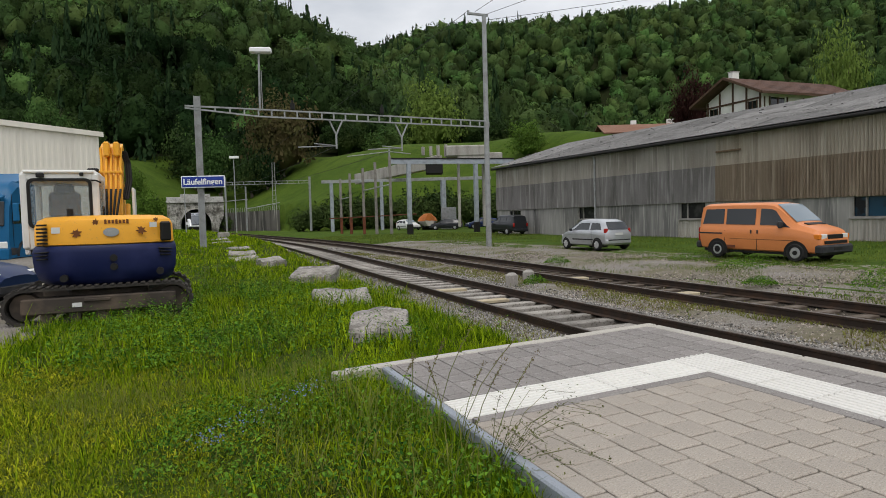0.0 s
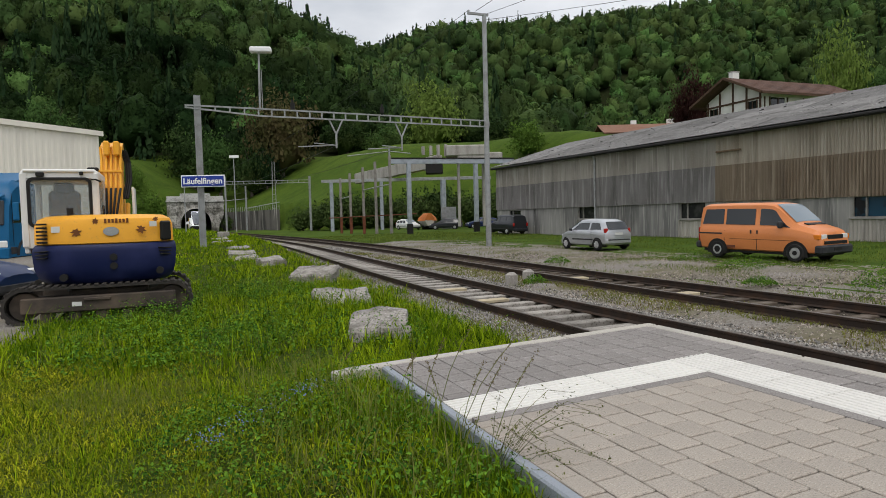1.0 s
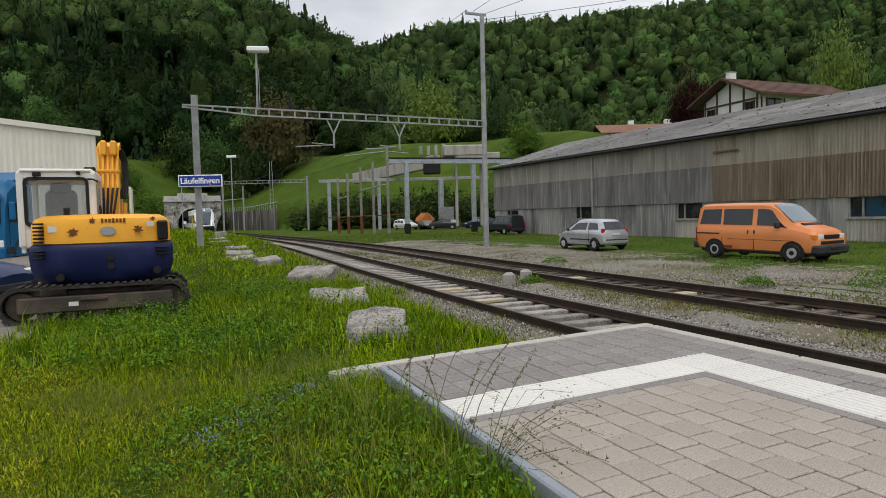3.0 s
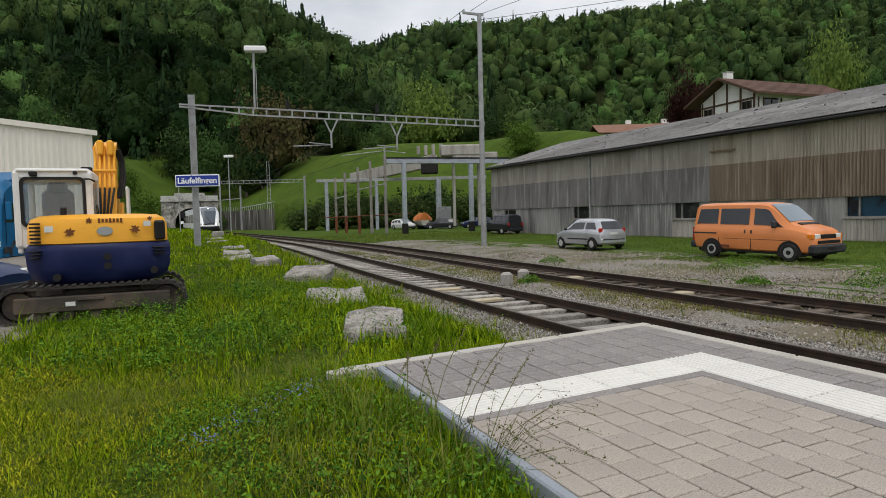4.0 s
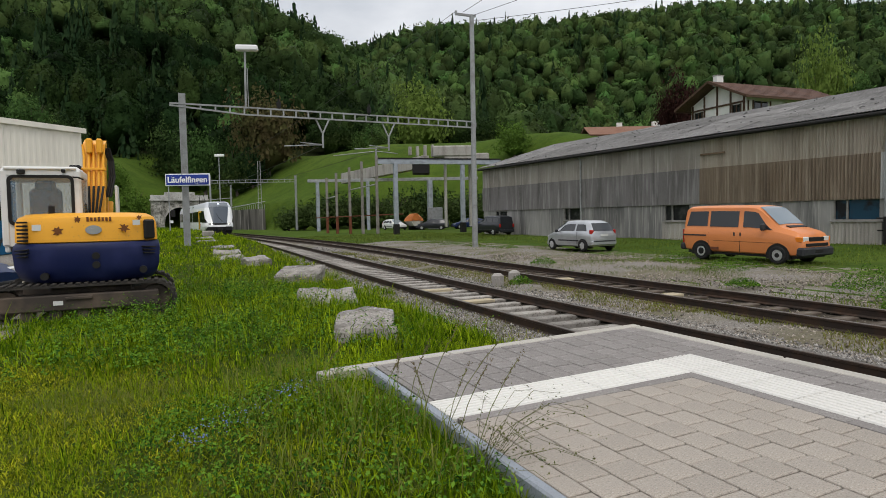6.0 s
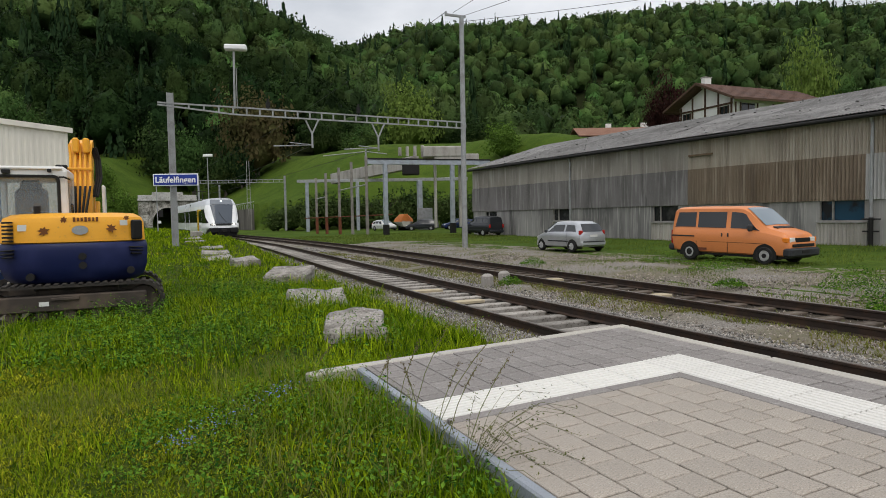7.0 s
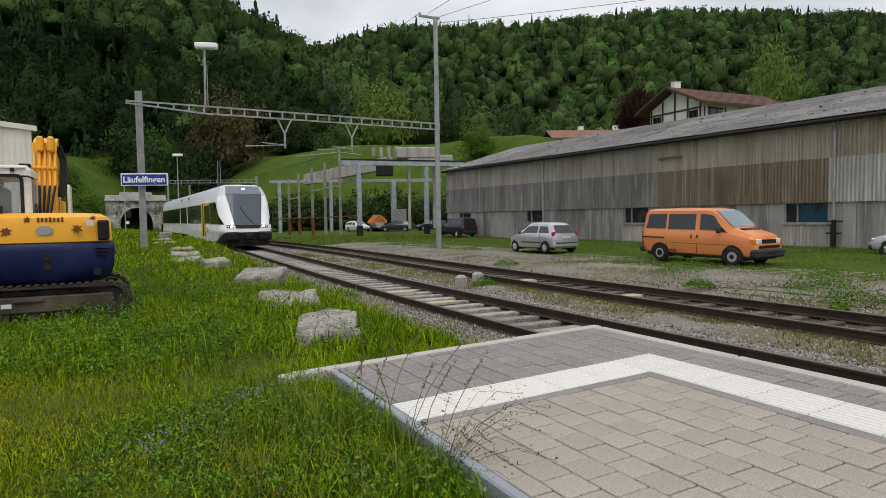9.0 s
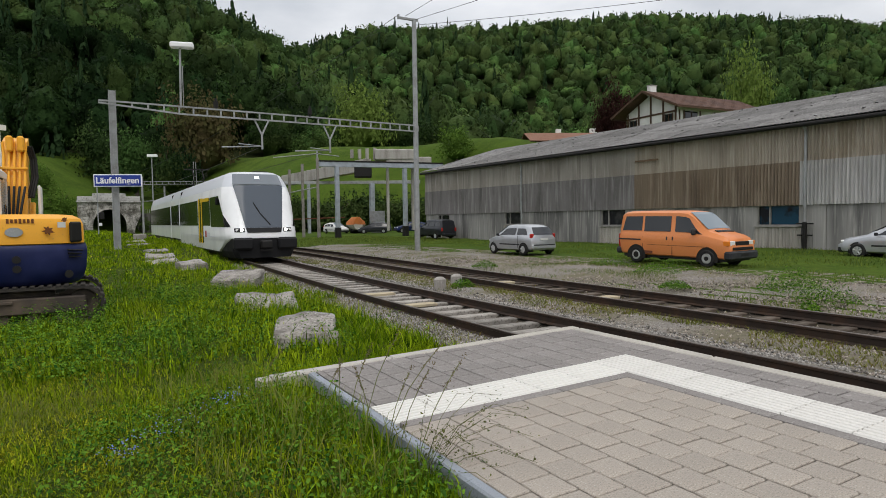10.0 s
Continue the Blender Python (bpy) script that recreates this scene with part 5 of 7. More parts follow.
part("trailer", Geo().box((0, 0, 0.45), (1.2, 3.8, 0.12)).tube((-0.8, -0.4, 0.3), (0.8, -0.4, 0.3), 0.28, n=14), DARKSTEEL, boat)
p = base(px_u(796, 88), 88)
tagged(part("shed", Geo().box((0, 0, 1.5), (2.0, 1.6, 3.0), bev=0.04), STEEL, at=pose(p.x, p.y, p.z, 0, 0, -22)), "grey metal cabinet under the crane runway", "cabinet")

# ---- blue truck and blue car behind the excavator ----
tx, ty = uv(px_u(46, 25.0), 25.0)
tx, ty = tx - 1.2 * math.cos(radians(17)) + 0.15 * math.sin(radians(17)), ty + 1.2 * math.sin(radians(17)) + 0.15 * math.cos(radians(17))
truck = thing("truck", "blue articulated lorry cab parked on the yard", "truck", at=pose(tx, ty, 0.02, 0, 0, 163))
rows = []
for y, zt, w in ((-1.2, 3.3, 1.2), (0.5, 3.45, 1.22), (0.9, 3.2, 1.22), (1.15, 2.6, 1.2), (1.25, 1.6, 1.2), (1.28, 0.5, 1.15)):
    rows.append([Vector((-w, y, 0.45)), Vector((w, y, 0.45)), Vector((w, y, zt - 0.25)), Vector((w - 0.2, y, zt)), Vector((-w + 0.2, y, zt)), Vector((-w, y, zt - 0.25))])
part("cab", Geo().loft(rows), TRUCKB, truck, smooth=True)
part("windscreen", Geo().box((0, 1.2, 2.15), (2.1, 0.1, 0.95), pose(0, 0, 0, 8, 0, 0).to_3x3(), bev=0.03), GLASSD, truck)
for sg in (-1, 1):
    part("side_window", Geo().box((sg * 1.2, 0.5, 2.15), (0.05, 0.9, 0.8), bev=0.02), GLASSD, truck)
    part("mirror", Geo().box((sg * 1.42, 1.1, 2.2), (0.22, 0.12, 0.7), bev=0.04), TRUCKB, truck)
    part("headlight", Geo().box((sg * 0.95, 1.26, 0.95), (0.4, 0.12, 0.28), bev=0.04), LENS, truck)
    part("step", Geo().box((sg * 1.18, 0.95, 0.7), (0.1, 0.4, 0.3), bev=0.03), PLAST, truck)
    part("door_gap", Geo().box((sg * 1.222, 0.98, 1.9), (0.01, 0.02, 2.0)).box((sg * 1.222, -0.05, 1.9), (0.01, 0.02, 2.0)), DARKSTEEL, truck)
    part("mudguard", Geo().prism([(0.66 * math.cos(math.pi * i / 12), 0.66 * math.sin(math.pi * i / 12)) for i in range(13)] + [(0.56 * math.cos(math.pi * i / 12), 0.56 * math.sin(math.pi * i / 12)) for i in range(12, -1, -1)], (sg * 0.34, 0, 0), (sg * 0.92, 0.15, 0.5), (0, 1, 0), (0, 0, 1)), PLAST, truck)
    part("door_handle", Geo().box((sg * 1.23, 0.15, 1.6), (0.03, 0.2, 0.05), bev=0.01), PLAST, truck)
    part("side_lettering_bar", Geo().box((sg * 1.224, -0.5, 1.5), (0.008, 0.5, 0.12)), PLATE, truck)
part("bumper", Geo().box((0, 1.24, 0.6), (2.4, 0.3, 0.45), bev=0.06), TRUCKB, truck)
part("sun_visor", Geo().box((0, 1.3, 2.78), (2.2, 0.3, 0.1), pose(0, 0, 0, -20, 0, 0).to_3x3(), bev=0.03), TRUCKB, truck, "blue sun visor")
part("grille", Geo().box((0, 1.3, 1.3), (1.5, 0.05, 0.5), bev=0.02), DARKSTEEL, truck, "dark slatted grille")
part("roof_deflector", Geo().prism([(-1.15, 3.3), (0.35, 3.4), (-1.15, 3.85)], (2.1, 0, 0), (-1.05, 0, 0), (0, 1, 0), (0, 0, 1)), TRUCKB, truck, "blue roof deflector")
part("chassis", Geo().box((0, -3.0, 0.8), (1.0, 5.0, 0.3)), DARKSTEEL, truck)
for y in (0.15, -3.5, -4.8):
    for x in (-1.05, 1.05):
        add_wheel(truck, x, y, 0.5, 0.3, DARKSTEEL)
bx, by = uv(px_u(-22, 14.2), 14.2)
estate("dark blue car parked beside the excavator", pose(bx - 1.2, by + 0.1, -0.06, 0, 0, -112), BLUEP)
yard = Geo()
yard.sheet([[Vector((x, y, land(x, y) + 0.03)) for x in np.linspace(-16, -2.0 - 0.06 * (y - 11) ** 2 * (1 if y < 11 else 0.02), 14)] for y in np.linspace(9.2, 32, 24)])
tagged(part("yard_surface", yard, GRAVEL), "pale gravel yard surface beside the grass", "yard", kind="structure")

# ---- excavator ----
YELLOW = material("machine_yellow", (0.78, 0.37, 0.035), 0.42, coat=0.1, vary=((2.0, (0.72, 0.34, 0.03), 0.45, 0.7), (25.0, (0.6, 0.3, 0.05), 0.6, 0.75)))
NAVY = material("machine_navy", (0.006, 0.011, 0.055), 0.5, coat=0.05, vary=((2.0, (0.018, 0.024, 0.085), 0.45, 0.7),))
CABW = material("machine_white", (0.68, 0.67, 0.64), 0.45, vary=((3.0, (0.58, 0.57, 0.54), 0.5, 0.75),))
CRAWL = material("muddy_crawler_rubber", (0.035, 0.032, 0.029), 0.9, vary=((5.0, (0.07, 0.06, 0.05), 0.45, 0.7),), bump=0.3)
MUDST = material("muddy_steel", (0.06, 0.05, 0.042), 0.8, 0.2, vary=((3.0, (0.13, 0.1, 0.075), 0.45, 0.7),))
# pale grey-blue mixed into the panes as a painted sky reflection
CABGL = clear_pane("pale_reflection_cab_glass", (0.95, 0.97, 0.97), 0.8, (0.34, 0.38, 0.4))
ex, ey = uv(-6.12, 11.6)
exc = thing("excavator", "yellow and navy crawler excavator standing on the grass edge", "excavator", at=pose(ex, ey, 0.0, 0, 0, 0.3))


def rounded_slab(x0, x1, y_rear, y_front, levels, n=10):
    """Stacked outlines with a bowed rear side; levels: (z, grow)."""
    rows = []
    for z, gr in levels:
        r = []
        for i in range(n + 1):
            f = i / n
            x = x0 - gr + (x1 - x0 + 2 * gr) * f
            k = abs(2 * f - 1)
            r.append(Vector((x, y_rear - gr + 0.42 * k ** 3.2, z)))
        r.append(Vector((x1 + gr, y_front, z)))
        r.append(Vector((x0 - gr, y_front, z)))
        rows.append(r)
    return Geo().loft(rows)


part("counterweight", rounded_slab(-1.1, 1.07, -1.22, 0.5, ((0.62, -0.22), (0.66, -0.12), (0.74, -0.05), (0.9, 0.0), (1.18, 0.02), (1.26, 0.0), (1.30, -0.03))), NAVY, exc, "navy blue cast counterweight", smooth=True)
eng = part("engine_cover", rounded_slab(-1.08, 1.05, -1.2, 0.5, ((1.30, -0.03), (1.32, 0.0), (1.62, -0.01), (1.72, -0.05), (1.78, -0.16), (1.80, -0.4))), YELLOW, exc, "yellow engine cover", smooth=True)
for i in range(6):
    part("vent_slot", Geo().box((-0.93, -1.01, 1.35 + 0.06 * i), (0.12, 0.1, 0.03), pose(0, 0, 0, 0, 0, -40).to_3x3()), DARKSTEEL, eng)
part("side_grille", Geo().box((0.93, -0.92, 1.5), (0.06, 0.26, 0.34), pose(0, 0, 0, 0, 0, -38).to_3x3(), bev=0.03), DARKSTEEL, eng, "black side grille")
for sg in (-1, 1):
    for i in range(3):
        part("air_slot", Geo().box((sg * 0.93 - 0.015, -1.03, 1.2 - 0.055 * i), (0.26 - 0.03 * i, 0.05, 0.022), pose(0, 0, 0, 0, sg * 4, sg * 36).to_3x3(), bev=0.008), DARKSTEEL, exc)
LEAF = material("brown_decal", (0.16, 0.06, 0.02), 0.6)
for x, z, s_, t in ((-0.42, 1.5, 0.1, 20), (0.55, 1.53, 0.1, -20), (-0.13, 1.68, 0.07, 80), (0.78, 1.7, 0.06, 40)):
    g_ = Geo()
    pts = []
    for i in range(14):
        a = 2 * math.pi * i / 14 + radians(t)
        r_ = s_ * (1.0, 0.5, 0.85, 0.45, 0.7, 0.5, 0.9, 0.3, 0.9, 0.5, 0.7, 0.45, 0.85, 0.5)[i]
        pts.append((r_ * math.cos(a), r_ * math.sin(a)))
    k = abs(2 * (x + 1.06) / 2.22 - 1)
    g_.prism(pts, (0, -0.006, 0), (x, -1.2 + 0.42 * k ** 3.2 - 0.01 + (0.03 if z > 1.6 else 0), z))
    part("leaf_decal", g_, LEAF, eng, "brown leaf sticker")
part("oval_badge", Geo().prism([(0.12 * math.cos(2 * math.pi * i / 20), 0.075 * math.sin(2 * math.pi * i / 20)) for i in range(20)], (0, -0.012, 0), (0.1, -1.203, 1.51)), STEEL, eng, "oval metal badge")
for i in range(7):
    part("lettering_bar", Geo().box((0.02 + 0.055 * i, -1.185, 1.685), (0.035, 0.012, 0.06 if i % 3 else 0.075)), LEAF, eng)
for x, z, w, h_ in ((-0.72, 1.56, 0.14, 0.1), (0.74, 1.62, 0.12, 0.09)):
    k = abs(2 * (x + 1.06) / 2.22 - 1)
    part("sticker", Geo().box((x, -1.21 + 0.42 * k ** 3.2, z), (w, 0.012, h_), pose(0, 0, 0, 0, 0, -18 if x < 0 else 24).to_3x3()), PLATE, eng, "pale paper sticker")
for x, z in ((0.12, 0.93), (0.12, 1.08), (-0.62, 0.77), (0.82, 0.82)):
    part("lifting_eye", Geo().tube((x, -1.25, z), (x, -1.12, z), 0.06, n=14), DARKSTEEL, exc)
# cab
cx0, cx1, cy0, cy1, cz0, cz1 = -1.3, -0.14, -0.42, 0.85, 1.2, 2.6
cab = part("cab", Geo().box(((cx0 + cx1) / 2, cy0 + 0.05, 1.45), (cx1 - cx0, 0.1, 0.42), bev=0.02), CABW, exc, "white cab")
for px_ in (cx0 + 0.05, cx1 - 0.05):
    part("cab_pillar", Geo().box((px_, cy0 + 0.05, 1.9), (0.13, 0.13, 1.3), bev=0.03), CABW, cab)
    part("cab_pillar", Geo().box((px_, cy1 - 0.05, 1.85), (0.1, 0.1, 1.4), bev=0.02), CABW, cab)
    part("cab_side", Geo().box((px_, 0.4, 1.4), (0.08, 1.6, 0.5), bev=0.02), CABW, cab)
part("cab_roof", Geo().box(((cx0 + cx1) / 2, (cy0 + cy1) / 2, cz1 - 0.1), (cx1 - cx0 + 0.02, cy1 - cy0 + 0.02, 0.22), bev=0.06), CABW, cab)
part("rear_window", Geo().box(((cx0 + cx1) / 2, cy0 + 0.015, 2.03), (0.94, 0.02, 0.82), bev=0.008), CABGL, cab, "grey-green rear window")
def rounded(w, h, r, n=5):
    """A rectangle with round corners, counter-clockwise."""
    return [((w / 2 - r) * sx + r * math.cos(t), (h / 2 - r) * sz + r * math.sin(t)) for sx, sz, q in ((1, 1, 0), (-1, 1, 1), (-1, -1, 2), (1, -1, 3)) for t in [math.pi / 2 * (q + i / n) for i in range(n + 1)]]


def seal(cx, y, cz, w, h, r, t):
    """A round-cornered rubber frame."""
    a_, b_ = rounded(w, h, r), rounded(w - 2 * t, h - 2 * t, max(0.02, r - t * 0.6))
    rows_ = [[Vector((cx + p[0], y + d, cz + p[1])) for p, d in ((o, 0), (o, -0.03), (i, -0.03), (i, 0))] for o, i in zip(a_, b_)]
    return Geo().loft(rows_ + rows_[:1], close=True, caps=False)


part("window_seal", seal((cx0 + cx1) / 2, cy0, 2.03, 0.98, 0.86, 0.1, 0.05), DARKSTEEL, cab, "black rubber window seal", smooth=True)
part("roof_lip", Geo().box(((cx0 + cx1) / 2, cy0 - 0.01, cz1 - 0.03), (cx1 - cx0 - 0.1, 0.06, 0.05), bev=0.015), CABW, cab)
part("grab_bar", Geo().path([Vector((cx1 - 0.1, cy0 - 0.05, 2.42)), Vector((cx1 - 0.02, cy0 - 0.06, 2.42)), Vector((cx1 + 0.06, cy0 - 0.03, 2.38))], 0.015, 6), DARKSTEEL, cab)
SEATM = material("grey_seat_fabric", (0.06, 0.063, 0.068), 0.9)
part("seat", Geo().box((-0.72, 0.05, 1.95), (0.5, 0.16, 0.6), bev=0.06).box((-0.72, 0.28, 1.66), (0.5, 0.5, 0.14), bev=0.05), SEATM, cab, "dark grey driver seat")
part("headrest", Geo().box((-0.72, 0.03, 2.3), (0.32, 0.12, 0.2), bev=0.05), SEATM, cab)
for x in (cx0, cx1):
    part("side_window", Geo().box((x, 0.42, 2.06), (0.03, 1.4, 0.72), bev=0.01), CABGL, cab)
part("front_window", Geo().box(((cx0 + cx1) / 2, cy1, 1.95), (1.0, 0.03, 1.0), bev=0.01), CABGL, cab)
part("work_lamp", Geo().box((-1.0, cy0 - 0.03, 2.51), (0.12, 0.08, 0.07), bev=0.01), DARKSTEEL, cab)
part("work_lamp", Geo().box((-0.38, cy0 - 0.03, 2.53), (0.06, 0.06, 0.06), bev=0.01), DARKSTEEL, cab)
part("exhaust", Geo().tube((-0.55, -0.7, 1.7), (-0.55, -0.7, 1.92), 0.05, n=10), DARKSTEEL, exc, "black exhaust stub")
# boom
boom = part("boom", Geo().prism([(0.62, 1.1), (0.98, 1.1), (1.75, 2.9), (2.15, 3.42), (2.0, 3.6), (1.68, 3.5), (1.34, 2.9)], (0.4, 0, 0), (0.17, 0, 0), (0, 1, 0), (0, 0, 1)), YELLOW, exc, "yellow boom", at=pose(-0.42, -0.1, -0.26))
part("boom_nose", Geo().box((0.3, 1.5, 3.42), (0.12, 0.3, 0.3), bev=0.03).box((0.48, 1.5, 3.42), (0.12, 0.3, 0.3), bev=0.03), YELLOW, boom)
for i in range(5):
    x = 0.2 + 0.085 * i
    part("hydraulic_pipe", Geo().path([Vector((x, 1.14, 2.6)), Vector((x, 1.42, 3.2)), Vector((x + 0.01 * (i - 2), 1.5, 3.45))], 0.024, 8), YELLOW, boom, "yellow hydraulic pipe")
    part("hose", Geo().path([Vector((x, 1.14, 2.6)), Vector((x - 0.03 * (i - 2), 0.75, 2.1)), Vector((x, 0.55, 1.7))], 0.022, 6), DARKSTEEL, boom, "black hose")
for x in (0.66, 0.7, 0.62):
    part("hose", Geo().path([Vector((x - 0.06, 1.55, 3.4)), Vector((x, 1.6, 3.15)), Vector((x + 0.02, 1.5, 2.8)), Vector((x - 0.05, 1.3, 2.4))], 0.024, 6), DARKSTEEL, boom, "black hose")
part("boom_lamp", Geo().box((0.06, 1.25, 2.95), (0.2, 0.14, 0.14), bev=0.02), DARKSTEEL, boom)
part("pipe_clamp", Geo().box((0.37, 1.25, 2.95), (0.44, 0.04, 0.05), bev=0.01), YELLOW, boom)
part("stick", Geo().prism([(2.0, 3.3), (2.3, 3.5), (3.6, 1.2), (3.4, 1.05)], (0.26, 0, 0), (0.25, 0, 0), (0, 1, 0), (0, 0, 1)), YELLOW, boom)
part("boom_cylinder", Geo().tube((0.62, 0.9, 1.2), (0.62, 1.7, 2.3), 0.05, n=10), YELLOW, boom)
part("side_guard", Geo().box((0.36, 0.9, 1.95), (0.05, 0.5, 0.8), bev=0.02), CABW, exc, "pale side panel")
part("revolving_frame", Geo().tube((0, 0, 0.45), (0, 0, 0.7), 0.75, n=24), DARKSTEEL, exc)
part("cross_frame", Geo().box((0, 0, 0.42), (1.2, 1.9, 0.3), bev=0.05), MUDST, exc)
for y in (-1.02, 0.9):
    loop = []
    L_, R_ = 1.13, 0.3
    for i in range(13):
        a = -math.pi / 2 + math.pi * i / 12
        loop.append((L_ - 0.02 + R_ * math.cos(a), R_ + 0.02 + R_ * math.sin(a)))
    for i in range(13):
        a = math.pi / 2 + math.pi * i / 12
        loop.append((-L_ + 0.02 + R_ * math.cos(a), R_ + 0.02 + R_ * math.sin(a)))
    rows = []
    for sx, sz in loop + loop[:1]:
        ix, iz = sx * (1 - 0.05 / 1.5), 0.33 + (sz - 0.33) * 0.86
        rows.append([Vector((sx, y - 0.22, sz)), Vector((sx, y + 0.22, sz)), Vector((ix, y + 0.22, iz)), Vector((ix, y - 0.22, iz))])
    cr = part("crawler", Geo().loft(rows, caps=False), CRAWL, exc, "muddy rubber crawler track", at=pose(-0.1, 0, 0))
    lug = Geo().box((0, 0, 0), (0.07, 0.45, 0.035), bev=0.008).mesh("lug", CRAWL, fix=False)
    per = 2 * (2 * L_ - 0.04) + 2 * math.pi * R_
    k = 54
    for i in range(k):
        s_ = per * i / k
        st = 2 * L_ - 0.04
        if s_ < st:
            px_, pz_, ang = -L_ + 0.02 + s_, 0.012, 0
        elif s_ < st + math.pi * R_:
            a = -math.pi / 2 + (s_ - st) / R_
            px_, pz_, ang = L_ - 0.02 + (R_ + 0.008) * math.cos(a), R_ + 0.02 + (R_ + 0.008) * math.sin(a), -math.degrees(a) - 90
        elif s_ < 2 * st + math.pi * R_:
            px_, pz_, ang = L_ - 0.02 - (s_ - st - math.pi * R_), 2 * R_ + 0.03, 0
        else:
            a = math.pi / 2 + (s_ - 2 * st - math.pi * R_) / R_
            px_, pz_, ang = -L_ + 0.02 + (R_ + 0.008) * math.cos(a), R_ + 0.02 + (R_ + 0.008) * math.sin(a), -math.degrees(a) - 90
        part("lug", lug, None, cr, at=pose(px_, y, pz_, 0, ang, 0))
    part("track_frame", Geo().box((0, y - 0.02, 0.33), (2.3, 0.4, 0.26), bev=0.02), MUDST, cr, "muddy steel track frame")
    part("track_guard", Geo().box((-0.05, y - 0.23, 0.4), (0.4, 0.06, 0.05), bev=0.01), MUDST, cr)
    part("maker_plate", Geo().box((-0.35, y - 0.225, 0.33), (0.14, 0.01, 0.07)), PLATE, cr)
    for x in (-1.1, 1.1):
        part("idler", Geo().tube((x, y - 0.1, 0.32), (x, y + 0.1, 0.32), 0.22, n=18), MUDST, cr)
    for i in range(5):
        part("roller", Geo().tube((-0.8 + 0.4 * i, y - 0.17, 0.15), (-0.8 + 0.4 * i, y + 0.17, 0.15), 0.09, n=12), MUDST, cr)

# ---- train ----
TRAINW = material("train_white", (0.86, 0.865, 0.87), 0.28, coat=0.4, vary=((0.8, (0.72, 0.73, 0.74), 0.45, 0.75),))
TRAINR = material("train_roof_silver", (0.6, 0.62, 0.65), 0.45, 0.3)
TGLASS = material("train_dark_glass", (0.008, 0.01, 0.010), 0.08, spec=0.12)
TFRONT = material("train_windscreen", (0.085, 0.1, 0.122), 0.12, spec=0.22)
TPANEL = material("train_display_glass", (0.16, 0.18, 0.2), 0.15, spec=0.5)
TYELL = material("door_yellow", (0.78, 0.5, 0.015), 0.4)
TBLACK = material("train_black_skirt", (0.012, 0.012, 0.013), 0.6)
HEADL = material("lit_headlamp", (0.9, 0.9, 0.85), 0.2, emit=(1.0, 0.95, 0.85, 9.0))
DISPL = material("lit_destination_display", (0.5, 0.5, 0.55), 0.4, emit=(0.8, 0.9, 1.0, 1.3))
LOGO = material("logo_red", (0.4, 0.03, 0.03), 0.5)
train = thing("train", "white articulated railcar with dark windows and yellow doors", "train")


def half_w(z):
    return 1.5 if z < 2.75 else 1.5 - 0.08 * (z - 2.75) / 0.45 if z < 3.2 else 1.42 - 0.2 * (z - 3.2) / 0.5 if z < 3.7 else 1.22 - 0.25 * (z - 3.7) / 0.11


def nose(z):
    return 1.5 * ((0.95 - z) / 0.6) ** 1.3 if z < 0.95 else 0.0 if z < 1.15 else 0.47 * (z - 1.15) if z < 3.25 else 0.987 + 0.8 * (z - 3.25)


def skin(x, z, out=0.0):
    """The train's front at sideways place x and height z."""
    w = half_w(z)
    return Vector((x, nose(z) + 0.62 * min(1.0, abs(x) / w) ** 5.5 - out, z))


def hull(y_end, levels, xs=12):
    rows = []
    for z in levels:
        w = half_w(z)
        r = [Vector((-w, y_end, z))]
        for i in range(-xs, xs + 1):
            f = math.sin(i / xs * math.pi / 2)
            r.append(skin(w * f, z))
        r.append(Vector((w, y_end, z)))
        rows.append(r)
    return Geo().loft(rows, close=True, caps=True)


levels = [0.35, 0.42, 0.5, 0.6, 0.75, 0.86, 0.95, 1.15, 1.4, 1.75, 2.1, 2.45, 2.75, 2.95, 3.15]
front = part("front_car", hull(15.6, levels), TRAINW, train, "white front car body", smooth=True)
part("roof", hull(15.6, [3.15, 3.3, 3.45, 3.6, 3.7, 3.78, 3.81]), TRAINR, train, "silver grey roof", smooth=True)


def front_patch(z0, z1, w0, w1, out=0.012, n=8, m=10):
    rows = []
    for j in range(m + 1):
        z = z0 + (z1 - z0) * j / m
        w = w0 + (w1 - w0) * j / m
        rows.append([skin(w * k / n, z, out) for k in range(-n, n + 1)])
    return Geo().sheet(rows)


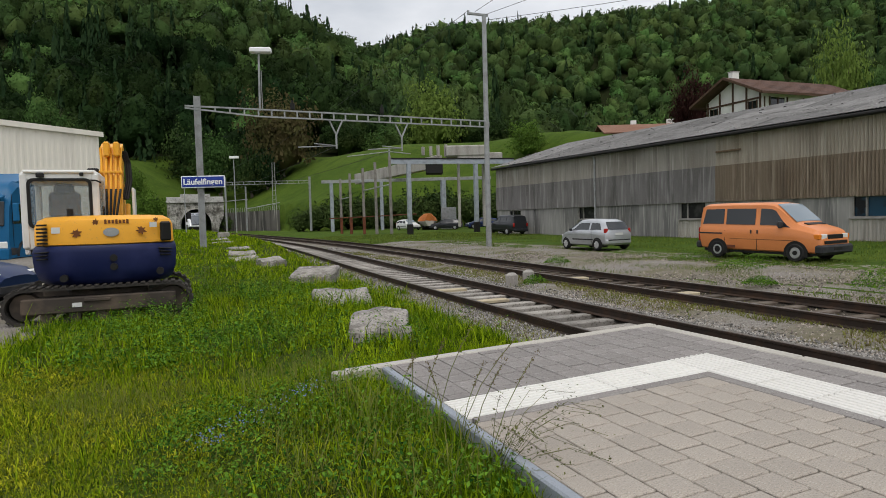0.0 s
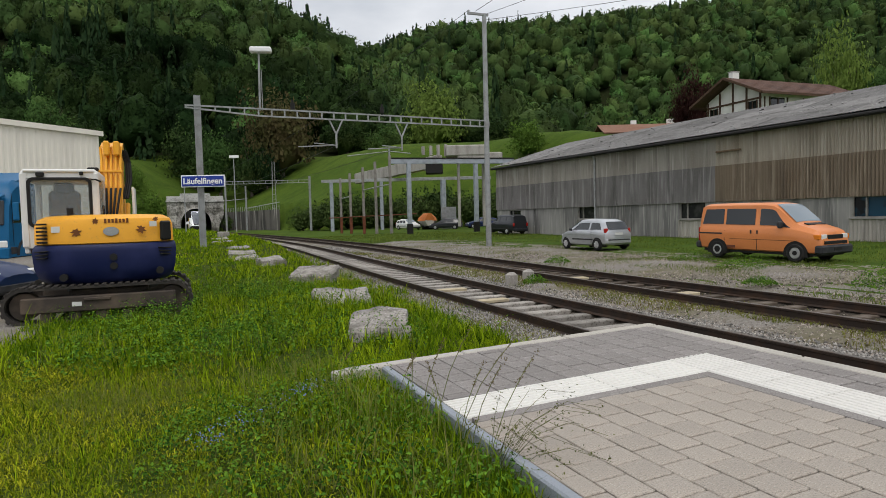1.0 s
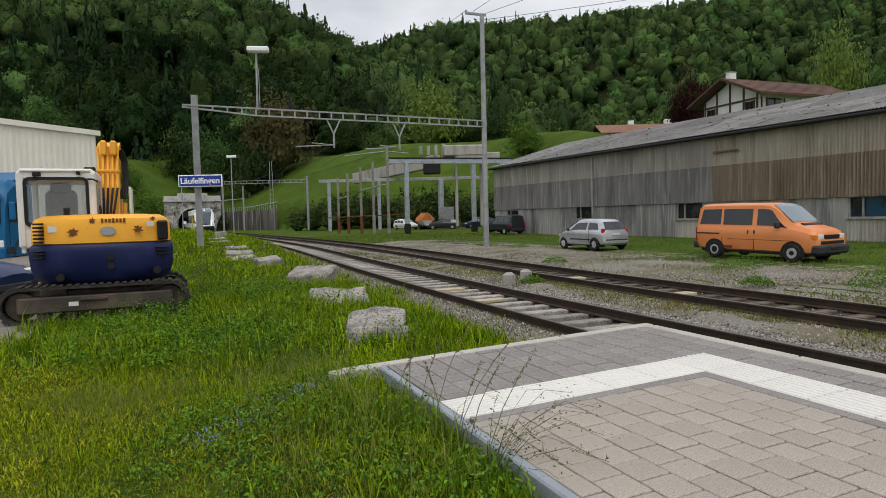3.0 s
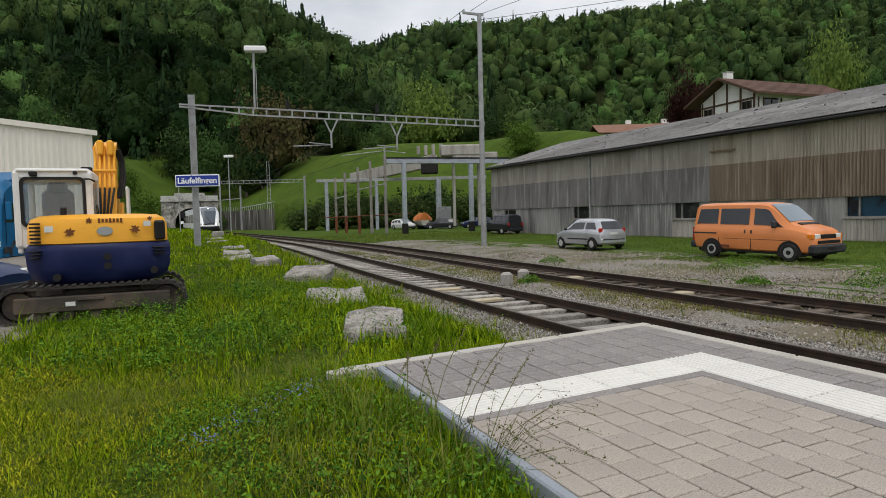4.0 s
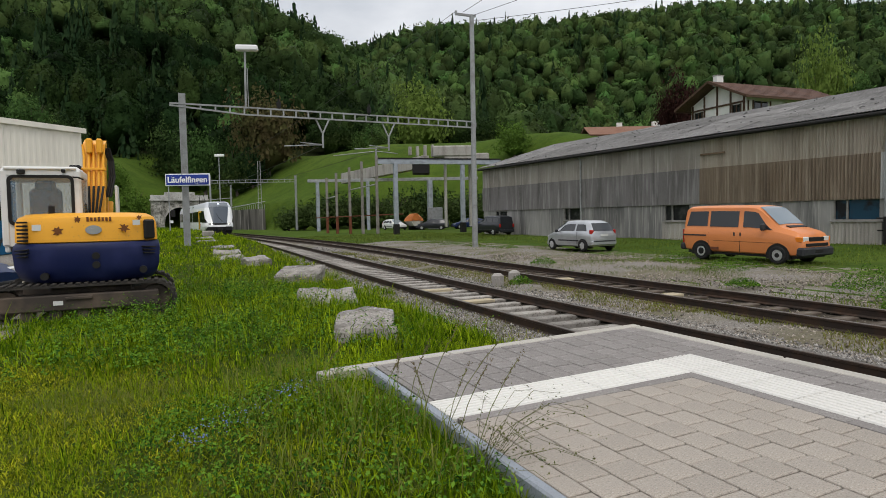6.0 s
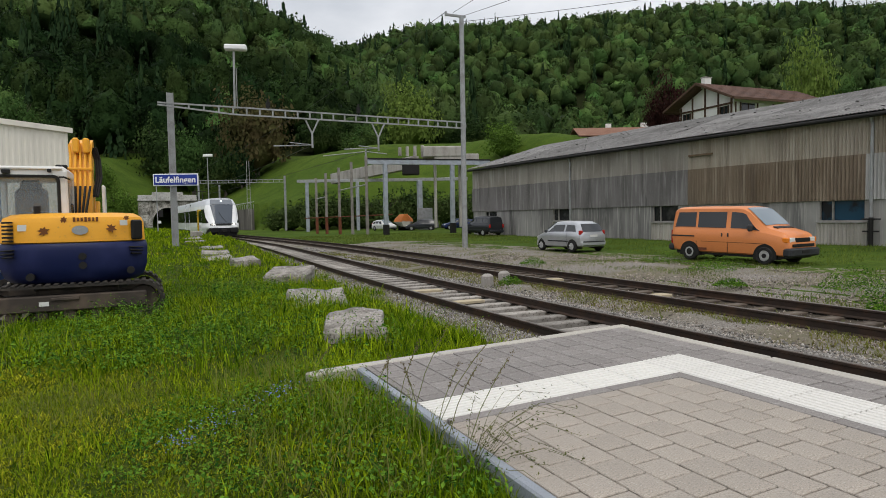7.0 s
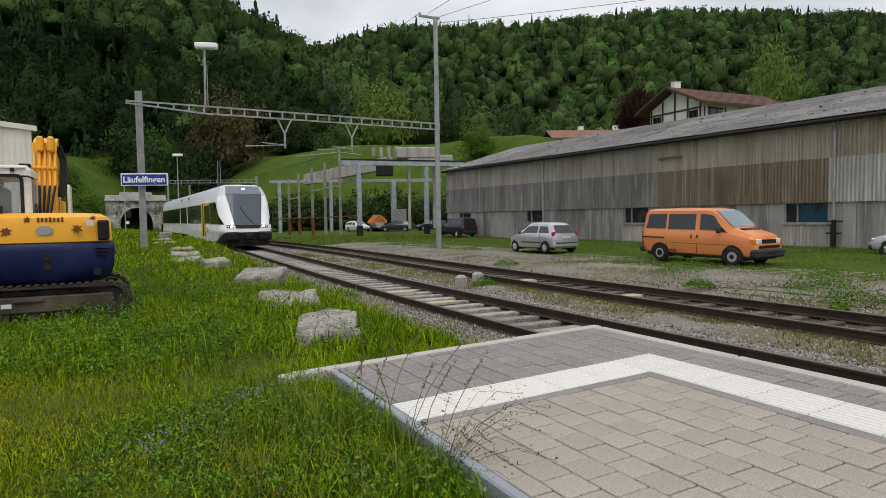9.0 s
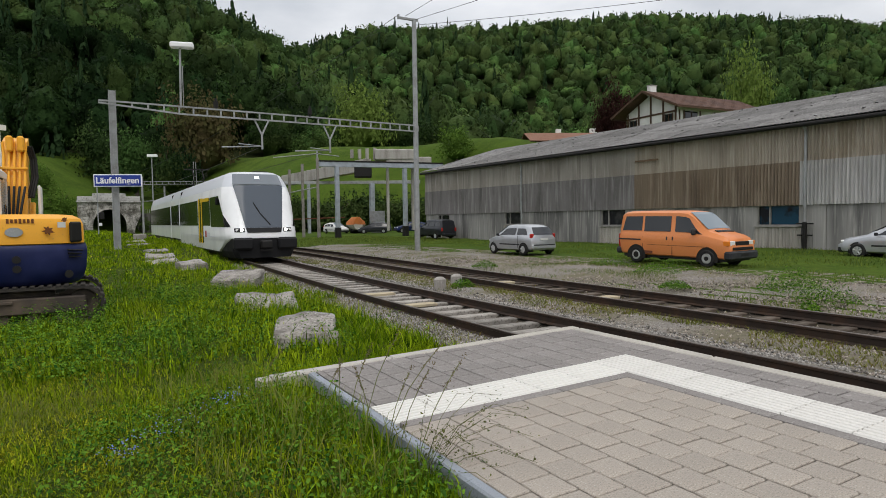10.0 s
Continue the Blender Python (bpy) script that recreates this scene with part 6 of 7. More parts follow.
part("windscreen", front_patch(1.38, 3.22, 0.76, 1.06, 0.035), TFRONT, front, "large dark raked windscreen", smooth=True)
part("windscreen_base", front_patch(1.18, 1.376, 0.7, 0.76, 0.035), TBLACK, front)
part("destination_display", front_patch(3.25, 3.72, 1.06, 0.98, 0.036), TPANEL, front)
part("display_text", front_patch(3.5, 3.62, 0.1, 0.1, 0.046, 3, 3), DISPL, front)
for sg in (-1, 1):
    hl = part("headlight_housing", Geo().sheet([[skin(sg * (0.8 + 0.4 * i / 6), 1.2 + 0.17 * j / 3, 0.012) for i in range(7)] for j in range(4)]), TBLACK, front)
    c0 = skin(sg * 0.92, 1.29, 0.03)
    part("headlight", Geo().tube(c0 + Vector((0, 0.05, 0)), c0 - Vector((0, 0.012, 0)), 0.065, n=14), HEADL, hl, "lit round headlight")
    c0 = skin(sg * 1.1, 1.29, 0.02)
    part("tail_lamp", Geo().tube(c0 + Vector((0, 0.05, 0)), c0 - Vector((0, 0.01, 0)), 0.06, n=12), LENS, hl)
    part("mirror", Geo().box((sg * 1.57, 2.0, 2.55), (0.12, 0.1, 0.32), bev=0.03), TBLACK, front)
    # side glazing, proud of the hull by a few millimetres
    x = sg * 1.506
    rows = []
    for j in range(9):
        z = 1.42 + 1.36 * j / 8
        y0 = 0.62 + nose(z) + 0.02
        rows.append([Vector((sg * 1.512, y0 + (4.12 - y0) * k / 4, z)) for k in range(5)])
        f0 = min(1.0, 0.86 + 0.045 * j)
        if j > 3:
            rows[-1] = [Vector((sg * 1.512, y0 + 0.11 * (j - 3) + (4.12 - y0 - 0.11 * (j - 3)) * k / 4, z)) for k in range(5)]
            rows[-1] = [rows[-1][0]] * 4 + rows[-1]
            continue
        for k in (3, 2, 1, 0):
            rows[-1].insert(0, skin(sg * half_w(z) * (f0 + (1 - f0) * k / 4), z, 0.014) + Vector((sg * 0.014, 0, 0)))
    part("cab_window", Geo().sheet(rows), TGLASS, front, "dark cab side window")
    for a, b in ((4.25, 6.4), (8.1, 15.5)):
        part("side_window", Geo().box((x, (a + b) / 2, 2.12), (0.014, b - a, 1.3), bev=0.004), TGLASS, front, "long dark window band")
    dr = part("door", Geo().box((x, 7.1, 1.72), (0.02, 1.5, 2.2), bev=0.005), TGLASS, front, "yellow framed sliding door")
    for y in (6.7, 7.5):
        part("door_frame", Geo().box((x + sg * 0.012, y, 1.72), (0.03, 0.15, 2.25), bev=0.01), TYELL, dr)
    part("door_stripe", Geo().box((x + sg * 0.012, 5.75, 2.72), (0.02, 2.5, 0.16)), TYELL, dr)
    part("logo", Geo().box((x, 5.6, 1.08), (0.012, 0.34, 0.3)), LOGO, front, "red square logo")
    for i in range(4):
        part("lettering_bar", Geo().box((x, 5.2 - 0.26 * i, 1.05), (0.012, 0.19, 0.2)), TRAINR, front)
    part("skirt_line", Geo().box((x, 9.0, 0.98), (0.01, 13.0, 0.02)), TRAINR, front)
part("wiper", Geo().path([skin(0.28, 1.5, 0.05), skin(-0.1, 2.0, 0.05), skin(-0.32, 2.45, 0.05)], 0.022, 6), DARKSTEEL, front, "black wiper")
part("coupler_box", Geo().loft([[Vector((sg_ * w, y, z)) for sg_, z in ((-0.9, 0.12), (0.9, 0.12), (1, 0.4), (1, 0.93), (-1, 0.93), (-1, 0.4))] for y, w in ((0.0, 1.1), (0.2, 1.28), (0.8, 1.4), (1.6, 1.44), (2.6, 1.44))]), TBLACK, front, "black front apron")
for sg in (-1, 1):
    part("buffer", Geo().box((sg * 0.92, -0.1, 0.72), (0.8, 0.34, 0.5), bev=0.08), TBLACK, front)
part("coupler", Geo().box((0, -0.2, 0.68), (0.46, 0.4, 0.34), bev=0.05).box((0, -0.26, 0.44), (0.5, 0.12, 0.06)).tube((0.1, -0.42, 0.7), (0.1, -0.3, 0.7), 0.09, n=12), DARKSTEEL, front, "dark centre coupler")
part("underframe", Geo().box((0, 8.5, 0.5), (2.6, 14, 0.55)), TBLACK, front)
part("roof_unit", Geo().box((0.6, 3.4, 3.86), (0.7, 0.9, 0.24), bev=0.05), DARKSTEEL, front)


def box_car(y0, y1, name, label):
    rows = []
    for y in (y0, y1):
        prof = [(z, half_w(z)) for z in [0.62, 1.0, 2.0, 2.75, 2.95, 3.15, 3.3, 3.45, 3.6, 3.7, 3.81]]
        rows.append([Vector((w, y, z)) for z, w in prof] + [Vector((-w, y, z)) for z, w in prof[::-1]])
    c = part(name, Geo().loft(rows), TRAINW, train, label, smooth=True)
    for sg in (-1, 1):
        part("side_window", Geo().box((sg * 1.506, (y0 + y1) / 2, 2.12), (0.014, y1 - y0 - 0.3, 1.3), bev=0.004), TGLASS, c, "long dark window band")
    part("roof", Geo().prism([(half_w(z) + 0.006, z + 0.004) for z in (3.16, 3.3, 3.45, 3.6, 3.7, 3.81)] + [(-half_w(z) - 0.006, z + 0.004) for z in (3.81, 3.7, 3.6, 3.45, 3.3, 3.16)], (0, y1 - y0, 0), (0, y0, 0)), TRAINR, c)
    part("underframe", Geo().box((0, (y0 + y1) / 2, 0.5), (2.6, y1 - y0 - 1, 0.55)), TBLACK, c)
    return c


part("bellows", Geo().box((0, 15.75, 2.1), (2.75, 0.35, 2.9), bev=0.05), TBLACK, train)
mid = box_car(15.9, 20.4, "power_module", "white middle power module with dark glazing")
part("bellows", Geo().box((0, 20.55, 2.1), (2.75, 0.35, 2.9), bev=0.05), TBLACK, train)
rear = box_car(20.7, 37.0, "rear_car", "white rear car with dark window band")
part("pantograph", Geo().path([Vector((-0.3, 18.6, 3.85)), Vector((-0.3, 17.6, 4.6)), Vector((-0.3, 18.5, 5.2))], 0.04, 6).path([Vector((0.3, 18.6, 3.85)), Vector((0.3, 17.6, 4.6)), Vector((0.3, 18.5, 5.2))], 0.04, 6).box((0, 18.5, 5.22), (1.6, 0.3, 0.06)), DARKSTEEL, mid, "raised pantograph")
for y in (2.6, 11.5, 17.0, 19.2, 25.0, 34.0):
    for sg in (-1, 1):
        part("wheel", Geo().tube((sg * 0.7, y, 0.39), (sg * 0.82, y, 0.39), 0.38, n=20), DARKSTEEL, train)


# ---- plants and stones ----
def raw_mesh(name, V, T, mat, smooth=False):
    """A triangle mesh straight from arrays."""
    me = bpy.data.meshes.new(name)
    V, T = np.asarray(V, np.float32), np.asarray(T, np.int32)
    me.vertices.add(len(V))
    me.vertices.foreach_set("co", V.ravel())
    me.loops.add(T.size)
    me.loops.foreach_set("vertex_index", T.ravel())
    me.polygons.add(len(T))
    me.polygons.foreach_set("loop_start", np.arange(0, T.size, 3, dtype=np.int32))
    me.update(calc_edges=True)
    me.materials.append(mat)
    if smooth:
        me.polygons.foreach_set("use_smooth", np.ones(len(T), bool))
    return me


def leaf_material(name, a, b, big=None, big_scale=0.08, clear=0.3, rough=0.6, cell=0.0):
    """Leaves: each between the colours a and b; big shifts whole patches; some light passes through."""
    m = bpy.data.materials.new(name)
    m.use_nodes = True
    n, l = m.node_tree.nodes, m.node_tree.links
    bs = n["Principled BSDF"]
    bs.inputs["Roughness"].default_value = rough
    bs.inputs["Specular IOR Level"].default_value = 0.02
    gi = n.new("ShaderNodeNewGeometry")
    mx = n.new("ShaderNodeMixRGB")
    mx.inputs[1].default_value, mx.inputs[2].default_value = (*a, 1), (*b, 1)
    l.new(gi.outputs["Random Per Island"], mx.inputs[0])
    out = mx.outputs[0]
    if big:
        co = n.new("ShaderNodeTexCoord")
        tx = n.new("ShaderNodeTexNoise")
        tx.inputs["Scale"].default_value, tx.inputs["Detail"].default_value = big_scale, 2.0
        l.new(co.outputs["Object"], tx.inputs["Vector"])
        ra = n.new("ShaderNodeMapRange")
        ra.inputs[1].default_value, ra.inputs[2].default_value = 0.42, 0.62
        ra.inputs[4].default_value = 0.6
        l.new(tx.outputs["Fac"], ra.inputs[0])
        m2 = n.new("ShaderNodeMixRGB")
        m2.inputs[2].default_value = (*big, 1)
        l.new(out, m2.inputs[1])
        l.new(ra.outputs[0], m2.inputs[0])
        out = m2.outputs[0]
    if cell:
        # every tree its own shade of green
        co = n.new("ShaderNodeTexCoord")
        vo = n.new("ShaderNodeTexVoronoi")
        vo.inputs["Scale"].default_value = cell
        l.new(co.outputs["Object"], vo.inputs["Vector"])
        sp = n.new("ShaderNodeSeparateColor")
        l.new(vo.outputs["Color"], sp.inputs[0])
        hs_ = n.new("ShaderNodeHueSaturation")
        hs_.inputs["Saturation"].default_value = 0.97
        for src, sock, lo, hi in ((0, "Value", 0.62, 1.5), (1, "Hue", 0.478, 0.512)):
            mr = n.new("ShaderNodeMapRange")
            mr.inputs[3].default_value, mr.inputs[4].default_value = lo, hi
            l.new(sp.outputs[src], mr.inputs[0])
            l.new(mr.outputs[0], hs_.inputs[sock])
        l.new(out, hs_.inputs["Color"])
        out = hs_.outputs[0]
    if cell:
        bt = n.new("ShaderNodeTexNoise")
        bt.inputs["Scale"].default_value, bt.inputs["Detail"].default_value = 1.3, 4.0
        l.new(co.outputs["Object"], bt.inputs["Vector"])
        bp = n.new("ShaderNodeBump")
        bp.inputs["Strength"].default_value, bp.inputs["Distance"].default_value = 0.9, 0.6
        l.new(bt.outputs["Fac"], bp.inputs["Height"])
        l.new(bp.outputs[0], bs.inputs["Normal"])
    l.new(out, bs.inputs["Base Color"])
    tr = n.new("ShaderNodeBsdfTranslucent")
    l.new(out, tr.inputs["Color"])
    ms = n.new("ShaderNodeMixShader")
    ms.inputs[0].default_value = clear
    l.new(bs.outputs[0], ms.inputs[1])
    l.new(tr.outputs[0], ms.inputs[2])
    l.new(ms.outputs[0], n["Material Output"].inputs["Surface"])
    return m


BLADE = leaf_material("grass_blade", (0.01, 0.042, 0.002), (0.38, 0.5, 0.014), (0.04, 0.115, 0.004), 0.9, 0.14)
TURF = leaf_material("short_turf_blade", (0.04, 0.075, 0.003), (0.5, 0.5, 0.026), (0.14, 0.21, 0.008), 1.6, 0.12)
BLADEY = leaf_material("rough_yard_grass", (0.04, 0.075, 0.012), (0.2, 0.25, 0.045), (0.1, 0.12, 0.03), 0.5, 0.14)
BLADE2 = leaf_material("dry_grass_blade", (0.22, 0.22, 0.06), (0.15, 0.21, 0.03), None, clear=0.3)
BLADE3 = leaf_material("ochre_low_growth", (0.14, 0.1, 0.035), (0.2, 0.23, 0.045), (0.12, 0.15, 0.03), 0.9, clear=0.2)
WEED = leaf_material("weed_leaf", (0.01, 0.055, 0.007), (0.15, 0.28, 0.028), None, clear=0.2)
WIRY = leaf_material("olive_weed_leaf", (0.07, 0.085, 0.025), (0.15, 0.15, 0.045), None, clear=0.2)
CROWN = leaf_material("deciduous_leaf", (0.019, 0.038, 0.011), (0.042, 0.077, 0.021), (0.068, 0.112, 0.028), 0.03, 0.1, cell=0.085)
# darker copy of the deciduous leaf: the lower slope's deep shade as colour
CROWN_SHADE = leaf_material("shade_deciduous_leaf", (0.005, 0.014, 0.004), (0.014, 0.031, 0.008), (0.034, 0.064, 0.014), 0.02, 0.08, cell=0.085)
CROWN2 = leaf_material("light_green_leaf", (0.045, 0.096, 0.023), (0.08, 0.15, 0.037), (0.056, 0.115, 0.026), 0.1, 0.15, cell=0.085)
CROWN5 = leaf_material("fresh_spring_leaf", (0.1, 0.155, 0.03), (0.18, 0.25, 0.055), None, clear=0.3)
CROWN6 = leaf_material("young_green_leaf", (0.06, 0.115, 0.018), (0.12, 0.2, 0.032), None, clear=0.25)
CROWN3 = leaf_material("copper_leaf", (0.022, 0.01, 0.009), (0.042, 0.018, 0.014), None, clear=0.12)
CROWN4 = leaf_material("brown_budding_leaf", (0.07, 0.056, 0.024), (0.105, 0.085, 0.04), (0.07, 0.08, 0.026), 0.3, 0.2)
CONIF = leaf_material("conifer_needles", (0.012, 0.03, 0.012), (0.03, 0.055, 0.02), None, clear=0.1)
BARK = material("bark", (0.11, 0.09, 0.07), 0.95, vary=((6.0, (0.06, 0.05, 0.04), 0.45, 0.7, (1, 1, 0.2)),), bump=0.6)
nr = np.random.RandomState(7)


def heights(P):
    return np.array([on_bed(x, y) if x > track_1(y) - 2.5 and x < 14 else land(x, y) for x, y in P])


def blades(P, Z, h, w, lean, R):
    """Bent tapering blades of grass at the points P."""
    n = len(P)
    a = R.uniform(0, 2 * np.pi, n)
    f = R.uniform(0, 2 * np.pi, n)
    side = np.stack([np.cos(f), np.sin(f), np.zeros(n)], 1) * (w * 0.5)[:, None]
    out = np.stack([np.cos(a), np.sin(a), np.zeros(n)], 1) * (h * lean)[:, None]
    b = np.concatenate([P, Z[:, None]], 1)
    up_ = np.zeros((n, 3))
    up_[:, 2] = 1
    m = b + up_ * (h * 0.55)[:, None] + out * 0.3
    t = b + up_ * (h * (1 - 0.35 * lean ** 2))[:, None] + out
    V = np.stack([b - side, b + side, m - side * 0.8, m + side * 0.8, t], 1).reshape(-1, 3)
    k = np.arange(n)[:, None] * 5
    T = np.concatenate([k + [0, 1, 3], k + [0, 3, 2], k + [2, 3, 4]], 0)
    return V, T


def nz(P, s, o=0.0):
    return np.array([noise.noise((x * s, y * s, o)) for x, y in P])


def scatter(x0, x1, y0, y1, per, R):
    n = int((x1 - x0) * (y1 - y0) * per)
    return np.stack([R.uniform(x0, x1, n), R.uniform(y0, y1, n)], 1)


def in_view(P, margin=0.06):
    u = P[:, 0] * math.cos(HEAD) - P[:, 1] * math.sin(HEAD)
    v = P[:, 0] * math.sin(HEAD) + P[:, 1] * math.cos(HEAD)
    s = u / np.maximum(v, 0.1)
    return (v > 2.2) & (s > -0.72 - margin - 0.3 / np.maximum(v, 1)) & (s < 0.93 + margin)


def bare(P):
    """Where the platform, the yard, the crawlers or the blocks leave no room."""
    x, y = P[:, 0], P[:, 1]
    plat = (x > 1.385) & (y < 4.78)
    mach = (np.abs(x - ex + 0.15) < 1.5) & (np.abs(y - ey) < 1.32)
    yrd = (x < -2.3 - 0.06 * np.where(y < 11, (y - 11) ** 2, 0)) & (y > 9.4) & (y < 32)
    track = x > np.array([track_1(q) - 0.87 + 0.3 * noise.noise((p * 0.9, q * 0.9, 2.0)) for p, q in zip(x, y)])
    return plat | mach | yrd | track


sets, turf = [], []
for x0, x1, y0, y1, per, w, hs in ((-3.2, 3.4, 2.0, 6.5, 3500, 0.0064, 0.62), (-5.5, 4.3, 6.5, 13.5, 750, 0.013, 0.85), (-7.0, 4.8, 13.5, 24, 300, 0.015, 0.85), (-9, 5.6, 24, 46, 110, 0.022, 0.85), (-10, 6, 46, 110, 12, 0.07, 1.3)):
    P = scatter(x0, x1, y0, y1, per, nr)
    P = P[in_view(P)]
    P = P[~bare(P)]
    big = nz(P, 0.55, 1.0)
    P = P[nr.random_sample(len(P)) < np.clip(0.9 + 0.8 * big, 0.35, 1)]
    big = nz(P, 0.55, 1.0)
    tall = 0.115 + 0.11 * np.clip(big + 0.25, 0, 1) + 0.05 * nz(P, 2.2, 4.0)
    # longer by the kerb and the blocks, cut short on the left near the yard
    tall += 0.02 * np.clip(1 - np.abs(P[:, 0] - 1.1) / 0.8, 0, 1) * (P[:, 1] < 5.2)
    tall += 0.06 * np.clip(1 - np.abs(P[:, 0] - 2.8) / 1.8, 0, 1) * (P[:, 1] > 5)
    cut = np.clip((1.0 - 0.1 * (P[:, 1] - 3) - P[:, 0]) / 0.8, 0, 1) * np.clip((9.5 - P[:, 1]) / 2.5, 0, 1)
    cut = np.clip(cut + 0.9 * nz(P, 1.3, 12.0) * (cut > 0.02), 0, 1)
    tall *= 1 - 0.62 * cut
    h = np.maximum(0.05, tall * nr.uniform(0.55, 1.25, len(P))) * hs
    # gather the blades into tufts of uneven height
    k = max(1, len(P) // 16)
    ctr, grow = P[nr.randint(0, len(P), k)], nr.uniform(0.4, 1.75, k)
    own = nr.randint(0, k, len(P))
    loose = nr.random_sample(len(P)) < 0.3
    spread = (0.03 + 2.2 * w) * nr.normal(size=P.shape)
    P = np.where(loose[:, None], P, ctr[own] + spread)
    h = np.where(loose, h * 0.8, h * grow[own])
    ok = ~bare(P)
    P, h = P[ok], h[ok]
    # mown turf: short, yellowish and bent over
    cut = np.clip((0.75 - 0.1 * (P[:, 1] - 3) - P[:, 0]) / 0.8, 0, 1) * np.clip((9.0 - P[:, 1]) / 2.0, 0, 1)
    low = nr.random_sample(len(P)) < np.clip(cut * 0.95 + 1.3 * nz(P, 1.1, 12.0) * (cut > 0.02), 0, 0.93)
    h = np.where(low, np.minimum(h * 0.6, nr.uniform(0.025, 0.075, len(P))), h)
    lean = np.where(low, nr.uniform(0.5, 1.1, len(P)), nr.uniform(0.15, 0.85, len(P)))
    Z, wd = heights(P) - 0.01, w * nr.uniform(0.7, 1.4, len(P))
    for dest, sel in ((sets, ~low), (turf, low)):
        if sel.any():
            dest.append(blades(P[sel], Z[sel], h[sel], wd[sel], lean[sel], nr))


# short dense turf on the mown side
P = scatter(-3.2, 1.25, 2.0, 8.0, 2600, nr)
P = P[in_view(P)]
P = P[~bare(P)]
P = P[nr.random_sample(len(P)) < np.clip((1.5 - 0.1 * (P[:, 1] - 3) - P[:, 0]) / 1.6 + 0.5 * nz(P, 1.4, 21.0), 0.1, 1)]
turf.append(blades(P, heights(P) - 0.005, nr.uniform(0.015, 0.06, len(P)), nr.uniform(0.005, 0.01, len(P)), nr.uniform(0.4, 1.1, len(P)), nr))

# a thick fringe along the kerb and before the edging's end
P = np.concatenate([scatter(1.02, 1.38, 2.0, 4.7, 750, nr), scatter(0.85, 1.45, 4.25, 4.6, 500, nr)])
P = P[~bare(P)]
P = P[nz(P, 2.4, 17.0) > -0.25]
sets.append(blades(P, heights(P) - 0.01, nr.uniform(0.05, 0.2, len(P)) * (0.8 + 0.7 * np.clip(nz(P, 2.4, 17.0), 0, 1)), nr.uniform(0.005, 0.009, len(P)), nr.uniform(0.2, 0.8, len(P)), nr))


def join(sets):
    V, T, k = [], [], 0
    for v, t in sets:
        V.append(v)
        T.append(t + k)
        k += len(v)
    return np.concatenate(V), np.concatenate(T)


tagged(new("grass", raw_mesh("grass", *join(sets), BLADE)), "lush long green grass beside the track", "grass", kind="stuff")
tagged(new("turf", raw_mesh("turf", *join(turf), TURF)), "short yellowish mown turf", "grass", kind="stuff")
# dry stalks between the green
P = np.concatenate([scatter(-3.2, 1.3, 2.2, 7, 260, nr), scatter(0.95, 1.38, 2.1, 4.6, 130, nr), scatter(-5, 4.2, 7, 16, 60, nr), np.stack([nr.normal(-0.46, 0.4, 1500), nr.normal(6.1, 0.3, 1500)], 1)])
P = P[in_view(P)]
P = P[~bare(P)]
keep = nz(P, 0.8, 9.0) > -0.05
P = P[keep]
V, T = blades(P, heights(P), nr.uniform(0.06, 0.3, len(P)) * np.where((P[:, 0] < 0.4) & (P[:, 1] < 8), 0.3, 1.0), nr.uniform(0.005, 0.009, len(P)), nr.uniform(0.1, 0.9, len(P)), nr)
tagged(new("dry_grass", raw_mesh("dry_grass", V, T, BLADE2)), "pale dry grass stalks among the green", "grass", kind="stuff")
# thin dry growth between and beside the tracks
P = np.concatenate([scatter(7.95, 8.95, 3.5, 34, 560, nr), scatter(3.6, 5.4, 4.9, 30, 260, nr), scatter(10.75, 12.7, 4, 34, 420, nr), scatter(8.0, 11.2, 3, 26, 25, nr), scatter(12.4, 17, 5, 30, 50, nr)])
P = P[in_view(P)]
P = P[nz(P, 0.7, 14.0) > -0.2]
V, T = blades(P, np.array([on_bed(*q) for q in P]) - 0.005, nr.uniform(0.02, 0.1, len(P)), nr.uniform(0.008, 0.018, len(P)), nr.uniform(0.4, 1.1, len(P)), nr)
tagged(new("dry_grass", raw_mesh("dry_grass", V, T, BLADE3)), "thin brownish growth on the ballast between the tracks", "grass", kind="stuff")
# grass in tufts on the yard and along the warehouse
sets = []
for x0, x1, y0, y1, per, w, lo in ((12.2, 16.8, 5, 45, 40, 0.014, 0.0), (16.8, 22, 5, 45, 75, 0.015, 0.02), (22, 31.2, 6, 58, 42, 0.018, -0.25), (12, 27, 45, 66, 30, 0.035, -0.5), (13.6, 20, 12, 19.5, 130, 0.012, -0.02), (7.6, 8.4, 4, 40, 40, 0.012, 0.15), (11.0, 12.4, 5, 40, 40, 0.013, 0.0)):
    P = scatter(x0, x1, y0, y1, per, nr)
    P = P[in_view(P)]
    P = P[nz(P, 0.45, 3.0) > lo]
    h = nr.uniform(0.04, 0.15, len(P)) * (0.8 + 0.8 * np.clip(nz(P, 0.45, 3.0) - lo, 0, 1))
    sets.append(blades(P, np.maximum(heights(P), -0.27) - 0.01, h, w * nr.uniform(0.7, 1.4, len(P)), nr.uniform(0.2, 0.8, len(P)), nr))
tagged(new("yard_grass", raw_mesh("yard_grass", *join(sets), BLADEY)), "rough grass tufts growing through the gravel yard", "grass", kind="stuff")


